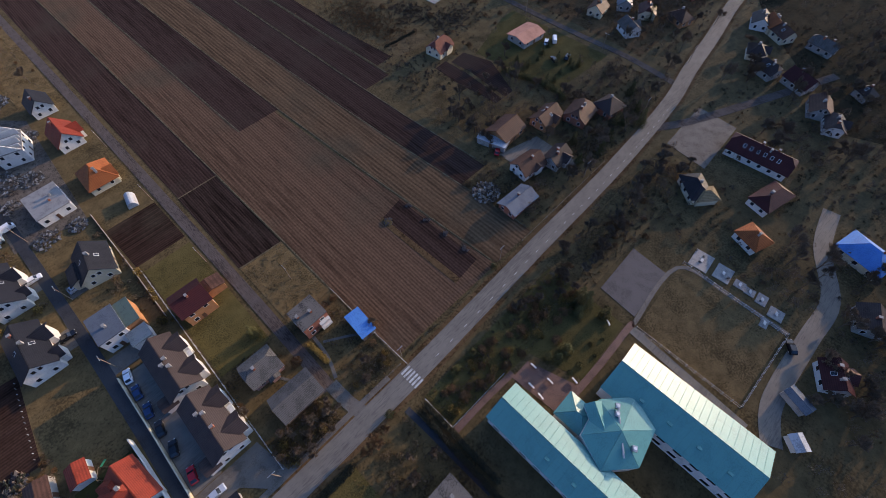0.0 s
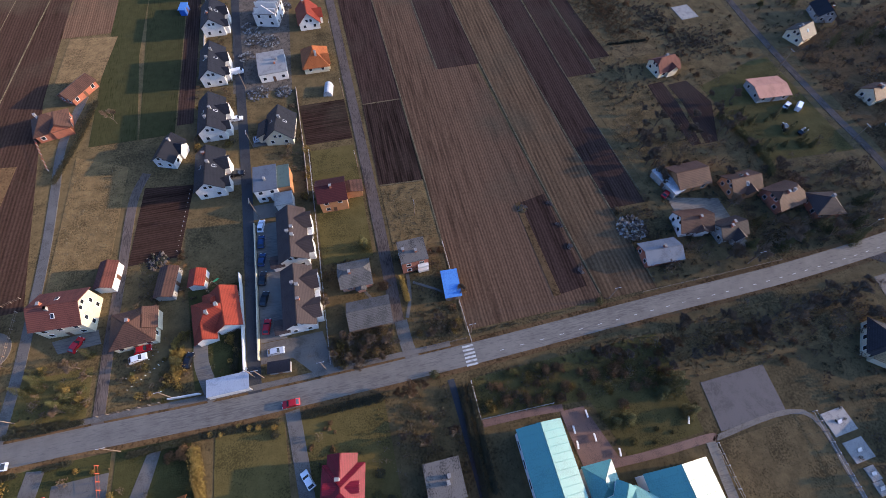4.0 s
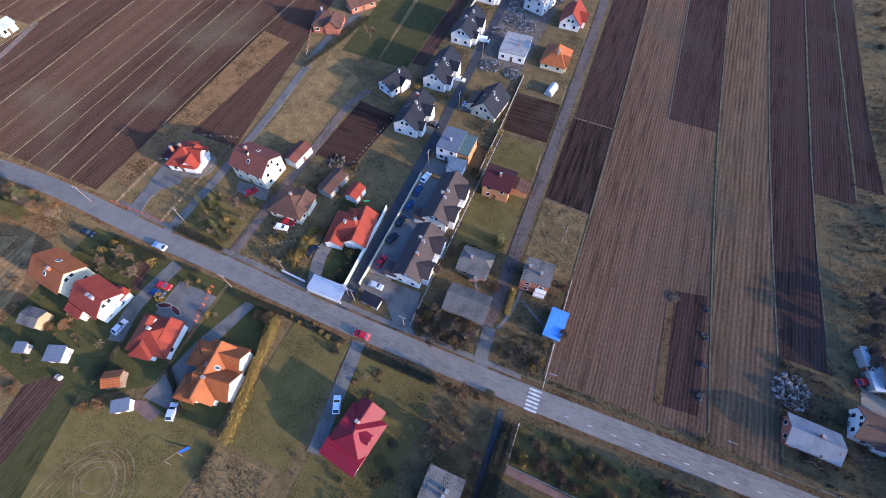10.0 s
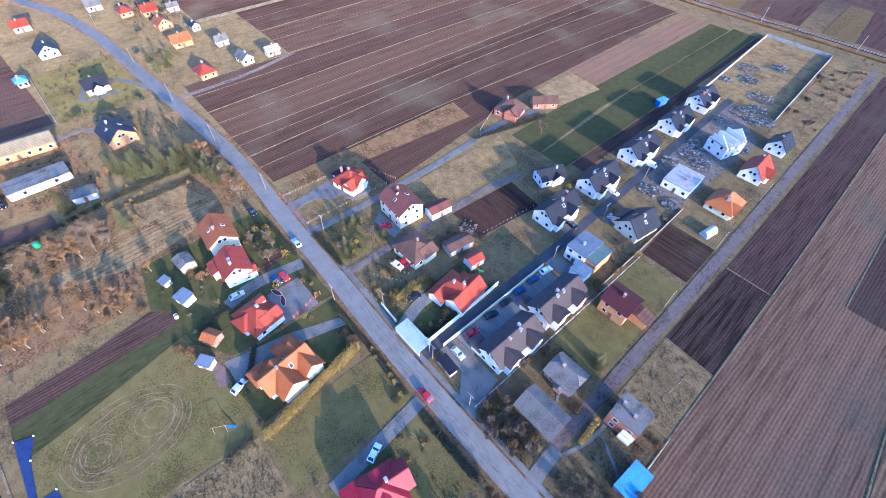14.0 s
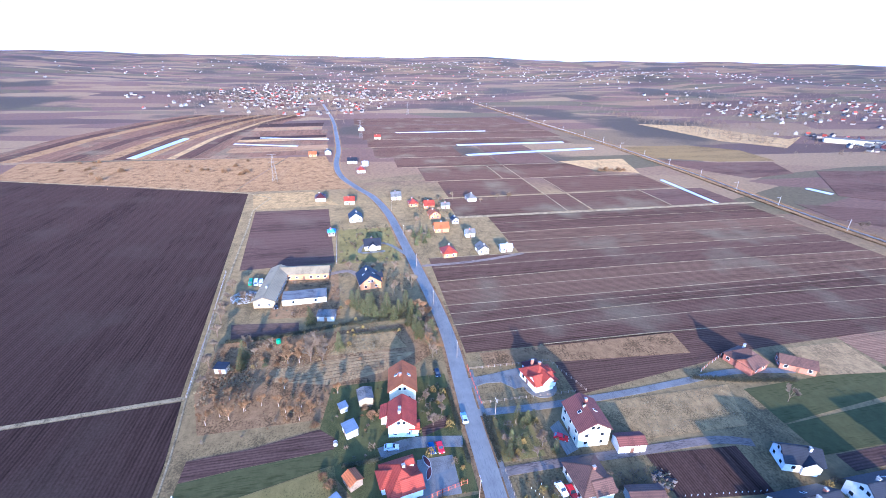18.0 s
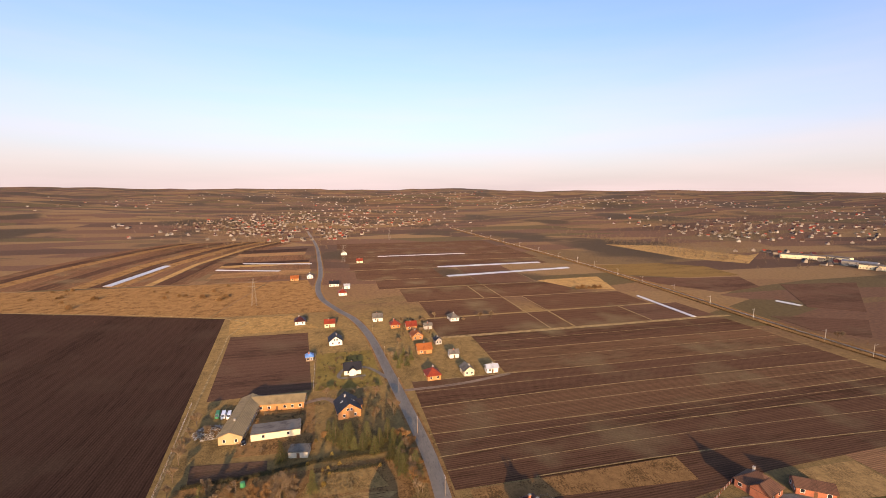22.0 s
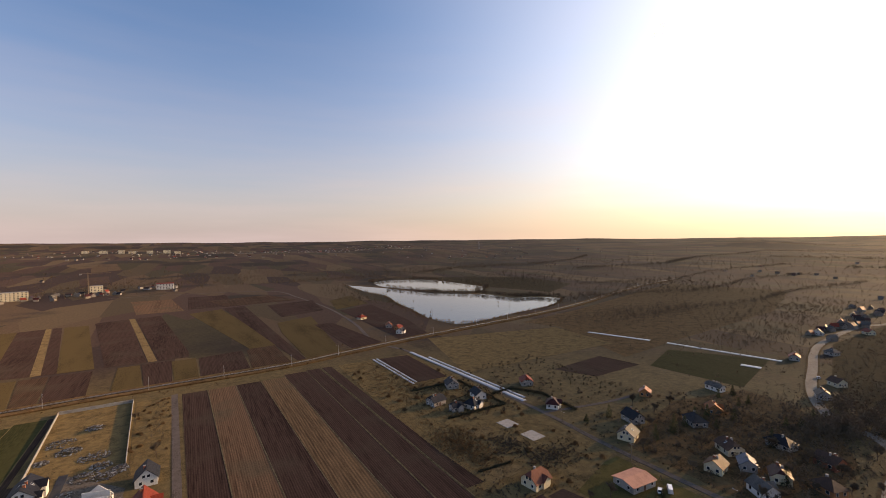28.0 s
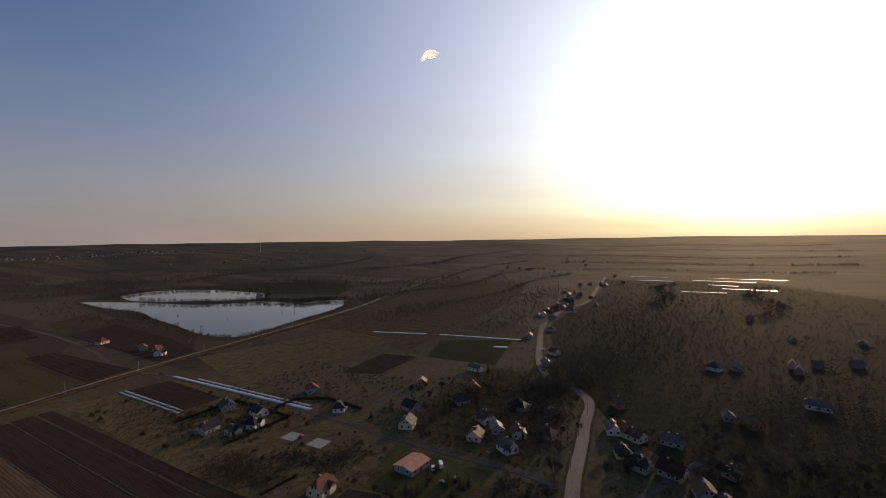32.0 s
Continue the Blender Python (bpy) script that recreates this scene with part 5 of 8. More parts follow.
for i in range(5):
    part("post", boxm(-4.9 + i * 2.4, -4.75 + i * 2.4, 1.85, 2.0, 0, 2.55), "metal", t)
house("brick_house", "red brick house with a dark tiled roof", -103.5, 135, 10.5, 9, 3.2, 38, 15, "hip", "brick", "r_brown", wings=[(2.5, -2, 6, 5.5, 3.6, 38, 90, "gable", "brick", "r_brown")], chim=1)
house("brick_house", "long red brick garage with a dark roof", -98.5, 152, 11, 6, 2.8, 30, 55, "gable", "brick", "r_brown", chim=0, category="garage")
# south of the road
t = house("house", "white house with a red gabled roof", -97.4, 7.4, 9.4, 7.6, 4.6, 36, -8, "gable", "white", "r_red", wings=[(-2.6, -4.6, 4.6, 3.4, 3, 24, 0, "gable"), (3.0, 3.2, 3.4, 3.0, 3.0, 20, 90, "gable")], chim=2, storeys=2)
part("balcony", boxm(4.7, 5.9, -2.2, 2.2, 2.7, 3.6), "white", t)
house("house", "house with a broad orange roof", -112.4, 9.2, 11, 8.4, 4.6, 36, -6, "gable", "cream", "r_orange", chim=1, storeys=1, sky=2)
house("house", "white villa with a spreading red hip roof", -77.6, 5, 10, 8.6, 3.0, 36, 10, "hip", "white", "r_red", wings=[(2.8, 1.8, 5, 4.6, 3.2, 36, 90, "gable"), (-1, -2.5, 6, 5, 3, 36, 90, "hip")], chim=1, dormers=[(-2, 1)])
house("house", "villa with a many-gabled orange tiled roof", -58.6, 3.0, 13, 6.4, 3.4, 44, 97, "gable", "white", "r_orange", wings=[(4.2, -1.2, 9, 5.6, 3.4, 44, 90, "gable"), (-1.6, -2.2, 8.5, 6.4, 3.6, 44, 90, "gable"), (3.4, 4.6, 5.4, 5.4, 2.8, 38, 0, "hip"), (-4.6, 3.6, 5, 4.6, 2.8, 38, 0, "hip")], chim=1, sky=4)
house("house", "house with a glossy crimson sheet roof", -20.6, 4.3, 9.2, 8.4, 3.6, 36, 80.5, "hip", "white", "r_mag", wings=[(3.4, 0.4, 6.6, 5.6, 3.6, 38, 0, "gable"), (-4.6, 0, 8.4, 4.6, 3.2, 26, 90, "gable")], dormers=[(0.4, 1), (0.4, -1)], chim=1)
house("flat_roofed_house", "square flat-roofed house with a brown parapet", 1.2, 1.0, 7.8, 7.8, 6, 5, 0, "flat", "brick", "r_flat", chim=2, storeys=2)
shed("garden_shed", "small shed with an orange-red roof", -80, -7.4, 4, 3.6, 2.3, 30, "gable", "wood", "r_orange", 24)
shed("garden_shed", "white shed with a pale blue sheet roof", -97, -8, 4, 3.4, 2.6, 20, "mono", "white", "r_slate")
shed("garden_shed", "grey shed with a weathered dark sheet roof", -109.6, -3.2, 5, 4.4, 2.8, 6, "gable", "ochre_wall", "r_flat", 20)
shed("garden_shed", "small white shed with a pale roof", -106.6, -10.2, 2.4, 2.2, 2.0, 20, "mono", "grey_wall", "r_slate")
shed("garden_shed", "low white shed beside the lawn", -74, -11.4, 3.6, 2.4, 2.2, 34, "mono", "white", "r_slate")
shed("lean_to", "low patched lean-to with a grey sheet roof", -161.4, -17.6, 7.2, 4.6, 2.4, 80, "mono", "grey_wall", "r_flat", 8)
shed("garden_shed", "dull grey shed at the field edge", -133, -52, 4, 3, 2.3, 75, "mono", "grey_wall", "r_dark")
# west along the road
house("house", "orange brick house with a graphite roof", -190, 1.2, 12, 10, 3.4, 36, 8, "gable", "orange_wall", "r_dark", wings=[(-1.5, 3.6, 6, 4.6, 3.2, 34, 90, "gable")], chim=1, sky=2)
house("house", "white house with a graphite roof on a tan lawn", -234, 5, 11, 8.5, 3.2, 40, 92, "gable", "white", "r_dark", wings=[(0, -3, 6, 4.5, 3.2, 38, 90, "gable")], chim=1)
house("farm_building", "long farm building with a brown asbestos roof", -191, -43.5, 33, 9, 3.4, 22, -5, "gable", "ochre_wall", "r_tan", chim=1, category="barn")
house("farm_building", "farm wing with a taupe sheet roof", -203.5, -30, 24, 9, 3.4, 22, 86, "gable", "orange_wall", "r_tan", chim=0, category="barn")
house("farm_building", "low flat farm building with pale patched roofing", -179, -28, 8, 19, 2.8, 5, 2, "flat", "cream", "r_flat", chim=0, category="barn")
WEST = [(-334, -30, 11, 9, "white", "r_maroon"), (-322, -8, 9, 8, "cream", "r_red"), (-284, -4, 12, 10, "white", "r_dark"), (-329, 28, 9, 9, "white", "r_grey"), (-309, 39, 8, 8, "orange_wall", "r_red"), (-303, 50, 9, 9, "orange_wall", "r_red"),
        (-281, 50, 10, 9, "orange_wall", "r_orange"), (-255, 50, 11, 9, "orange_wall", "r_orange"), (-217, 47, 10, 9, "orange_wall", "r_red"), (-243, 66, 7, 6, "white", "r_grey"), (-218, 67, 9, 7, "cream", "r_grey"),
        (-217, 81, 8, 5, "white", "r_white"), (-317, 86, 11, 8, "white", "r_grey"), (-502, -48, 10, 8, "orange_wall", "r_orange"), (-513, -32, 10, 8, "white", "r_dark"), (-463, -5, 12, 9, "white", "r_dark"), (-421, 3, 11, 9, "white", "r_red"),
        (-448, 8, 7, 6, "white", "r_white"), (-690, 10, 12, 10, "white", "r_grey"), (-610, 30, 10, 9, "cream", "r_red"), (-258, -19, 6, 5, "wood", "r_blue"), (-300, 62, 7, 5, "grey_wall", "r_grey"), (-268, 62, 6, 5, "grey_wall", "r_dark")]
for i, (x, y, l, w, a, b) in enumerate(WEST):
    tone = {"white": "white", "cream": "cream", "orange_wall": "orange brick", "wood": "wooden", "grey_wall": "grey"}[a]
    house("house", f"{tone} house with a {M[b].name.replace('_', ' ')} roof by the road", x, y, l, w, 3.2 + (i % 3) * 0.5, 36, 90 if i % 2 else 4, "gable" if i % 4 else "hip", a, b, chim=1, storeys=1 + i % 2)
# east along the road
house("house", "house with a red half-hipped roof", 115, 118, 10.5, 9, 3.0, 40, 8, "half", "cream", "r_rust", wings=[(1.5, -2.5, 5.5, 4.5, 3.4, 40, 90, "gable")], chim=1)
house("warehouse", "warehouse with a faded orange sheet roof", 147, 98, 12, 9.5, 2.6, 12, -4, "gable", "grey_wall", "r_salmon", chim=0, category="warehouse")
house("barn", "barn with a brown sheet roof", 96.6, 66.6, 10.5, 8.4, 3.4, 28, 2, "gable", "orange_wall", "r_brown", chim=0, category="barn")
shed("lean_to", "long lean-to with a white sheet roof", 89.6, 66.5, 10.5, 3.0, 2.6, -74, "mono", "grey_wall", "plastic", 6)
house("house", "white farmhouse with a brown roof and balcony", 89.5, 50.8, 11.5, 8.6, 3.6, 36, -6, "gable", "white", "r_brown", wings=[(1.5, -3, 4, 4, 3, 30, 90, "gable")], chim=1, storeys=2)
house("brick_house", "red brick house with a grey sheet roof", 75.4, 43.4, 10.6, 6.4, 2.7, 26, -2, "gable", "brick", "r_slate", chim=1)
for i, (x, y, l, w, a, b, rz) in enumerate([(112, 60.5, 12, 8.5, "orange_wall", "r_brown", 2), (122, 53, 11, 10, "brick", "r_brown", 8), (133, 47.5, 10, 9, "brick", "r_taupe", -10), (99, 46, 10, 7, "grey_wall", "r_taupe", 4),
                                            (185, -8, 11, 8.5, "white", "r_brown", 20), (194, 15, 10, 8, "white", "r_taupe", 70), (202, 23, 9, 8, "cream", "r_taupe", 20), (225, 26, 9, 8, "cream", "r_orange", 45),
                                            (195, 3, 12, 9, "white", "r_maroon", 70), (179, -15, 9, 7, "white", "r_taupe", 20), (205, -17, 7, 6, "white", "r_taupe", 60), (184, 87, 9, 8, "cream", "r_brown", 10), (181, 69, 10, 8, "white", "r_grey", 60),
                                            (197, 70, 9, 8, "cream", "r_maroon", 30), (203, 57, 10, 8, "orange_wall", "r_brown", 70), (87, -47.6, 9, 7.4, "white", "r_maroon", 30), (109, -49, 9, 8, "grey_wall", "r_taupe", 20),
                                            (190, 208, 10, 9, "white", "r_red", 60), (177, 171, 10, 8, "white", "r_maroon", 40), (198, 135, 11, 9, "grey_wall", "r_dark", 75), (179, 124, 10, 9, "cream", "r_dark", 20), (281, 137, 12, 6, "white", "r_grey", 80),
                                            (221, 116, 12, 9, "white", "r_dark", 60), (236, 154, 7, 7, "orange_wall", "r_salmon", 30), (244, 119, 9, 8, "orange_wall", "r_orange", 40), (205, 92, 11, 9, "cream", "r_brown", 60), (229, 82, 12, 8, "grey_wall", "r_dark", 80),
                                            (226, 64, 10, 8, "brick", "r_brown", 75), (196, 81, 8, 7, "white", "r_slate", 35), (123, 210, 11, 9, "grey_wall", "r_dark", 10), (139, 195, 11, 9, "white", "r_dark", 20), (146, 230, 11, 9, "grey_wall", "r_dark", 70),
                                            (150, 206, 11, 8, "white", "r_dark", 80), (128, 196, 8, 6, "grey_wall", "r_dark", 0), (182, 496, 11, 9, "cream", "r_red", 20), (190, 432, 11, 8, "white", "r_orange", 70), (188, 397, 10, 8, "white", "r_dark", 40), (194, 415, 9, 7, "orange_wall", "r_red", 30),
                                            (260, 34, 9, 8, "orange_wall", "r_brown", 40), (224, 31, 10, 8, "white", "r_dark", 20), (221, 20, 9, 8, "cream", "r_brown", 60), (224, 5, 12, 7, "white", "r_grey", 80), (365, -13, 11, 9, "white", "r_taupe", 60),
                                            (372, -26, 8, 7, "white", "r_grey", 20), (265, -28, 10, 8, "orange_wall", "r_brown", 30), (309, -61, 14, 8, "white", "r_grey", 80), (269, -18, 8, 6, "white", "r_grey", 10),
                                            (318, 96, 9, 8, "white", "r_dark", 30), (352, 100, 9, 8, "cream", "r_brown", 60), (400, 140, 10, 8, "white", "r_red", 20), (440, 130, 9, 8, "white", "r_grey", 70), (520, 165, 10, 8, "white", "r_dark", 20), (560, 140, 10, 8, "cream", "r_red", 50)]):
    # white walls turned from the sun: their shade is put in as grey
    if x > 160 and a == "white" and i % 3:
        a = "grey_wall"
    tone = {"white": "white", "cream": "cream", "orange_wall": "orange brick", "brick": "red brick", "grey_wall": "grey"}[a]
    house("house", f"{tone} house with a roof of {M[b].name.replace('_', ' ')}", x, y, l, w, 3.2 + (i % 4) * 0.5, 36, rz, ("gable", "half", "hip", "gable")[i % 4], a, b,
          wings=[(1.2, -w * 0.35, 5, 4.4, 3.2, 36, 90, "gable")] if i % 3 == 0 else (), chim=1 + i % 2, storeys=1 + i % 2, sky=2 if i % 5 == 0 else 0)
house("villa", "long white guesthouse with dark red roof and roof windows", 147, -2.5, 24, 11, 7.2, 34, 94, "half", "white", "r_maroon", chim=3, storeys=2, sky=12)
house("villa", "lower guesthouse wing with a dark red roof", 131.5, -12.8, 15, 8, 4.0, 32, 166, "hip", "white", "r_maroon", chim=1)
house("house", "house with a spreading slate hip roof and sandy wing", 119, 6, 12, 8, 3.2, 30, 50, "hip", "cream", "r_dark", wings=[(-4, -2, 8, 6, 3.2, 30, 90, "hip", "cream", "r_tan")], chim=1)
house("house", "white house with an orange hip roof", 113, -15.4, 9, 8, 4.2, 36, 70, "hip", "white", "r_orange", chim=1, storeys=1)
house("house", "large house under a bright blue hip roof", 130, -41, 15, 11, 4.0, 32, 76, "hip", "cream", "r_blue", chim=1)
shed("garden_shed", "grey shed with a pale blue-grey roof", 75.5, -43.6, 6, 3, 2.4, 70, "gable", "grey_wall", "r_slate", 18)
shed("garden_shed", "small rounded greenhouse shed", 66, -47.4, 3.6, 3, 2.2, 50, "gable", "white", "plastic", 24)


# ---- school ----
def school():
    t = thing("school", "long two-winged school with a teal standing-seam metal roof", "school")
    for cx, y0, y1, w in ((24.4, -34, 6.6, 9.4), (50.4, -42, -8.2, 13.8)):
        l, cy = y1 - y0, (y0 + y1) / 2
        body(t, l, w, 6.6, 22, "gable", "white", "r_teal", cx, cy, 90, 0.6)
        rise = math.tan(radians(22)) * w / 2
        for i in range(int(l / 1.6)):
            y = y0 + 0.8 + i * 1.6
            for s in (-1, 1):
                a, b = Vector((cx + s * (w / 2 + 0.55), y, 6.6 - 0.55 * 0.404 + 0.17)), Vector((cx, y, 6.6 + rise + 0.17))
                part("seam", rod(bmesh.new(), a, b, 0.045, n=4), "r_teal", t)
        for i in range(int(l // 4)):
            for s in (-1, 1):
                for z in (1.7, 4.8):
                    window(t, cx + s * (w / 2 + 0.01), y0 + 2 + i * 4, z, 90 * s, 2.0, 1.15)
        for i in range(4):
            v = part("roof_vent", boxm(-0.3, 0.3, -0.5, 0.5, 0, 0.6), "r_teal", t)
            put(v, cx - w * 0.3, y0 + 5 + i * 7, 6.6 + rise * 0.4)
    ring = [(37 + 9.4 * math.cos(k * math.tau / 6 + 0.2), -16 + 7.4 * math.sin(k * math.tau / 6 + 0.2)) for k in range(6)]
    part("hall_wall", slab(bmesh.new(), ring, 0, 7.4), "white", t)
    for i in range(6):
        a, b = ring[i], ring[(i + 1) % 6]
        part("hall_roof_panel", solid(bmesh.new(), [(*a, 7.3), (*b, 7.3), (37, -16, 9.6)], 0.16), "r_teal", t)
    body(t, 7.5, 6, 5.0, 26, "hip", "white", "r_teal", 34.5, -7.6, 90, 0.5)
    body(t, 6, 3.6, 7.6, 30, "gable", "white", "r_teal", 36.5, -11, 55, 0.3)
    for x, y in ((39.5, -13.5), (36, -20), (41, -12.6)):
        v = part("air_unit", boxm(-0.6, 0.6, -0.5, 0.5, 0, 0.9), "metal", t)
        put(v, x, y, 8.6, 30)
        part("fan", rod(bmesh.new(), (0, 0, 0.9), (0, 0, 1.1), 0.35, n=10), "frame_w", v)
    for a, b in (((33, -19.5, 8.6), (40.5, -13, 9.3)),):
        part("roof_duct", rod(bmesh.new(), a, b, 0.25), "metal", t)


school()


# ---- trees ----
def limbs(bm, rnd, p, d, length, r, depth, spread, twigs):
    q = p + d * length
    rod(bm, p, q, r, r * 0.6, 5 if depth > 1 else 3)
    if depth == 0:
        for _ in range(twigs):
            e = (d + Vector((rnd.uniform(-1, 1), rnd.uniform(-1, 1), rnd.uniform(-0.4, 0.9))) * 0.9).normalized()
            rod(bm, q - d * length * rnd.random(), q + e * length * rnd.uniform(0.5, 1.0), 0.055, 0.03, 3)
        return
    for _ in range(rnd.choice((3, 4))):
        e = (d + Vector((rnd.uniform(-1, 1), rnd.uniform(-1, 1), rnd.uniform(-0.2, 0.7))) * spread).normalized()
        limbs(bm, rnd, p + d * length * rnd.uniform(0.55, 1.0), e, length * rnd.uniform(0.6, 0.8), r * 0.55, depth - 1, spread, twigs)


def bare_tree(seed, bark, twig, h=6.0, spread=0.75, twigs=15, label="", category="tree"):
    rnd = random.Random(seed)
    t = thing("bare_tree", label, category, 0, 0)
    part("trunk", rod(bmesh.new(), (0, 0, -0.2), (0.05, 0, h * 0.3), 0.16, 0.12, 7), bark, t)
    bm = bmesh.new()
    for _ in range(4):
        d = Vector((rnd.uniform(-0.6, 0.6), rnd.uniform(-0.6, 0.6), 1)).normalized()
        limbs(bm, rnd, Vector((0, 0, h * rnd.uniform(0.2, 0.3))), d, h * 0.27, 0.11, 2, spread, twigs)
    part("crown", bm, twig, t)
    return t


def tuft(bm, rnd, c, s, n):
    """A clump of small leaf blades round c."""
    for _ in range(n):
        d = Vector((rnd.gauss(0, 1), rnd.gauss(0, 1), rnd.gauss(0, 0.8))).normalized()
        p = Vector(c) + d * s * rnd.uniform(0.35, 1.0)
        u = d.orthogonal().normalized() * s * 0.5
        w = (d * 0.4 + Vector((rnd.uniform(-1, 1), rnd.uniform(-1, 1), rnd.uniform(-1, 1)))).normalized() * s * 0.34
        a = [bm.verts.new(p - u), bm.verts.new(p + u), bm.verts.new(p + w)]
        bm.faces.new(a)


def conifer(seed, h=7.0, r=1.7, label="", material="needle"):
    rnd = random.Random(seed)
    t = thing("conifer", label, "tree", 0, 0)
    part("trunk", rod(bmesh.new(), (0, 0, -0.2), (0, 0, h * 0.9), 0.14, 0.03, 6), "bark", t)
    bm = bmesh.new()
    for i in range(15):
        f = i / 15
        rr, z = r * (1 - f) ** 0.8 + 0.12, h * (0.1 + 0.88 * f)
        k = max(4, int(9 * (1 - f)))
        for j in range(k):
            a = j * math.tau / k + rnd.random()
            q = rr * rnd.uniform(0.75, 1.15)
            for s in (0.4, 0.75, 1.0):
                tuft(bm, rnd, (math.cos(a) * q * s, math.sin(a) * q * s, z - 0.35 * q * s), 0.32 + 0.2 * (1 - f), 8)
    part("crown", bm, material, t)
    return t


def bush(seed, r, h, material, label):
    rnd = random.Random(seed)
    t = thing("bush", label, "bush", 0, 0)
    part("stems", rod(rod(bmesh.new(), (0, 0, -0.1), (0.2, 0.1, h * 0.6), 0.05, 0.02, 4), (0, 0, -0.1), (-0.2, 0.15, h * 0.6), 0.05, 0.02, 4), "bark", t)
    bm = bmesh.new()
    for _ in range(70):
        a, q, z = rnd.random() * math.tau, r * math.sqrt(rnd.random()), rnd.random()
        tuft(bm, rnd, (math.cos(a) * q * (1 - 0.45 * z), math.sin(a) * q * (1 - 0.45 * z), 0.15 + z * h * (1 - 0.5 * q / r)), r * 0.28, 9)
    part("foliage", bm, material, t)
    return t


PROTO = dict(
    bare=[bare_tree(i, "bark", "twig", 5.5 + i * 0.5, label="leafless garden tree with fine brown twigs") for i in range(3)],
    tall=[bare_tree(10 + i, "bark", "twig", 10.0 + i, 0.5, label="tall leafless roadside tree") for i in range(2)],
    birch=[bare_tree(20 + i, "birch", "shrub", 6.0 + i, 0.42, label="slender leafless birch with pale bark") for i in range(2)],
    amber=[bare_tree(25 + i, "bark", "shrub", 6.0 + i, 0.7, label="leafless tree with dense amber twigs") for i in range(2)],
    shrub=[bush(30 + i, 1.3, 1.5, "shrub", "rusty leafless shrub on dry grass") for i in range(2)],
    green=[bush(40 + i, 1.1, 1.5, "needle", "rounded dark evergreen shrub on the grass") for i in range(2)],
    gold=[bush(50, 0.8, 1.7, "thuja", "rounded bronze-green thuja on the grass")],
    con=[conifer(60 + i, 6.0 + i * 1.2, 1.6 + 0.2 * i, "dark green conifer with drooping branches") for i in range(3)],
    blue=[bush(70, 1.4, 2.0, "hedge", "greyish twiggy rounded shrub on the grass")])
for k in PROTO.values():
    for i, o in enumerate(k):
        put(o, -133 - 3 * i, -18 - 4 * list(PROTO.values()).index(k))
RND = random.Random(7)


def plant(kind, places, lo=0.8, hi=1.25):
    for x, y in places:
        s = RND.uniform(lo, hi)
        copy_thing(RND.choice(PROTO[kind]), pose(x + RND.uniform(-0.5, 0.5), y + RND.uniform(-0.5, 0.5), 0, 0, 0, RND.uniform(0, 360)) @ Matrix.Diagonal((s, s, s * RND.uniform(0.9, 1.15), 1)))


def scatter(kind, n, x0, x1, y0, y1, lo=0.7, hi=1.3):
    plant(kind, [p for p in [(RND.uniform(x0, x1), RND.uniform(y0, y1)) for _ in range(n)] if free(*p)], lo, hi)


plant("con", [(-7, 65), (-7.4, 66.5)], 0.7, 0.8)
plant("amber", [(-5, 22), (-2.5, 21.4), (0.6, 22.2), (88, 15), (78, 15.4), (66, 18)], 0.7, 0.95)
plant("bare", [(-1, 9.5), (2, 14), (6, 10), (-5, 13), (-8, 31), (-12, 34), (-5, 35), (-15, 37), (-9, 36), (-13, 31), (-20, 50), (16, 45), (-51, -8), (9, 38), (6, 35), (12, 36)], 0.5, 0.85)
plant("green", [(22.2, 20.4), (23.6, 20.8), (24.4, 20), (29.1, 20.3), (53, 34), (-14, 1), (4, 24)], 0.9, 1.5)
plant("blue", [(-35, 19), (-12, 6), (-11, -0.5), (-13, -3), (-58, 36)], 0.8, 1.1)
plant("shrub", [(49, 16), (48, 15), (-20, 52), (-4, 51), (14, 59), (16, 46), (-56, 20), (-59, 20), (40, 17), (43, 16), (13, 41), (-22, 53)], 0.8, 1.6)
plant("con", [(60.5, 7.3), (57, 7.8), (63.6, 9), (61.6, 10), (59, 9.4), (62, 1.4), (43.4, 4.2), (42, 6), (46.4, 4)], 0.7, 1.1)
plant("green", [(42.9, -0.9), (46.8, -1.6), (50.9, -2.2), (56, -1), (48, 2), (53, 0.4), (64.6, 3)], 0.55, 0.85)
plant("shrub", [(49.8, 15.1), (51, 14.2), (20, 14), (28, 12.6), (35, 14)], 1.1, 1.5)
plant("con", [(-93, 43), (-91.5, 45), (-90, 42.6), (-84, 37), (-82.4, 39), (-85.6, 38), (-81, 36), (-58, 42), (-80, 49), (-92, 47)], 0.6, 0.85)
plant("gold", [(-90, 48), (-84, 41), (-80.6, 38.6), (-56.6, 48), (-57, 44)], 1.0, 1.5)
plant("bare", [(-79, 44), (-82, 46), (-85, 47), (-84, 36), (-103, 21), (-100, 20), (-95, 17), (-106, 16)], 0.6, 0.9)
plant("con", [(-170, -6.5), (-166, -4), (-163.2, -1.7), (-161, 0.4), (-159.3, 2.5), (-161.6, 8.2), (-158, 6), (-163.3, 16.2), (-160, 13), (-154.5, 20.5), (-157, 18), (-150, 16), (-149.6, 20), (-146, 18.5), (-143, 21), (-141, 19), (-138.4, 23), (-138.6, -11.8), (-157.6, -24.2), (-155, 10), (-166, 2)], 0.95, 1.45)
plant("amber", [(-152, 23.6), (-146, 24), (-139, 24), (-129, 24.2), (-133, 22), (-156, 22), (-168, -9), (-160, 20)], 0.8, 1.3)
plant("tall", [(-181, 20.5), (-151, 21.5), (-137, 21.8), (-132, 21.8), (-128, 22), (-178, 13), (-148, 19), (-84, 133)], 0.6, 0.9)
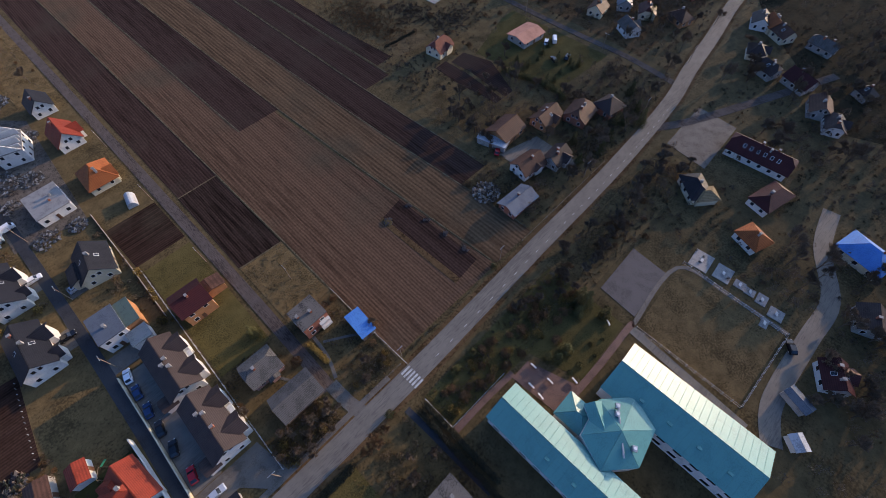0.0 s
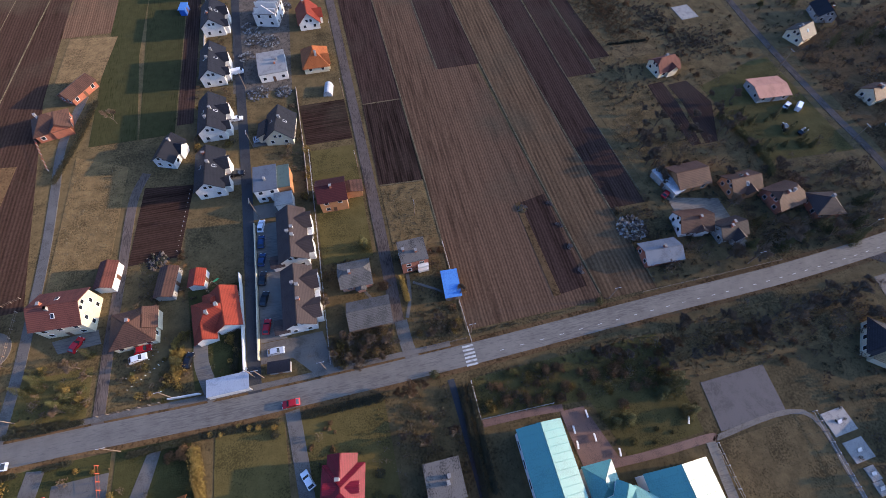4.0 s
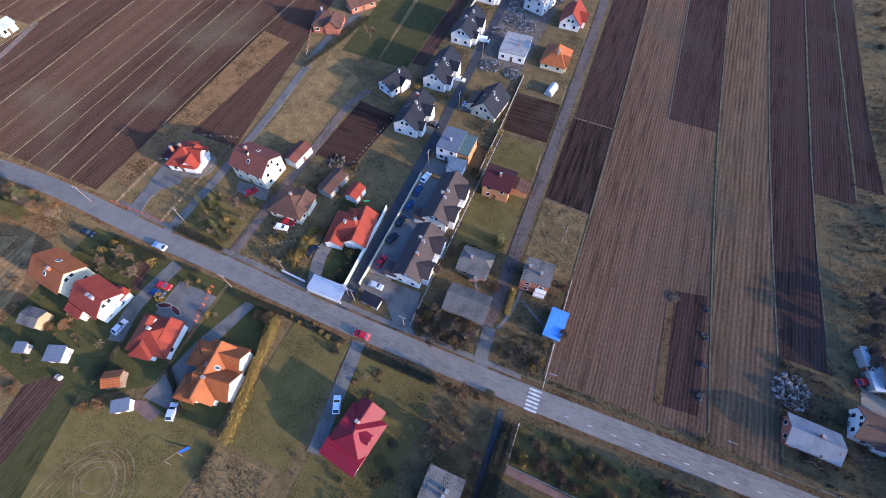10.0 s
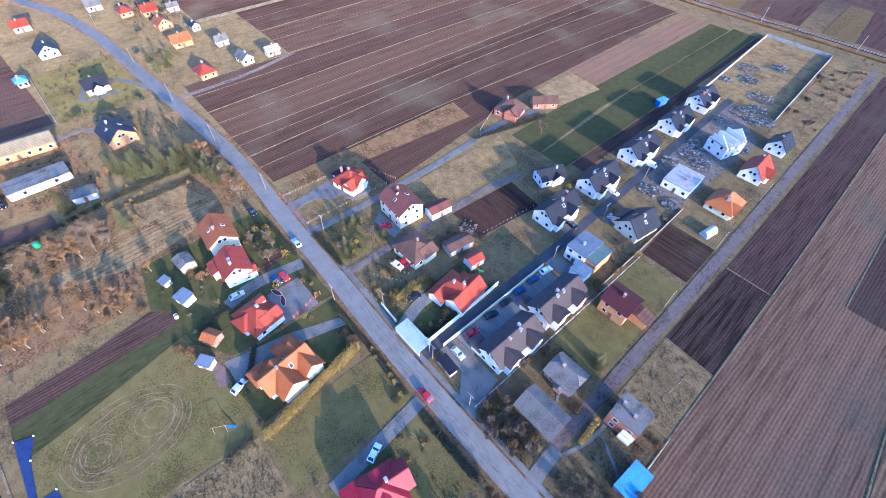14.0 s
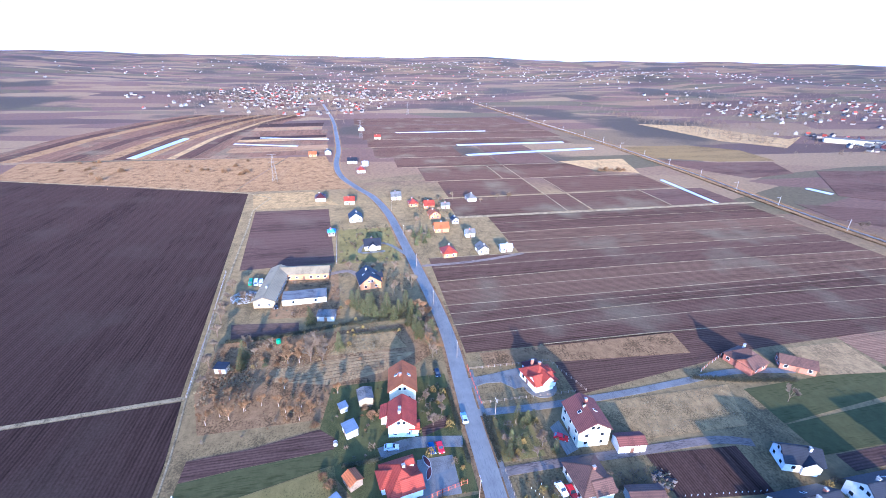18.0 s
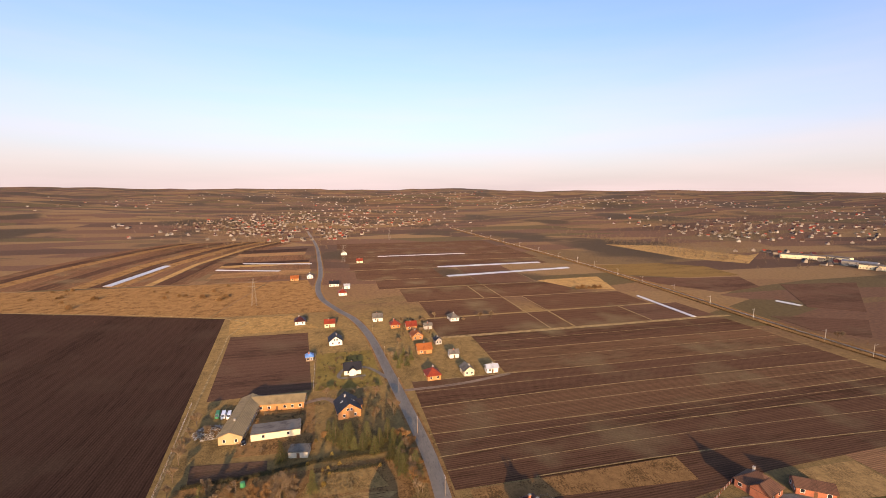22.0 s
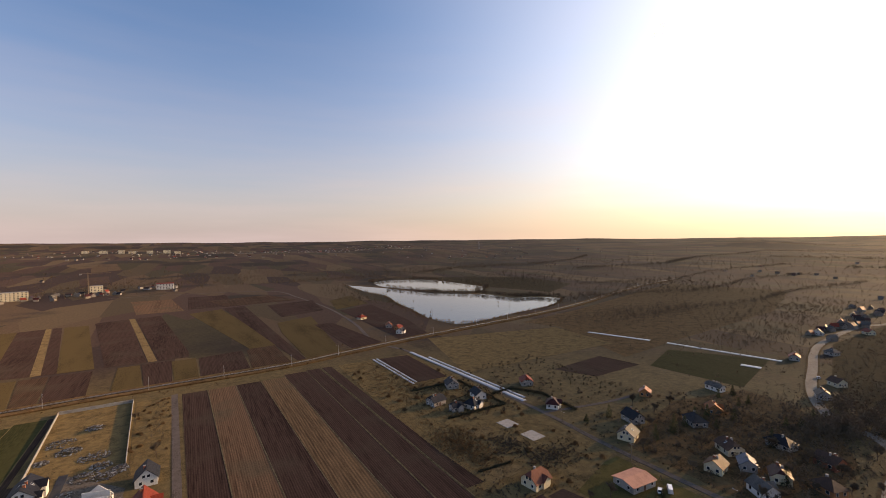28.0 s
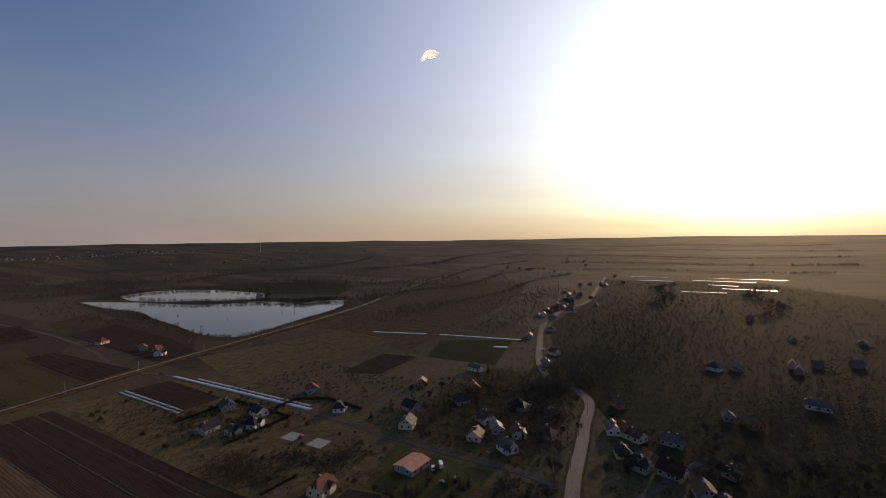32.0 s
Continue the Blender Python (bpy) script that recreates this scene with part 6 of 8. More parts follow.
plant("birch", [(-112, -40), (-113, -36), (-112, -30), (-111, -41), (-110, -23), (-109, -44), (-110, -47), (-108, -51), (-109, -28), (-106, -27), (-105, -23), (-107, -20), (-114, -12), (-120, -30), (-118, -46)], 0.6, 0.9)
plant("shrub", [(-83, -15), (-80, -13), (-106, -4), (-103, -1), (-108, -20), (-105, -27), (-101, -19), (-103, 2)], 0.9, 1.5)
plant("bare", [(-139, -58), (-135, -57), (-155, -59), (-172, -61), (-182, -62), (-126, -57), (-145, -58), (-165, -60), (-192, -62), (-183, -55)], 0.8, 1.2)
plant("gold", [(-50, 22.5), (-47, 22.6), (-43, 22.8), (-41, 22.4), (-39, 22), (-35, 21.6)], 0.9, 1.2)
plant("bare", [(-202, 15), (-204, 4), (-206, -8), (-248, 28), (-246, 37), (-267, 35), (-314, 61), (-320, 72), (-318, 85), (-309, 92), (-314, 107), (-313, 116), (-290, 56)], 0.7, 1.1)
plant("con", [(-234, 31), (-240, 33), (-236, 36), (-250, 36), (-246, 31), (-244, 40)], 0.7, 1.0)
plant("tall", [(-207, 327), (-25, 270), (-13, 222)], 0.7, 1.0)
plant("shrub", [(-393, 242), (-391, 254), (-390, 266), (-392, 248), (-390, 260), (-436, -125), (-460, -120), (-422, -107), (-419, -222), (-450, -218), (-433, -104)], 1.8, 3.0)
scatter("shrub", 14, -495, -440, -280, -105, 0.8, 1.8)
scatter("shrub", 12, -152, -123, -48, 4, 0.4, 0.8)
scatter("gold", 16, -170, -140, -24, 20, 0.6, 1.2)
scatter("bare", 4, -150, -136, -56, -34, 0.5, 0.9)
# gardens and verges in the east
plant("bare", [(108, 20), (100, 18), (91, 17), (115, 22), (121, 19), (115, 19), (85, 15), (79, 15), (88, 76), (88, 82), (108, 83), (114, 92), (127, 64), (116, 45), (114, 39), (95, 38), (102, 36), (91, 86), (90, 75), (99, 91), (124, 84), (105, 54), (117, 41)], 0.8, 1.3)
plant("tall", [(166, 43), (150, 41), (145, 55), (183, 46), (127, 37), (212, 45), (204, 27), (177, 25), (115, -35), (117, -33), (108, -33), (122, -44), (113, -27), (103, -44), (158, -16), (163, -24), (118, -24)], 0.6, 0.95)
plant("con", [(131, 39), (128, 41), (120, 39), (113, 37), (146, 46), (140, 40), (134, 35), (104, 40), (110, 47)], 0.7, 1.2)
scatter("bare", 26, 46, 130, 12, 22, 0.6, 1.0)
scatter("shrub", 14, 40, 130, 8, 24, 0.6, 1.1)
scatter("bare", 30, 72, 128, -66, -44, 0.7, 1.2)
scatter("bare", 34, 150, 230, -70, 24, 0.8, 1.4)
scatter("tall", 16, 160, 240, -80, 20, 0.6, 1.0)
scatter("bare", 34, 170, 250, 50, 150, 0.7, 1.2)
scatter("con", 25, 170, 290, 50, 150, 0.6, 1.1)
scatter("con", 18, 128, 150, 68, 92, 0.4, 0.7)
scatter("bare", 24, 84, 132, 64, 100, 0.6, 1.0)
scatter("shrub", 60, 100, 160, 110, 300, 0.6, 1.4)
scatter("shrub", 30, -24, -9, 215, 305, 0.5, 1.0)
scatter("bare", 14, -20, 8, 31, 40, 0.35, 0.6)
scatter("shrub", 16, -66, -56, 66, 78, 0.4, 0.8)
scatter("shrub", 10, -30, -18, 12, 20, 0.3, 0.6)
scatter("green", 12, -98, -60, 32.5, 45, 0.5, 0.9)
scatter("shrub", 30, 16, 64, 6, 22, 0.6, 1.2)


def hedge(pts, width, h, material, label):
    """A clipped hedge of many leaf clumps along a line."""
    rnd = random.Random(int(pts[0][0] * 7 + pts[0][1]))
    t = thing("hedge", label, "hedge", 0, 0, kind="stuff")
    bm = bmesh.new()
    for a, b in zip(pts, pts[1:]):
        d = math.dist(a, b)
        for i in range(int(d / 0.45)):
            u = (i + rnd.random()) * 0.45 / d
            x, y = a[0] + (b[0] - a[0]) * u, a[1] + (b[1] - a[1]) * u
            for _ in range(int(9 + 4.5 * width * h)):
                tuft(bm, rnd, (x + rnd.uniform(-0.5, 0.5) * width, y + rnd.uniform(-0.5, 0.5) * width, rnd.uniform(0.1, h * rnd.uniform(0.8, 1))), 0.5, 6)
    part("foliage", bm, material, t)


hedge([(-53.2, 20.6), (-50.9, 8), (-48.3, -4.6), (-47.5, -9)], 1.9, 2.6, "thuja", "tall bronze thuja hedge along a lawn")
hedge([(-68, 22.6), (-50, 22.9), (-34, 22.2)], 1.2, 1.1, "hedge", "low dark clipped hedge along the road")
hedge([(-28.5, 22.2), (-18, 22), (-9, 22)], 1.6, 1.3, "hedge", "low dark clipped hedge along the road")
hedge([(9.8, 20), (9.6, 8), (9.4, -8)], 1.0, 2.0, "hedge", "tall dark hedge beside the footpath")
hedge([(12, 20), (12, 8), (11.8, -4)], 1.0, 2.0, "hedge", "tall dark hedge beside the footpath")
hedge([(1, 53), (1.6, 45)], 1.0, 1.8, "thuja", "bronze thuja row along the track")
hedge([(-44, 35), (-43.6, 60)], 0.8, 1.2, "hedge", "dark hedge inside the white wall")
hedge([(-96.5, 33), (-90, 32.6), (-79, 32.6)], 1.0, 1.2, "hedge", "low dark hedge along the road")
hedge([(-100, 110), (-95.6, 126), (-92, 146)], 1.0, 1.4, "hedge", "dark hedge beside the long drive")
hedge([(-110, 24), (-92, 24)], 1.0, 1.1, "hedge", "low dark hedge along the road")
hedge([(-86, 24), (-80, 24)], 1.0, 1.0, "hedge", "low dark hedge along the road")
hedge([(-58.6, 36), (-57.4, 46)], 1.2, 1.6, "thuja", "bronze-green hedge beside the drive")
hedge([(-150.2, -54.9), (-150.8, -34.6), (-154.7, -10.2), (-155.9, 16.4)], 1.5, 1.3, "hedge", "dark hedge behind the hay meadow")
hedge([(-146.9, -8), (-147, 3), (-147.6, 12)], 1.0, 1.0, "hedge", "low dark hedge in the meadow")
hedge([(-94.7, 34.3), (-88, 33.8), (-81.8, 33.3)], 0.8, 0.9, "hedge", "row of small clipped shrubs along the road")
hedge([(-59.1, 39.8), (-59.4, 46.8), (-58.5, 49.2)], 1.2, 1.3, "thuja", "bronze hedge beside the paved drive")
hedge([(-48.6, -17.4), (-49.4, -10.3)], 0.9, 1.2, "hedge", "dark hedge at the corner of the lawn")
hedge([(-85.3, -10.3), (-85.7, 0.8)], 0.8, 1.1, "hedge", "dark hedge behind the red-roofed villa")
hedge([(122.9, 90.9), (125.3, 82.7), (127.5, 75), (127.5, 66), (125.6, 62.2)], 1.6, 2.4, "needle", "row of dark young conifers")
hedge([(101, 136.6), (117.5, 135.6)], 0.6, 1.0, "hedge", "dark fence-side growth round the small lawn")
hedge([(160, 205), (176, 206), (186, 190), (184, 160)], 1.4, 1.6, "hedge", "dark hedge round the villa garden by the lane")
hedge([(118, 188), (156, 188), (156, 236), (120, 236)], 1.2, 1.4, "hedge", "dark hedge round a group of new houses")
hedge([(-71, 0), (-61, -7.5)], 1.0, 1.2, "hedge", "dark hedge behind the orange villa")


# ---- walls, fences, poles ----
def masonry(name, pts, h, material, label, width=0.25):
    t = tagged(new(name), label, "wall", kind="structure")
    for a, b in zip(pts, pts[1:]):
        d = math.dist(a, b)
        n = max(1, round(d / 2.5))
        rz = math.degrees(math.atan2(b[1] - a[1], b[0] - a[0]))
        for i in range(n):
            x, y = a[0] + (b[0] - a[0]) * i / n, a[1] + (b[1] - a[1]) * i / n
            put(part("panel", boxm(0.02, d / n - 0.02, -width / 2, width / 2, 0, h), material, t), x, y, 0, rz)


def fence(pts, h, post, rail, label, step=2.4):
    t = thing("fence", label, "fence", 0, 0)
    for a, b in zip(pts, pts[1:]):
        d = math.dist(a, b)
        n = max(1, round(d / step))
        for i in range(n + 1):
            x, y = a[0] + (b[0] - a[0]) * i / n, a[1] + (b[1] - a[1]) * i / n
            put(part("post", boxm(-0.09, 0.09, -0.09, 0.09, 0, h), post, t), x, y)
        for z in (0.35, h - 0.15):
            part("rail", rod(bmesh.new(), (*a, z), (*b, z), 0.035, n=4), rail, t)


masonry("garden_wall", [(-41.6, 31.4), (-41.9, 42), (-42.4, 58), (-42.8, 64)], 1.9, "white", "white rendered garden wall along the lane")
masonry("garden_wall", [(-41.7, 31.2), (-50.2, 31.2)], 1.6, "white", "white rendered garden wall behind the carport")
masonry("garden_wall", [(-52.5, 33), (-60, 33.4)], 1.2, "white", "low white front wall")
masonry("garden_wall", [(-38.3, 38), (-38.3, 60), (-38.5, 80)], 1.5, "cream", "cream rendered wall along the parking yard")
masonry("garden_wall", [(-63, 309), (-29, 310), (-24, 222)], 1.8, "concrete", "grey concrete fence round the fallow plot")
masonry("garden_wall", [(-63, 309), (-58, 226), (-56, 200), (-55.6, 160)], 1.7, "concrete", "grey concrete panel fence behind the duplexes")
masonry("garden_wall", [(-22, 88), (-22, 110), (-22.6, 138)], 0.9, "dun_wall", "low dun wall between two gardens", 0.16)
fence([(-74.5, 22), (-73, 15), (-71, 8)], 1.5, "rust", "rust", "red-painted fence between two drives", 1.6)
fence([(-120, 33.4), (-101.5, 33.4)], 1.2, "rust", "rust", "red-brown front garden fence")
fence([(-118.5, 34), (-118, 64), (-101, 70)], 1.0, "wood", "wood", "weathered wooden fence round the villa garden")
fence([(-101.6, 34), (-101, 66)], 1.0, "wood", "wood", "weathered wooden fence round the villa garden")
fence([(-76, 33), (-62, 33)], 1.2, "wood", "wood", "wooden front garden fence")
fence([(-20.8, 33), (-20.6, 62), (-20.4, 106)], 1.2, "metal", "metal", "wire fence between long gardens")
fence([(15.6, 30.6), (15.2, 45), (15, 62)], 1.2, "wood", "metal", "wire fence at the field edge")
fence([(-18, 31.8), (-5, 31.8)], 1.1, "wood", "wood", "weathered wooden front fence")
fence([(4, 31.8), (14.4, 31.8)], 1.1, "wood", "wood", "weathered wooden front fence")
fence([(12.8, 20.8), (12.8, 11.6), (31, 11.2)], 1.2, "metal", "metal", "low metal fence of the school grounds")
fence([(65.4, -6), (65, -35), (91, -35.6), (92.4, -5)], 1.4, "metal", "metal", "metal fence round the playing field")
fence([(-109, 130), (-105.5, 122), (-102.6, 116)], 1.3, "concrete", "rust", "ornate fence with white pillars")
fence([(-121, -60), (-170, -65), (-214, -70)], 1.2, "wood", "metal", "wire fence on wooden posts at the field edge", 4)
fence([(-266, -16), (-215, -15)], 1.2, "wood", "metal", "wire fence round a lawn", 4)
fence([(66, 33.5), (110, 33.8)], 0.9, "wood", "wood", "low weathered fence along the verge", 4)


def pole_thing():
    t = thing("utility_pole", "grey concrete power-line pole with a crossarm", "pole", -37.4, 33.5)
    part("shaft", rod(bmesh.new(), (0, 0, -0.2), (0, 0, 7.4), 0.13, 0.08, 8), "wood", t)
    arm = part("crossarm", boxm(-0.9, 0.9, -0.05, 0.05, 6.9, 7.0), "metal", t)
    for x in (-0.8, 0, 0.8):
        part("insulator", rod(bmesh.new(), (x, 0, 7.0), (x, 0, 7.2), 0.05, 0.04, 6), "frame_w", arm)
    return t


POLE = pole_thing()
tagged(POLE, group="power-line poles")
for x, y, rz in ((-39.6, 34.2, 20), (-59, 33.5, 0), (-95, 36, 0), (-126, 31, 0), (-70, 24, 0), (-22, 32, 0), (16, 33, 0), (56, 34, 0), (100, 35, 0), (140, 37, 0), (180, 40, 0), (-165, 29, 0), (-205, 27, 0), (9, 73, 90), (-5.4, 96, 90), (-6, 130, 90), (-6.4, 165, 90),
                 (-37.8, 84, 90), (-38.4, 112, 90), (-40.6, 142, 90), (163, 70, 90), (162, 110, 90), (163, 150, 90), (163, 200, 90), (240, 47, 0), (290, 90, 40), (-250, 25, 0), (-300, 22, 0)):
    copy_thing(POLE, pose(x, y, 0, 0, 0, rz))


def mast():
    t = thing("catenary_mast", "slender steel railway mast with a bracket arm", "mast", -181, 316, 0.6, group="railway masts")
    part("shaft", rod(bmesh.new(), (0, 0, 0), (0, 0, 8.5), 0.14, 0.1, 6), "metal", t)
    part("arm", rod(bmesh.new(), (0, 0, 7.4), (0, 3.4, 7.7), 0.05, n=4), "metal", t)
    return t


MAST = mast()
rail_curve = smooth(RAIL, 10)
since = 0
for a, b in zip(rail_curve, rail_curve[1:]):
    since += math.dist(a, b)
    if since > 42 and a[0] < 800:
        since = 0
        copy_thing(MAST, pose(a[0], a[1] - 4.4, 0.6, 0, 0, math.degrees(math.atan2(b[1] - a[1], b[0] - a[0])) % 180))


def pylon():
    t = thing("pylon", "steel lattice electricity pylon", "pylon", -398, -73, group="pylons")
    for sx in (-1, 1):
        for sy in (-1, 1):
            part("leg", rod(bmesh.new(), (sx * 2, sy * 2, 0), (sx * 0.35, sy * 0.35, 24), 0.10, 0.06, 4), "steel", t)
    bm = bmesh.new()
    for i in range(8):
        z0, z1 = i * 3.0, i * 3.0 + 3.0
        a, b = 2 - 1.65 * z0 / 24, 2 - 1.65 * z1 / 24
        for s in (-1, 1):
            rod(bm, (s * a, -a, z0), (s * b, b, z1), 0.04, n=3), rod(bm, (-a, s * a, z0), (b, s * b, z1), 0.04, n=3)
    part("lattice", bm, "steel", t)
    for z in (17, 20.5, 23.5):
        part("crossarm", rod(bmesh.new(), (0, -4, z), (0, 4, z), 0.08, n=4), "steel", t)
    return t


PYLON = pylon()
for x, y in ((-619, 8), (-880, 105)):
    copy_thing(PYLON, pose(x, y, 0, 0, 0, 20))


# ---- vehicles ----
def car(paint, label, x, y, rz, van=False):
    t = thing("van" if van else "car", label, "van" if van else "car", x, y, 0.14, rz)
    h = 1.0 if not van else 1.1
    prof = [(-2.1, 0.3), (2.1, 0.3), (2.15, 0.62), (1.95, 0.82), (1.0, 0.9), (0.35, 1.42), (-1.25, 1.45), (-1.95, 0.95), (-2.12, 0.75)]
    if van:
        prof = [(-2.4, 0.3), (2.4, 0.3), (2.45, 0.8), (2.0, 1.1), (1.5, 1.95), (-2.4, 2.0)]
    bm = bmesh.new()
    for (w0, w1) in ((-0.86, 0.86),):
        a = [bm.verts.new((px, w0 * (0.86 if pz > 1.2 else 1), pz)) for px, pz in prof]
        b = [bm.verts.new((px, w1 * (0.86 if pz > 1.2 else 1), pz)) for px, pz in prof]
        bm.faces.new(a), bm.faces.new(b[::-1])
        for i in range(len(prof)):
            j = (i + 1) % len(prof)
            bm.faces.new((a[j], a[i], b[i], b[j]))
    bmesh.ops.recalc_face_normals(bm, faces=bm.faces)
    part("body", bm, paint, t)
    if not van:
        part("windscreen", solid(bmesh.new(), [(0.98, -0.7, 0.93), (0.98, 0.7, 0.93), (0.4, 0.64, 1.4), (0.4, -0.64, 1.4)], 0.03), "glass", t)
        part("rear_window", solid(bmesh.new(), [(-1.88, 0.66, 1.0), (-1.88, -0.66, 1.0), (-1.32, -0.62, 1.43), (-1.32, 0.62, 1.43)], 0.03), "glass", t)
        for s in (-1, 1):
            part("side_window", boxm(-1.2, 0.5, s * 0.80 - 0.015, s * 0.80 + 0.015, 0.98, 1.3), "glass", t)
    else:
        part("windscreen", solid(bmesh.new(), [(2.0, -0.7, 1.13), (2.0, 0.7, 1.13), (1.55, 0.64, 1.9), (1.55, -0.64, 1.9)], 0.03), "glass", t)
    for sx in (-1.3, 1.3):
        for sy in (-1, 1):
            w = part("wheel", rod(bmesh.new(), (sx, sy * 0.68, 0.32), (sx, sy * 0.88, 0.32), 0.32, n=12), "rubber", t)
            part("rim", rod(bmesh.new(), (sx, sy * 0.875, 0.32), (sx, sy * 0.895, 0.32), 0.2, n=10), "alloy", w)
    for s in (-1, 1):
        part("headlight", boxm(2.05, 2.17, s * 0.6 - 0.16, s * 0.6 + 0.16, 0.6, 0.74), "frame_w", t)


for paint, lab, x, y, rz in (("car_red", "red car driving on the road", -31, 25.6, 180), ("car_silver", "silver-blue car driving on the road", -96, 26.4, 180), ("car_white", "white car parked in the yard", -36.6, 79, 80), ("car_blue", "dark blue car parked in the yard", -36.7, 73.4, 85),
                             ("car_blue", "dark blue car parked in the yard", -36.7, 67.2, 80), ("car_black", "black car parked in the yard", -36.6, 61.2, 80), ("car_black", "black car parked in the yard", -36.4, 54.8, 75), ("car_red", "red car parked in the yard", -36, 46.6, 80),
                             ("car_silver", "silver car parked on the forecourt", -34, 39.4, 0), ("car_white", "white car parked before the brown-roofed house", -68, 45.4, 10), ("car_red", "orange-red car parked before the brown-roofed house", -67, 47.6, 5), ("car_black", "black car on the paved drive", -55.6, 42, 75),
                             ("car_white", "white car parked beside the crimson-roofed house", -28.4, 8.2, 115), ("car_red", "red car parked on the paved yard", -86.6, 17.0, 5), ("car_blue", "blue car parked on the paved yard", -86.8, 14.6, 5), ("car_silver", "silver car parked between two houses", -89, 3.4, 85),
                             ("car_silver", "silver-blue car parked behind the orange villa", -63, -8, 110), ("car_red", "red car parked by the tall cream house", -83.6, 52.6, 60), ("car_black", "dark car parked at the roadside", -118, 22, 5), ("car_black", "black car parked by the playing field", 88.6, -37.4, 40),
                             ("car_red", "small red car on the farmyard", 88.4, 63, 30), ("car_white", "white car beside the warehouse", 150.4, 89.6, 30), ("car_black", "dark car on the yard", 143, 80, 60), ("car_black", "dark car on the yard", 148, 77, 20), ("car_white", "white car parked by the duplex", -43.6, 126, 0),
                             ("car_black", "black car parked by the duplex", -43.4, 101, 0), ("car_silver", "silver car parked by the cream house", -36, 114.6, 10), ("car_silver", "silver car on the winding road", 360, 112, 25), ("car_black", "dark car in the farm yard", -174, -40, 10)):
    car(paint, lab, x, y, rz)
for lab, x, y, rz in (("white delivery van by the building site", -43.4, 151, 5), ("white van beside the warehouse", 154, 88, 40), ("white van parked at the farm gable", -198, -52.6, 5), ("white van parked at the farm gable", -197.2, -50.1, 5)):
    car("car_white", lab, x, y, rz, True)
car("toy_green", "light green van parked at the farm gable", -198.8, -55.2, 5, True)


# ---- loose things ----
def heap(name, label, x, y, r, h, n, mats, category="rubble"):
    """A heap of broken pieces."""
    rnd = random.Random(int(x * 13 + y))
    t = thing(name, label, category, x, y, kind="stuff")
    for k, mt in enumerate(mats):
        bm = bmesh.new()
        for _ in range(n):
            a, q = rnd.random() * math.tau, r * math.sqrt(rnd.random())
            s = rnd.uniform(0.15, 0.55)
            c = Vector((math.cos(a) * q, math.sin(a) * q, max(0.1, h * (1 - q / r) * rnd.uniform(0.5, 1))))
            solid(bm, [c + Vector((-s, -s * rnd.random(), 0)), c + Vector((s, -s, rnd.uniform(-0.2, 0.2))), c + Vector((s * rnd.random(), s, rnd.uniform(0, 0.3)))], rnd.uniform(0.08, 0.35))
        part("pieces", bm, mt, t)


RUB = ("tip", "concrete", "r_grey")
for x, y, r in ((-36, 170, 5), (-31, 168, 4), (-38, 178, 4), (-24, 190, 3), (-37, 218, 5), (-30, 215, 4), (-41, 205, 3), (-53, 262, 6), (-48, 250, 5), (-37, 238, 6), (-42, 276, 4), (-33, 226, 4), (-26, 219, 4), (-36, 138, 4), (-27, 137, 3), (-56, 242, 3), (-40, 160, 3)):
    heap("rubble_heap", "heap of broken blocks, foil and timber", x, y, r, 0.9, 40, RUB)
heap("scrap_heap", "pale heap of stones and scrap", -185.6, -55.2, 6, 2.0, 330, ("concrete", "r_grey", "embank"))
heap("scrap_heap", "pale heap of stones at the field corner", 72, 54, 4.5, 1.2, 90, ("gravel", "wood", "concrete"))
heap("scrap_heap", "stones and weeds at the plot edge", 42, 68, 1.4, 0.5, 30, ("gravel", "drygrass"))
heap("scrap_heap", "clutter behind the sheds", -66, 74, 3, 0.6, 30, ("wood", "r_dark", "hedge"))
for i in range(4):
    heap("stone_row", "loose stones along the plot edge", 51.6 - i * 0.3, 44 + i * 8, 0.9, 0.2, 12, ("gravel",))


def plastic_strip(x0, y0, x1, y1, w, h=0.5, label="long white film tunnel over a vegetable bed"):
    t = thing("film_tunnel", label, "tunnel", 0, 0)
    bm = bmesh.new()
    d = Vector((x1 - x0, y1 - y0, 0)).normalized()
    s = Vector((-d.y, d.x, 0)) * w / 2
    n = 8
    for a, b in (((x0, y0), (x1, y1)),):
        rows = []
        for px, py in (a, b):
            rows.append([bm.verts.new(Vector((px, py, 0.06 + h * math.sin(math.pi * i / n))) + s * math.cos(math.pi * i / n)) for i in range(n + 1)])
        for i in range(n):
            bm.faces.new((rows[0][i], rows[1][i], rows[1][i + 1], rows[0][i + 1]))
        bm.faces.new(rows[0]), bm.faces.new(rows[1][::-1])
    bmesh.ops.recalc_face_normals(bm, faces=bm.faces)
    part("film", bm, "plastic", t)
    for k in (0, 1):
        part("end_board", boxm(-0.06, 0.06, -w / 2, w / 2, 0, 0.25), "wood", t).matrix_basis = pose((x0, x1)[k], (y0, y1)[k], 0, 0, 0, math.degrees(math.atan2(d.y, d.x)))


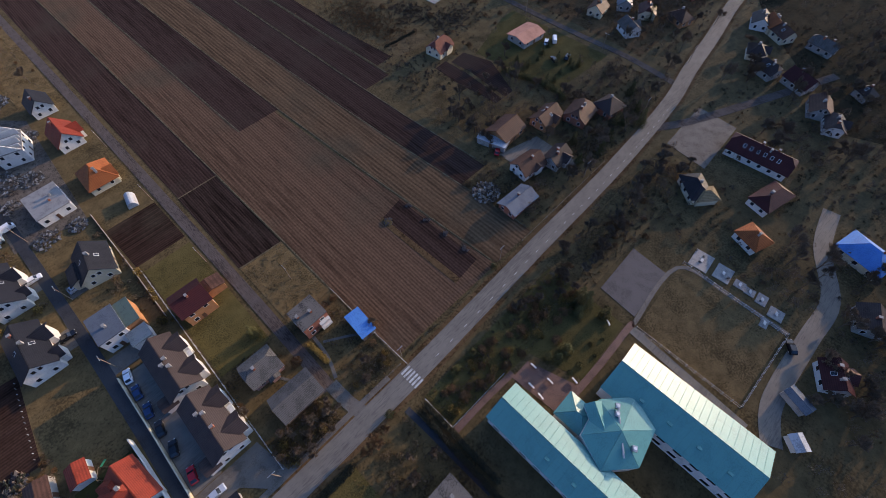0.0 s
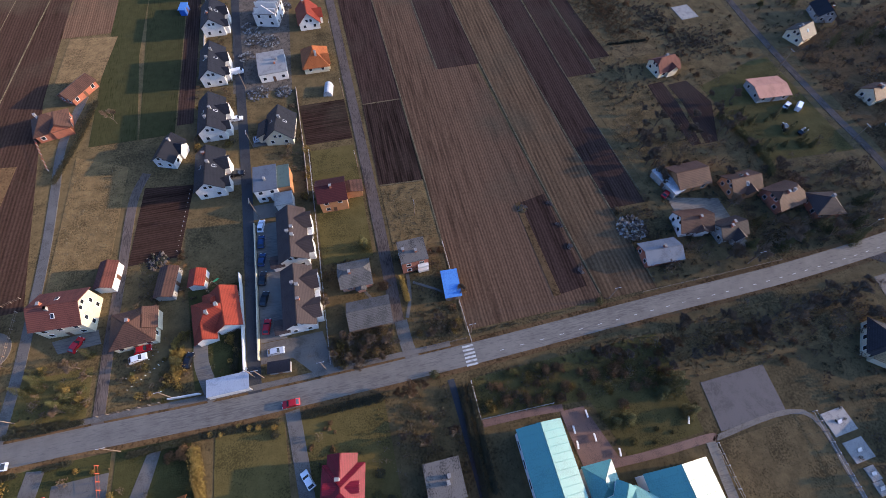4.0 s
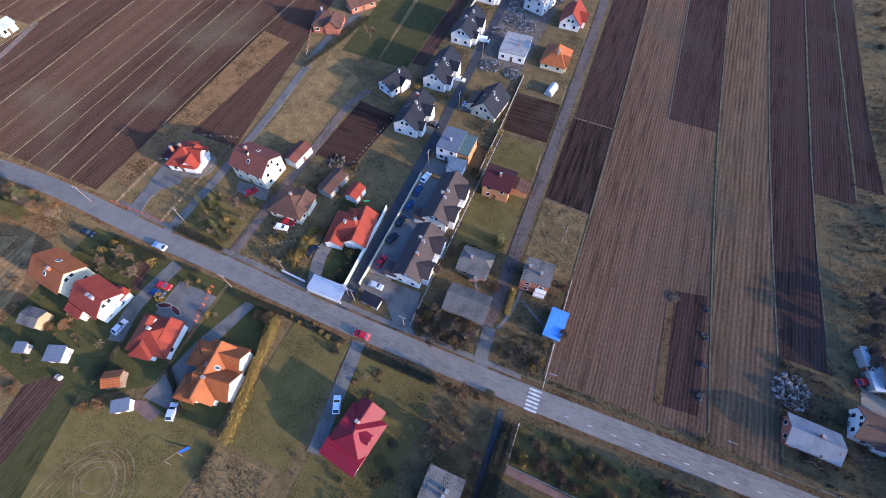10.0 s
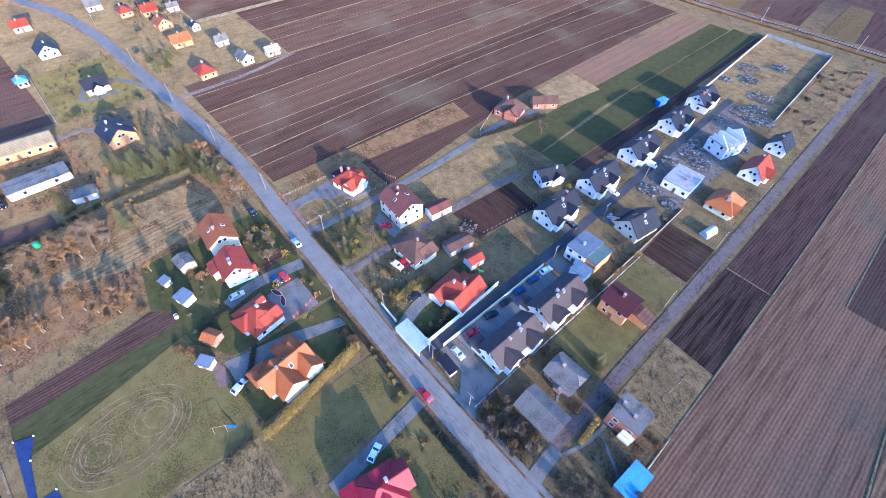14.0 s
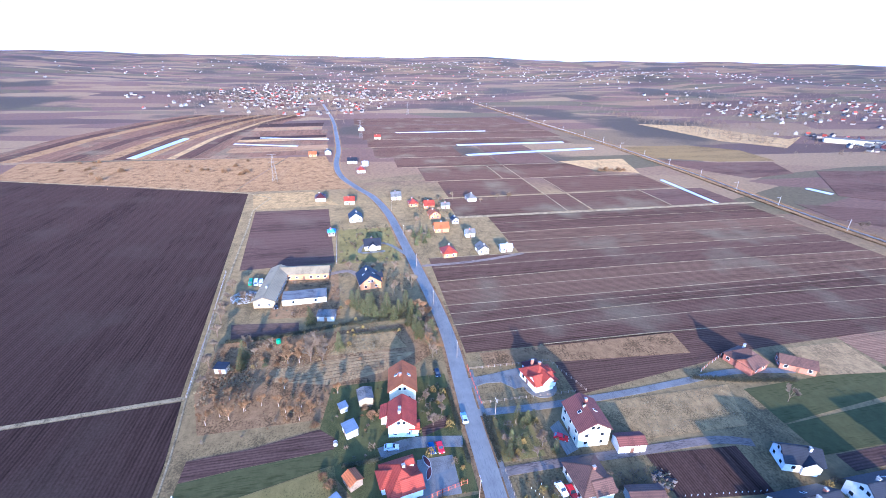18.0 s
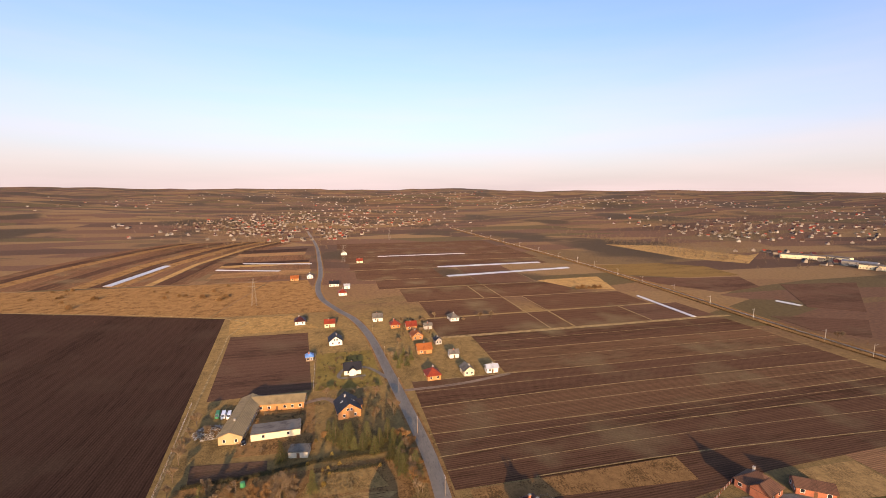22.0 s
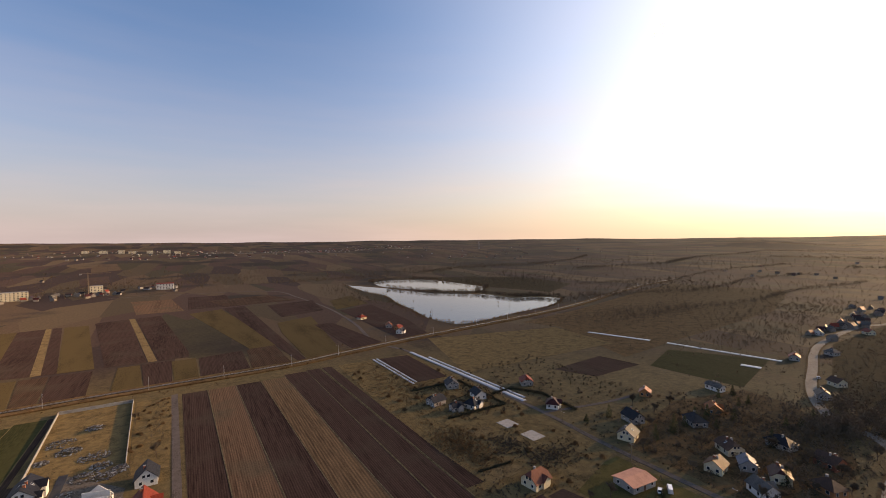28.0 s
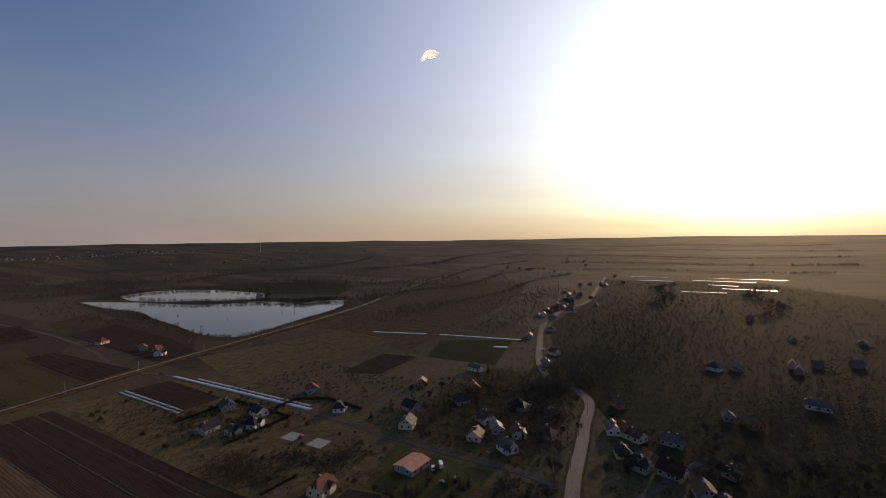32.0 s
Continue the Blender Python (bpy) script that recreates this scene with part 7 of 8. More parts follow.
for a in ((-488, 126, -508, 297, 9), (-551, 129, -557, 279, 9), (-351, 282, -279, 279, 4), (-305, 396, -286, 401, 6), (-511, -235, -636, -220, 9), (-588, -149, -565, -71, 6), (-633, -126, -612, -35, 6), (162.5, 322, 169.5, 186, 3.2), (168, 300, 173, 190, 2.0),
          (127, 318, 128, 248, 1.6), (130, 318, 131, 250, 1.6), (349, 294, 367, 238, 4), (371, 224, 387, 143, 4), (1044, 127, 1044, 57, 10), (856, 32, 863, -35, 9), (994, -9, 983, -57, 10), (1128, 153, 1140, 72, 10), (1196, 501, 1229, 375, 10), (1001, 886, 1026, 762, 10), (1080, 20, 1070, -90, 9), (930, -30, 925, -110, 9), (1150, 0, 1140, -150, 9), (352, 155, 355, 143, 5), (-660, 60, -664, 200, 6)):
    plastic_strip(*a)
t = thing("greenhouse", "small film-covered garden greenhouse", "greenhouse", -11, 134, 0, 80)
bm = bmesh.new()
rows = [[bm.verts.new((px, 1.6 * math.cos(math.pi * i / 8), 2.1 * math.sin(math.pi * i / 8))) for i in range(9)] for px in (-2.8, 2.8)]
for i in range(8):
    bm.faces.new((rows[0][i], rows[1][i], rows[1][i + 1], rows[0][i + 1]))
bm.faces.new(rows[0]), bm.faces.new(rows[1][::-1])
part("film", bm, "plastic", t)
for i in range(5):
    part("hoop", rod(bmesh.new(), (-2.8 + 1.4 * i, -1.62, 0), (-2.8 + 1.4 * i, -1.2, 1.45), 0.04, n=4), "metal", t)
for x, y, w, d in ((97, -8.5, 6.5, 5.4), (97.4, -15, 5.4, 4.6), (97.2, -20, 2.6, 3), (97, -23, 2.4, 2.8), (97, -26.4, 3.6, 2.8), (95.4, -31, 3.6, 3.8), (90.6, -29.8, 3, 2), (141, 167, 8, 8.5), (142.6, 150, 8, 9)):
    t = thing("concrete_slab", "pale flat concrete slab on grass", "slab", x, y, 0, 4)
    part("slab", boxm(-w / 2, w / 2, -d / 2, d / 2, 0, 0.22), "concrete", t)
    if x < 98:
        part("ramp", solid(bmesh.new(), [(-0.6, -0.4, 0.22), (0.6, -0.4, 0.22), (0.6, 0.4, 0.6), (-0.6, 0.4, 0.6)], 0.08), "metal", t)
for x, y, rz in ((38, 7.1, 88), (37.9, 1.7, 86), (33.7, 4.4, 86), (33.3, 1.1, 80), (42.3, -2.6, 80), (61.4, 0.1, 60)):
    t = thing("bench", "white garden bench on the paved forecourt", "bench", x, y, 0.1, rz, "forecourt benches")
    part("seat", boxm(-0.9, 0.9, -0.22, 0.22, 0.42, 0.5), "frame_w", t), part("backrest", boxm(-0.9, 0.9, 0.2, 0.26, 0.5, 0.9), "frame_w", t)
    for s in (-0.7, 0.7):
        part("leg", boxm(s - 0.05, s + 0.05, -0.2, 0.2, 0, 0.42), "metal", t)
for x, y, rz, c in ((-56.2, -15.6, 62, "toy_blue"), (-50.6, 61.6, 60, "toy_green")):
    t = thing("garden_swing", "small plastic slide and swing frame on the lawn", "swing", x, y, 0, rz)
    for s in (-1.4, 1.4):
        for q in (-0.8, 0.8):
            part("leg", rod(bmesh.new(), (s, q, 0), (s, 0, 2.1), 0.05, n=5), "wood", t)
    part("beam", rod(bmesh.new(), (-1.5, 0, 2.1), (1.5, 0, 2.1), 0.06, n=5), "wood", t)
    part("slide", solid(bmesh.new(), [(1.5, -0.3, 1.3), (1.5, 0.3, 1.3), (3.3, 0.3, 0.15), (3.3, -0.3, 0.15)], 0.08), c, t)
for s in (-1, 1):
    t = thing("flower_bed", "leaf-shaped flower bed edged with pale stones", "flower bed", -81.2 + 1.9 * s, 12.6, 0.09, 20 - 40 * (s > 0))
    pts = [(1.9 * math.cos(a) , 0.62 * math.sin(a) * abs(math.sin(a)) ** 0.4) for a in [i * math.tau / 20 for i in range(20)]]
    part("edging", slab(bmesh.new(), [(1.18 * p, 1.3 * q) for p, q in pts], 0, 0.05), "concrete", t)
    part("soil", slab(bmesh.new(), pts, 0.0, 0.08), "r_maroon", t)
for x, y in ((-93.4, -12.2),):
    t = thing("bale", "pale wrapped bale beside the strip", "bale", x, y)
    part("wrap", rod(bmesh.new(), (-0.6, 0, 0.6), (0.6, 0, 0.6), 0.6, n=14), "plastic", t)
    part("net", rod(bmesh.new(), (-0.3, 0, 0.6), (0.3, 0, 0.6), 0.62, n=14), "wood", t)
shed("site_hut", "bright blue site container hut", -64.5, 195, 5, 2.4, 2.4, 80, "mono", "toy_blue", "r_blue", 4)
shed("transformer_hut", "small dark-roofed bin shelter by the gate", -33, 34.8, 5, 2.4, 2.2, -4, "mono", "grey_wall", "r_dark", 6)


def tufts(label, areas, seed, material, size=0.45):
    """Loose grass tussocks strewn over plots of rough ground."""
    rnd = random.Random(seed)
    t = thing("grass_tufts", label, "grass", 0, 0, kind="stuff")
    co, faces = [], []
    for x0, x1, y0, y1, n in areas:
        for _ in range(n):
            x, y, s = rnd.uniform(x0, x1), rnd.uniform(y0, y1), rnd.uniform(0.4, 1.2) * size
            if not free(x, y):
                continue
            for k in range(3):
                a = rnd.random() * math.tau
                dx, dy = math.cos(a) * s * 0.5, math.sin(a) * s * 0.5
                i = len(co)
                co += [(x - dx, y - dy, 0.05), (x + dx, y + dy, 0.05), (x + rnd.uniform(-1, 1) * s * 0.5, y + rnd.uniform(-1, 1) * s * 0.5, 0.05 + s * rnd.uniform(0.4, 1.0))]
                faces.append((i, i + 1, i + 2))
    me = bpy.data.meshes.new("blades")
    me.from_pydata(co, [], faces)
    part("blades", me, material, t)


tufts("tussocks of pale dry grass on fallow plots", [(-152, -123, -48, 4, 1500), (1, 14, 63, 85, 500), (-22, -9, 211, 308, 900), (-62, -28, 226, 308, 700), (94, 160, 120, 316, 2600), (-49, -35, -31, -11, 700), (40, 64, 10, 23, 500), (66, 128, 10, 23, 900), (15, 52, 31, 34, 250),
                                                     (54, 72, 31, 34, 200), (-20, -4, 31, 40, 350), (4, 14, 31, 42, 250), (-95, -80, 78, 118, 500), (82, 135, 62, 116, 1200), (-320, -280, 58, 64, 200), (13, 40, 12, 22, 400), (170, 320, 200, 340, 1500)], 1, "balk", 0.35)
tufts("dark tussocks of weeds and dead stalks", [(-152, -123, -48, 4, 1200), (94, 160, 120, 316, 2000), (-49, -35, -31, -11, 400), (40, 64, 10, 23, 600), (66, 128, 10, 23, 1000), (-20, -4, 31, 40, 300), (4, 14, 31, 42, 250),
                                                 (82, 135, 62, 116, 1400), (150, 240, -80, 24, 1200), (170, 260, 50, 190, 1200), (72, 128, -66, -42, 500), (15, 30, 31.5, 33.5, 120), (-12, 8, 6, 20, 300),], 2, "drygrass", 0.4)


def sprinkle(name, label, areas, seed, material, lo, hi, blades=18):
    """Small garden plants: low ragged clumps strewn over plots."""
    rnd = random.Random(seed)
    t = thing(name, label, "shrubs", 0, 0, kind="stuff")
    co, faces = [], []
    for x0, x1, y0, y1, n in areas:
        for _ in range(n):
            x, y, h = (rnd.triangular(x0 - 4, x1 + 4), rnd.triangular(y0 - 4, y1 + 4), rnd.uniform(lo, hi)) if name in ("brambles", "dry_reeds") else (rnd.uniform(x0, x1), rnd.uniform(y0, y1), rnd.uniform(lo, hi))
            if not free(x, y):
                continue
            for _ in range(int(blades * 2.2)):
                g, q, f = rnd.random() * math.tau, rnd.random() ** 0.5 * 0.6 * h, rnd.uniform(0.05, 0.8)
                px, py, pz = x + math.cos(g) * q * (1.1 - f * 0.5), y + math.sin(g) * q * (1.1 - f * 0.5), h * f
                k, s = rnd.random() * math.tau, 0.05 + h * rnd.uniform(0.035, 0.085)
                i = len(co)
                co += [(px - math.cos(k) * s, py - math.sin(k) * s, pz), (px + math.cos(k) * s, py + math.sin(k) * s, pz), (px + rnd.uniform(-s, s), py + rnd.uniform(-s, s), pz + s * 2)]
                faces.append((i, i + 1, i + 2))
    me = bpy.data.meshes.new("foliage")
    me.from_pydata(co, [], faces)
    part("foliage", me, material, t)


GARDENS = [(-22, -6, 31.5, 40, 40), (-22, -6, 50, 62, 16), (0, 14, 34, 60, 26), (-73, -60, 35, 50, 14), (-70, -58, 60, 76, 20), (-96, -78, 34, 40, 12), (-58, -43, 34, 62, 16), (-31, -22, 45, 130, 50), (-58, -44, 100, 200, 60), (-112, -52, 10, 22, 16), (-116, -86, -10, 22, 26),
           (-32, -10, -16, 20, 16), (-4, 8, -8, 21, 40), (14, 34, 12, 21, 20), (66, 82, 34, 64, 70), (82, 134, 34, 66, 140), (84, 132, 64, 118, 40), (110, 164, 34, 62, 120), (96, 130, -60, 20, 110), (130, 164, -60, -16, 70), (150, 240, -70, 24, 240), (168, 260, 44, 150, 260), (120, 164, 180, 240, 120), (168, 240, 160, 260, 160),
           (-270, -205, -14, 18, 60), (-330, -285, 40, 64, 60), (-205, -165, -44, 20, 60), (-128, -100, -52, 20, 24)]
sprinkle("garden_shrubs", "small dark garden shrubs and perennials", GARDENS, 31, "hedge", 0.4, 1.5)
sprinkle("garden_shrubs", "leafless brown garden bushes", GARDENS, 32, "twig", 0.5, 2.2, 26)
sprinkle("garden_shrubs", "rusty dead perennials in the gardens", [(x0, x1, y0, y1, n // 3) for x0, x1, y0, y1, n in GARDENS], 33, "shrub", 0.3, 1.0)
sprinkle("garden_shrubs", "olive and bronze evergreen shrubs", [(-60, -56, 34, 50, 10), (-46, -43, 36, 50, 8), (-70, -60, 34, 46, 8), (-20, -6, 32, 38, 10), (2, 14, 34, 40, 6), (-112, -70, 10, 22, 24), (14, 60, 10, 22, 14), (-24, -21, 46, 110, 14), (-60, -46, 110, 200, 20)], 37, "thuja", 0.8, 2.4, 60)
sprinkle("dry_reeds", "stand of tall rusty dead weeds", [(99, 117, 137, 180, 800), (-131, -118, -54, -43, 200), (94, 160, 180, 316, 900)], 34, "shrub", 0.4, 1.1, 12)
sprinkle("dry_reeds", "stand of tall pale dead weeds", [(99, 117, 137, 180, 500), (-131, -118, -54, -43, 260), (-150, -137, -10, 6, 120), (94, 160, 180, 316, 600)], 35, "balk", 0.4, 1.0, 12)
sprinkle("brambles", "grey-brown tangle of leafless brambles", [(119, 134, 136, 160, 300), (122, 150, 122, 138, 300), (88, 108, 108, 132, 120), (-150, -140, -12, -30, 60), (66, 130, 9.5, 22.5, 130), (14, 64, 9, 22, 24)], 36, "twig", 0.3, 1.1, 26)
t = thing("water_tank", "green plastic water tank on the meadow", "tank", -146.8, -35.1)
part("barrel", rod(bmesh.new(), (0, 0, 0), (0, 0, 1.7), 0.9, 0.85, 12), "toy_green", t)
part("lid", rod(bmesh.new(), (0, 0, 1.7), (0, 0, 1.85), 0.85, 0.3, 12), "toy_green", t)


STAKE = finish(boxm(-0.035, 0.035, -0.035, 0.035, 0, 0.6), "stake")
STAKE.materials.append(M["frame_w"])
for x0, y0, x1, y1, n, lab in ((-60.6, 76, -57.8, 100, 14, "row of white stakes along the dug plot"), (-70, 38, -61, 44, 9, "white stakes among young garden trees"), (-70.6, 41, -62.6, 47, 8, "white stakes among young garden trees")):
    t = thing("garden_stakes", lab, "stakes", x0, y0)
    for i in range(n):
        put(part("stake", STAKE, "frame_w", t), (x1 - x0) * i / n, (y1 - y0) * i / n)


# ---- distance ----
def far_village(name, label, clusters, seed, size=1.0):
    """Many small houses, each with its own gabled roof, in loose clusters."""
    rnd = random.Random(seed)
    t = thing(name, label, "village", 0, 0, kind="stuff")
    # dun and grey stand in for white walls dulled by distance haze
    walls, roofs = {k: bmesh.new() for k in ("grey_wall", "dun_wall")}, {k: bmesh.new() for k in ("r_red", "r_brown", "r_dark", "r_grey", "r_taupe", "r_maroon")}
    for cx, cy, rx, ry, n in clusters:
        for _ in range(int(n * 0.9)):
            x, y = cx + rnd.gauss(0, 0.6) * rx, cy + rnd.gauss(0, 0.6) * ry
            z = land_height(x, y) - 0.5
            l, w, he, ri, a = rnd.uniform(5, 8) * size, rnd.uniform(4.2, 6) * size, rnd.uniform(2.4, 4.2) * size, rnd.uniform(2, 3.4), rnd.uniform(0, math.pi)
            c, s = math.cos(a), math.sin(a)

            def at(p, q, h):
                return (x + c * p - s * q, y + s * p + c * q, z + h)
            wb, rb = walls[rnd.choice(("grey_wall", "dun_wall", "dun_wall", "dun_wall", "dun_wall", "dun_wall"))], roofs[rnd.choice(list(roofs))]
            v = [wb.verts.new(at(p, q, h)) for h in (0, he) for p, q in ((-l / 2, -w / 2), (l / 2, -w / 2), (l / 2, w / 2), (-l / 2, w / 2))]
            g = [wb.verts.new(at(p, 0, he + ri)) for p in (-l / 2, l / 2)]
            for f in ((0, 1, 5, 4), (2, 3, 7, 6)):
                wb.faces.new([v[i] for i in f])
            wb.faces.new((v[1], v[2], v[6], g[1], v[5])), wb.faces.new((v[3], v[0], v[4], g[0], v[7]))
            for sg in (-1, 1):
                e = [rb.verts.new(q) for q in (at(-l / 2 - 0.5, sg * (w / 2 + 0.5), he - 0.3), at(l / 2 + 0.5, sg * (w / 2 + 0.5), he - 0.3), at(l / 2 + 0.5, 0, he + ri + 0.15), at(-l / 2 - 0.5, 0, he + ri + 0.15))]
                rb.faces.new(e)
    for k, b in walls.items():
        part("walls", b, k, t)
    for k, b in roofs.items():
        part("roofs", b, k, t)


def far_wood(name, label, clusters, seed, material="twig", hi=9.0, blades=12, fine=1.0):
    """Far trees: ragged crowns of many loose blades."""
    rnd = random.Random(seed)
    t = thing(name, label, "wood", 0, 0, kind="stuff")
    bm = bmesh.new()
    for cx, cy, rx, ry, n in clusters:
        for _ in range(n):
            x, y = cx + rnd.gauss(0, 0.5) * rx, cy + rnd.gauss(0, 0.5) * ry
            if not free(x, y):
                continue
            z, h = land_height(x, y), rnd.uniform(0.5, 1) * hi
            for _ in range(blades):
                a, q, f = rnd.random() * math.tau, rnd.random() ** 0.5, rnd.uniform(0.15, 1)
                p = Vector((x + math.cos(a) * q * h * 0.4 * (1.1 - f * 0.6), y + math.sin(a) * q * h * 0.4 * (1.1 - f * 0.6), z + h * f))
                u = Vector((rnd.uniform(-1, 1), rnd.uniform(-1, 1), rnd.uniform(-0.3, 0.3))) * h * 0.13 * fine
                w = Vector((rnd.uniform(-0.5, 0.5), rnd.uniform(-0.5, 0.5), 1)) * h * 0.2 * fine
                bm.faces.new([bm.verts.new(p - u), bm.verts.new(p + u), bm.verts.new(p + w)])
    part("crowns", bm, material, t)


far_village("far_village", "distant village of white houses among fields", [(-1150, -330, 120, 60, 14), (-1250, -230, 160, 80, 40), (-1320, -120, 200, 120, 60), (-1200, 10, 160, 90, 60), (-1290, 220, 160, 160, 60), (-1640, -60, 240, 200, 50),
                                                                                (-1000, -10, 130, 50, 26), (-930, -90, 60, 40, 10), (-1600, 200, 300, 200, 40), (-1250, -525, 60, 50, 8)], 3)
far_village("far_village", "distant scattered hillside houses", [(-2600, 160, 500, 400, 90), (-2900, 770, 600, 500, 110), (-2330, 950, 500, 400, 90), (-1950, 1100, 400, 300, 70), (-1970, 1450, 500, 400, 80), (-2200, -900, 500, 500, 50), (-3000, -500, 700, 500, 60)], 4, 1.0)
far_village("far_village", "distant suburb with white houses and sheds", [(-960, 900, 160, 120, 40), (-780, 880, 140, 90, 34), (-900, 1230, 200, 200, 50), (-480, 705, 110, 40, 26), (-420, 690, 90, 40, 18), (-1100, 1770, 400, 400, 70), (-730, 1280, 300, 250, 60), (-760, 1000, 160, 160, 36), (-1030, 2130, 400, 400, 60), (-1700, 2000, 500, 500, 70)], 5)
far_village("far_village", "hazy distant town of pale houses", [(-400, 2780, 600, 300, 60), (300, 2680, 500, 300, 50), (560, 2300, 500, 300, 60), (930, 2500, 500, 400, 60), (1300, 1750, 400, 300, 40), (-100, 2370, 400, 200, 40)], 6, 1.3)
far_village("far_village", "scattered roadside houses under bare trees", [(560, 165, 60, 16, 9), (630, 165, 60, 16, 10), (720, 160, 90, 30, 9), (880, 185, 120, 40, 9), (480, -60, 90, 50, 5), (420, -90, 60, 40, 4), (1230, 420, 200, 150, 16)], 7)
far_wood("far_wood", "bare woods and scrub in the distance", [(-1250, -100, 260, 220, 260), (-1600, 100, 500, 400, 300), (-860, 900, 260, 160, 300), (-760, 560, 200, 60, 160), (-640, 640, 200, 70, 160), (-560, 560, 90, 40, 80), (-900, 1200, 400, 300, 300), (-450, 720, 140, 60, 90), (-2300, 900, 900, 700, 500), (-2700, -400, 900, 700, 500), (-600, 1500, 600, 400, 300), (-1000, -20, 160, 60, 120), (-1180, 10, 200, 100, 200), (-1290, 220, 200, 180, 200), (-1250, -300, 200, 120, 160), (-900, -160, 200, 60, 90)], 8, "twig", 8, 20, 0.7)
LAKE_WOODS = [(100, 1250, 500, 200, 400), (600, 1150, 300, 120, 250), (700, 800, 180, 200, 250), (800, 500, 250, 120, 250), (1000, 1200, 500, 400, 400), (250, 700, 40, 200, 90), (560, 470, 90, 30, 60), (1300, 800, 500, 400, 300), (300, 1050, 200, 40, 120), (700, 1700, 900, 500, 400), (1800, 600, 700, 600, 300)]
far_wood("far_wood", "dark bare woods round the lake and beyond", [(*c[:4], c[4] * 3) for c in LAKE_WOODS], 9, "twig", 7, 9, 0.9)
def belt(name, label, line, width, n, seed, material, hi, blades, fine):
    """Scrub along a line."""
    rnd = random.Random(seed)
    pts = smooth(line, 5)
    spots = []
    for _ in range(2 * n):
        i, u = rnd.randrange(len(pts) - 1), rnd.random()
        spots.append((pts[i][0] * (1 - u) + pts[i + 1][0] * u + rnd.gauss(0, 0.5) * width, pts[i][1] * (1 - u) + pts[i + 1][1] * u + rnd.gauss(0, 0.5) * width, 1, 1, 1))
    far_wood(name, label, spots, seed, material, hi, blades, fine)


belt("lake_reeds", "reddish scrub along the lake shore", [(258, 400), (248, 452), (260, 526), (270, 600), (287, 680), (280, 770), (290, 900)], 4, 160, 10, "shrub", 4, 20, 0.8)
belt("lake_reeds", "reddish reeds along the lake shore", [(262, 399), (302, 401), (364, 418), (450, 442), (516, 489)], 4, 150, 20, "shrub", 3.5, 20, 0.8)
belt("causeway_trees", "bare trees on the causeway between the lakes", [(345, 800), (384, 690), (440, 620), (462, 545), (492, 532), (516, 492)], 6, 200, 21, "twig", 8, 30, 0.6)
belt("pond_trees", "bare trees round the pond", [(356, 925), (420, 958), (478, 930), (508, 880), (520, 705), (457, 644)], 8, 200, 22, "twig", 8, 30, 0.6)
SOUTH_WOODS = [(420, 40, 160, 80, 300), (560, 60, 200, 100, 260), (380, -120, 200, 120, 300), (700, -60, 300, 160, 220), (460, 190, 120, 40, 90), (900, 60, 300, 160, 140), (340, 60, 60, 40, 120), (650, 230, 200, 60, 200), (1000, 330, 300, 100, 90), (280, -60, 80, 80, 200), (250, 90, 60, 40, 120), (480, 330, 160, 50, 160)]
far_wood("far_wood", "bare trees south of the road", [(*c[:4], c[4] * 4) for c in SOUTH_WOODS], 11, "twig", 5.0, 11, 0.8)
far_wood("far_wood", "dense trees at the bend of the road", [(272, 72, 12, 9, 70), (284, 66, 14, 10, 70), (262, 76, 10, 12, 40), (300, 84, 10, 8, 40)], 71, "twig", 9.0, 40, 0.55)
far_wood("railway_scrub", "reddish scrub beside the railway", [(-300, 318, 200, 10, 90), (-60, 322, 120, 10, 70), (120, 345, 120, 10, 60), (-600, 340, 300, 12, 90), (330, 385, 160, 14, 80), (-820, 330, 200, 14, 60)], 12, "shrub", 2.6)
far_wood("heath_scrub", "rusty low scrub on rough grass", [(-455, -170, 50, 120, 420), (-530, -300, 80, 90, 200), (120, 140, 40, 60, 90), (240, 300, 100, 60, 90), (330, 260, 80, 60, 60)], 13, "shrub", 1.4, 14, 0.9)

far_wood("thicket", "dense leafless thicket with fine brown twigs", [(100, 17, 50, 7, 60), (112, 41, 46, 5, 50), (150, 42, 26, 5, 40), (102, 80, 24, 12, 50), (142, 60, 20, 9, 40), (112, -30, 16, 10, 40), (90, -58, 40, 9, 70), (172, -38, 40, 40, 150),
                                                                   (215, 62, 46, 30, 150), (200, 112, 46, 30, 80), (240, -40, 60, 46, 160), (280, 60, 40, 50, 120), (130, -60, 40, 14, 60)], 14, "twig", 4.5, 46, 0.5)
far_wood("thicket", "low leafless shrubs in the front gardens", [(-9, 34, 10, 3, 40), (8, 36, 6, 4, 24), (-5, 10, 8, 7, 30), (22, 15, 8, 5, 30), (-64, 70, 6, 8, 24), (-86, 41, 10, 5, 10), (-40, 230, 16, 60, 20), (-15, 260, 5, 40, 60), (75, 60, 3, 6, 20)], 15, "twig", 2.4, 40, 0.5)


def block(x, y, l, w, h, rz, tiles, label):
    t = thing("apartment_block", label, "apartment block", x, y, land_height(x, y), rz)
    body(t, l, w, h, 14, "flat" if tiles != "r_red" else "gable", "cream" if tiles != "r_red" else "white", tiles)
    for k in range(int(h // 3)):
        for i in range(int(l // 5)):
            for s in (-1, 1):
                window(t, -l / 2 + 2.5 + i * 5, s * (w / 2 + 0.02), 1.6 + 3 * k, 0 if s < 0 else 180, 1.8, 1.2)


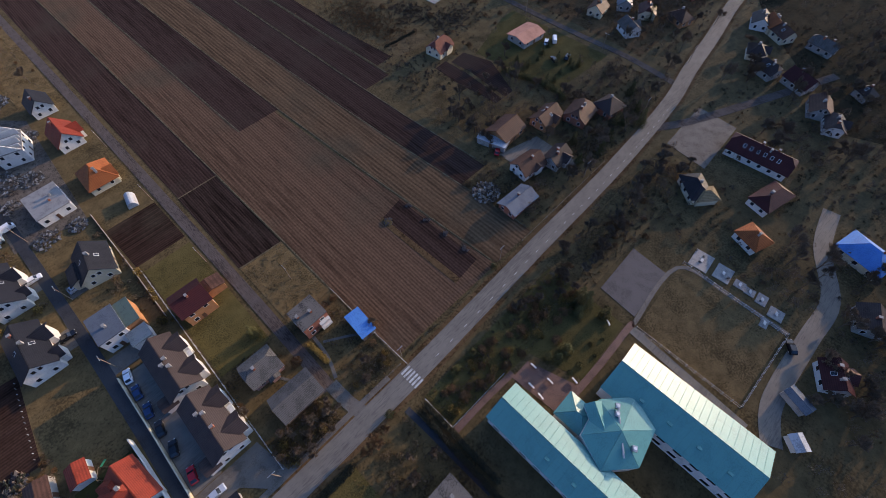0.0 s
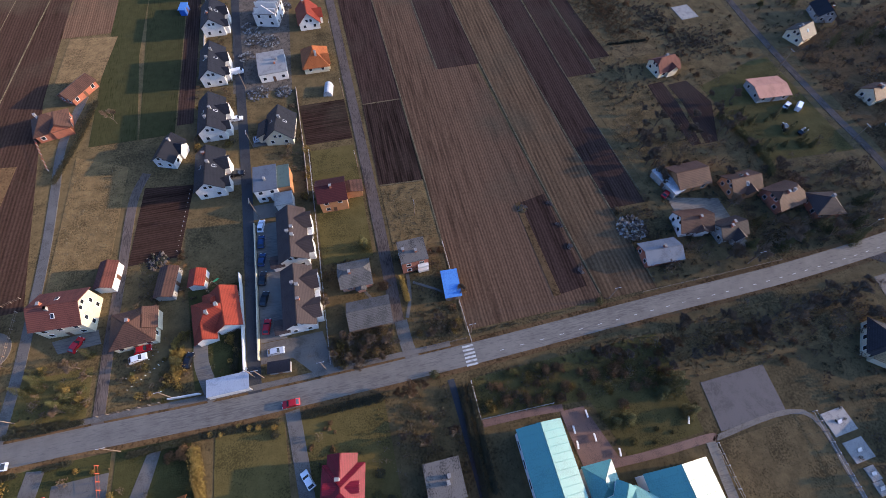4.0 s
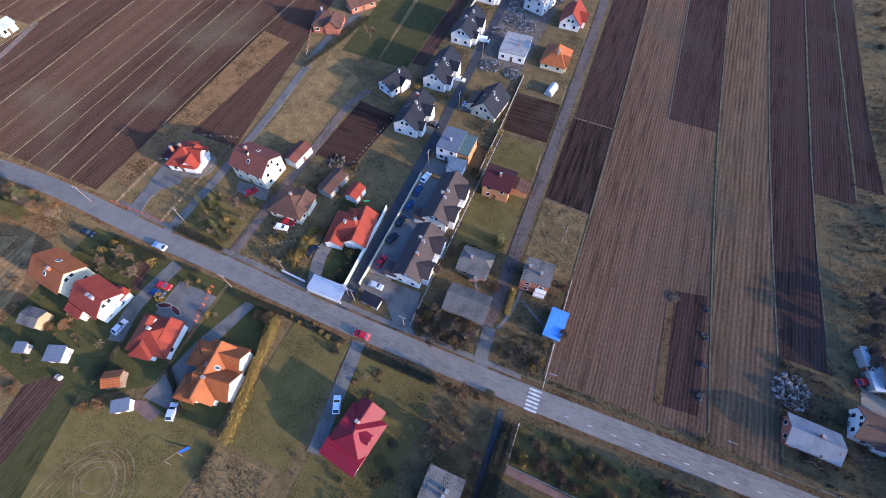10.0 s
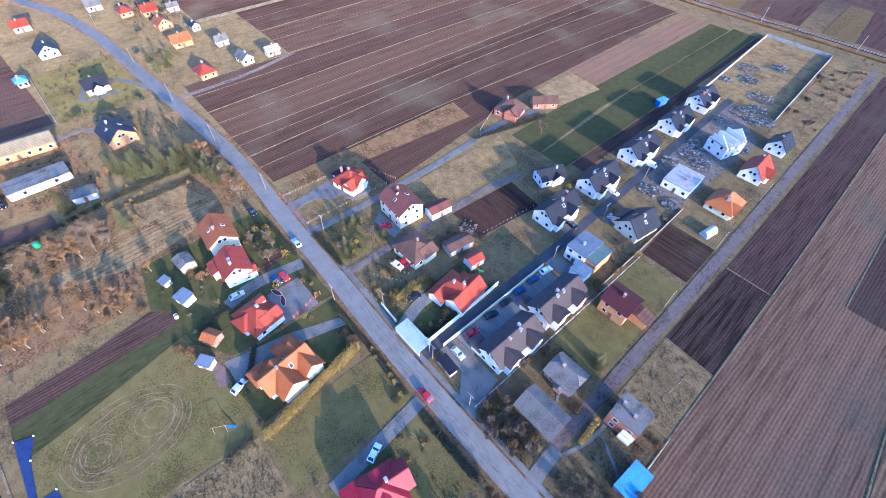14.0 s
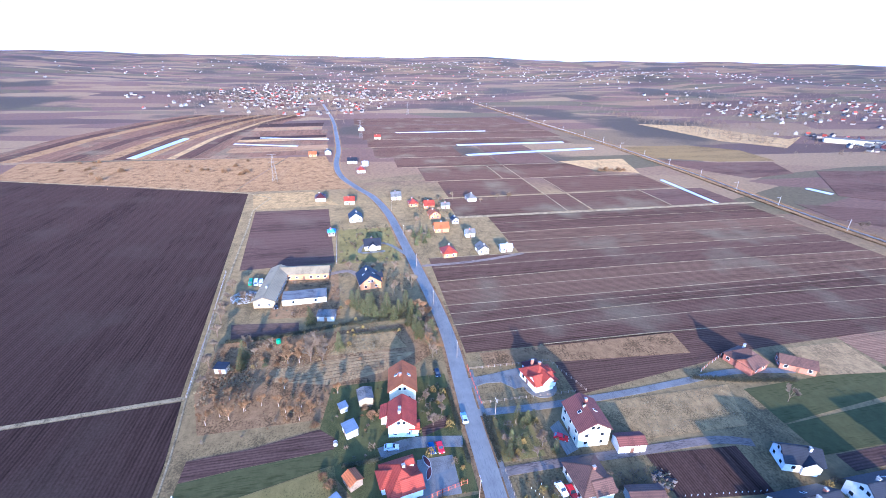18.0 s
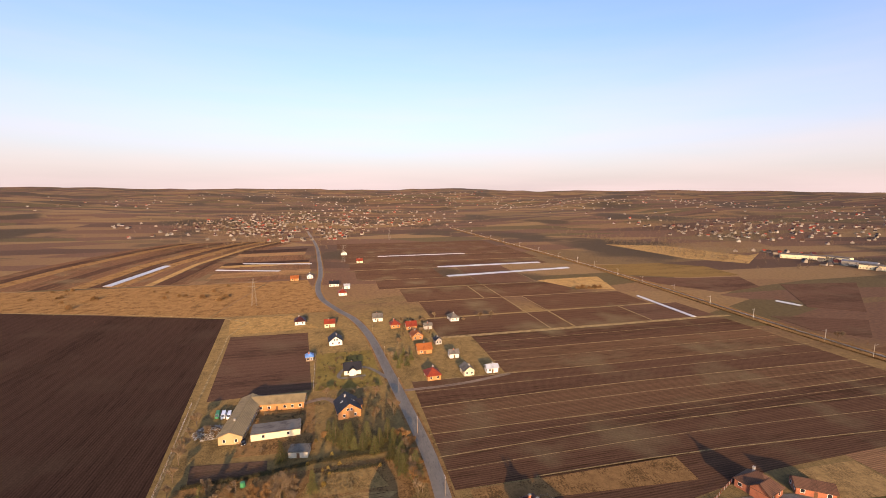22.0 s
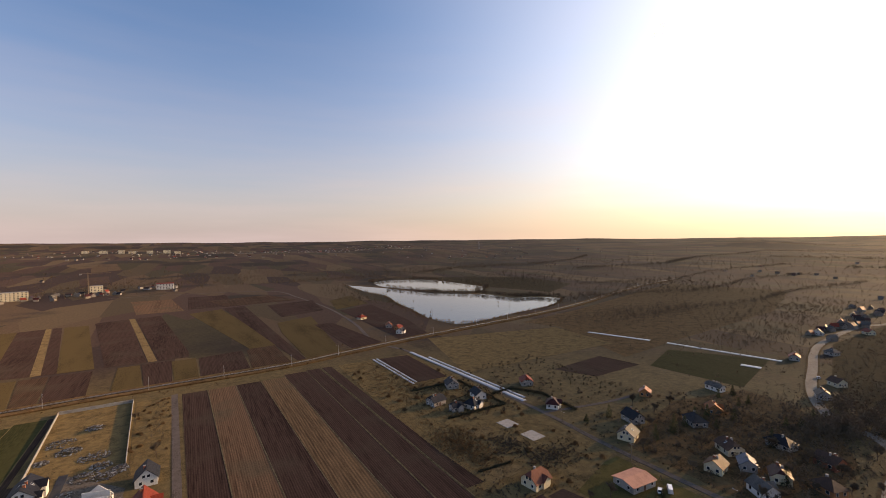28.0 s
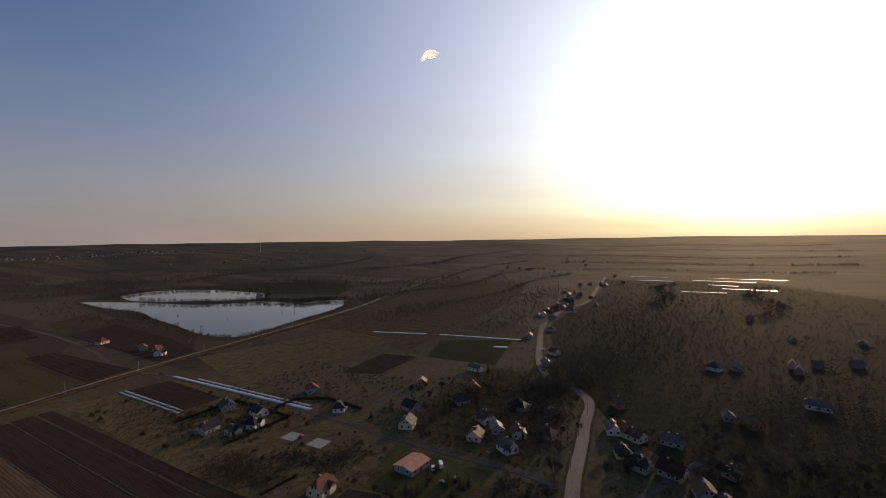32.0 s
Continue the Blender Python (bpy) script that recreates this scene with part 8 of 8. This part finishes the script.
block(-262, 997, 50, 14, 15, 12, "concrete", "long cream apartment block at the edge of town")
block(-356, 905, 40, 16, 11, 10, "r_red", "white apartment block with a red roof")
block(-392, 905, 22, 14, 14, 5, "r_red", "unfinished block with a red roof")
block(-150, 1040, 20, 14, 16, 10, "concrete", "cream apartment block by the crane")
block(-40, 1060, 30, 14, 12, 0, "r_red", "white apartment block with a red roof")
for i in range(7):
    block(-420 + i * 63 + 9 * (i % 3), 2640 - i * 14, 26 + 5 * (i % 2), 12, 12 + 3 * (i % 3), 5, "concrete", "far row of pale apartment blocks on a ridge")
for i, (x, y) in enumerate(((-470, 720), (-430, 700), (-400, 690), (-370, 705), (-500, 690))):
    house("warehouse", "long pale industrial shed at the edge of town", x, y, 30 + 6 * i, 14, 6, 10, 10 + 9 * i, "gable", "grey_wall" if i % 2 else "cream", "r_slate" if i % 2 else "r_grey", chim=0, category="warehouse")
t = thing("tower_crane", "tall steel tower crane on a building site", "crane", -156, 1000)
part("tower", rod(bmesh.new(), (0, 0, 0), (0, 0, 44), 0.5, 0.5, 4), "wood", t)
part("jib", rod(bmesh.new(), (-12, 0, 42), (34, 0, 42), 0.4, 0.3, 4), "wood", t)
part("counterweight", boxm(-12, -9, -1.2, 1.2, 39.5, 42), "concrete", t)
t = thing("cooling_tower", "far concrete cooling tower with a plume of white steam", "cooling tower", -954, 3263, land_height(-954, 3263))
bm = bmesh.new()
rings = [[bm.verts.new((r * math.cos(q * math.tau / 20), r * math.sin(q * math.tau / 20), z)) for q in range(20)] for r, z in ((26, 0), (21, 14), (17, 30), (18, 42))]
for lo_, hi_ in zip(rings, rings[1:]):
    for q in range(20):
        bm.faces.new((lo_[q], lo_[(q + 1) % 20], hi_[(q + 1) % 20], hi_[q]))
part("shell", bm, "concrete", t)
bm = bmesh.new()
bmesh.ops.create_icosphere(bm, subdivisions=4, radius=1.0)
for v in bm.verts:
    v.co = Vector((v.co.x * 34 + 8 * v.co.z, v.co.y * 26, v.co.z * 22)) * (1 + 0.4 * noise.fractal(v.co * 1.6, 1.0, 2.0, 3)) + Vector((4, 0, 58))
part("steam_plume", bm, "white", t, "billowing white steam")
t = thing("radio_mast", "thin radio mast on the hazy horizon", "mast", 1500, 2100, land_height(1500, 2100))
part("shaft", rod(bmesh.new(), (0, 0, 0), (0, 0, 70), 1.6, 0.8, 6), "metal", t)
part("base", boxm(-4, 4, -4, 4, 0, 5), "concrete", t)


# a small lone cloud
t = thing("cloud", "small bright lone cloud in the evening sky", "cloud", 2330, 1500, 1265)
bm = bmesh.new()
bmesh.ops.create_icosphere(bm, subdivisions=6, radius=1.0)
for v in bm.verts:
    n = v.co.copy()
    puff = 1 + 0.35 * noise.fractal(n * 1.1 + Vector((3, 1, 7)), 1.0, 2.0, 2)
    v.co = Vector((n.x * 14, n.y * 80, n.z * 26)) * puff
    v.co.z += 14 - 0.005 * v.co.y ** 2
bm.normal_update()
bmesh.ops.delete(bm, geom=[f for f in bm.faces if f.normal.dot(Vector((0.8, 0.5, 0.38))) > 0.15], context="FACES")
for f in bm.faces:
    f.smooth = True
part("puff", bm, "cloud", t)

for k, (line, n) in enumerate((([(520, 330), (700, 300), (900, 320), (1150, 300)], 120), ([(620, 470), (800, 420), (1050, 460), (1250, 420)], 140), ([(700, 620), (900, 560), (1200, 600), (1500, 560)], 160), ([(1250, 300), (1300, 120), (1280, -80), (1320, -260)], 160),
                               ([(1480, 420), (1520, 150), (1500, -100), (1560, -350)], 200), ([(1750, 700), (1800, 300), (1780, -50), (1850, -400)], 240), ([(2150, 900), (2200, 400), (2250, 0), (2200, -500)], 260), ([(1000, 900), (1300, 800), (1600, 900), (2000, 850)], 240),
                               ([(640, 60), (760, 40), (860, 70), (960, 40)], 90), ([(600, -60), (720, -90), (820, -60), (940, -100)], 90), ([(560, 1080), (800, 1150), (1100, 1100), (1500, 1300)], 260), ([(2600, 1000), (2700, 400), (2750, 0), (2700, -500)], 300))):
    belt("hedgerow", "far dark hedgerow of bare trees", line, 14 if k > 3 else 7, n, 50 + k, "twig", 7 if k < 4 else 9, 18, 0.7)
far_village("far_village", "dense far town among bare trees", [(-1300, -310, 160, 120, 40), (-1120, -190, 140, 90, 46), (-1450, -260, 200, 120, 50), (-1500, 40, 160, 160, 40)], 61)
far_village("far_village", "houses and workshops round a building site", [(-300, 960, 90, 40, 20), (-180, 1010, 90, 40, 22), (-60, 1080, 90, 40, 18), (-420, 930, 90, 40, 16)], 62, 1.2)
far_wood("far_wood", "bare trees among the far town houses", [(-1300, -310, 200, 140, 160), (-1120, -190, 160, 100, 140), (-1450, -200, 300, 200, 200), (-250, 1000, 260, 60, 160), (-100, 1150, 400, 80, 260)], 63, "twig", 8, 20, 0.7)
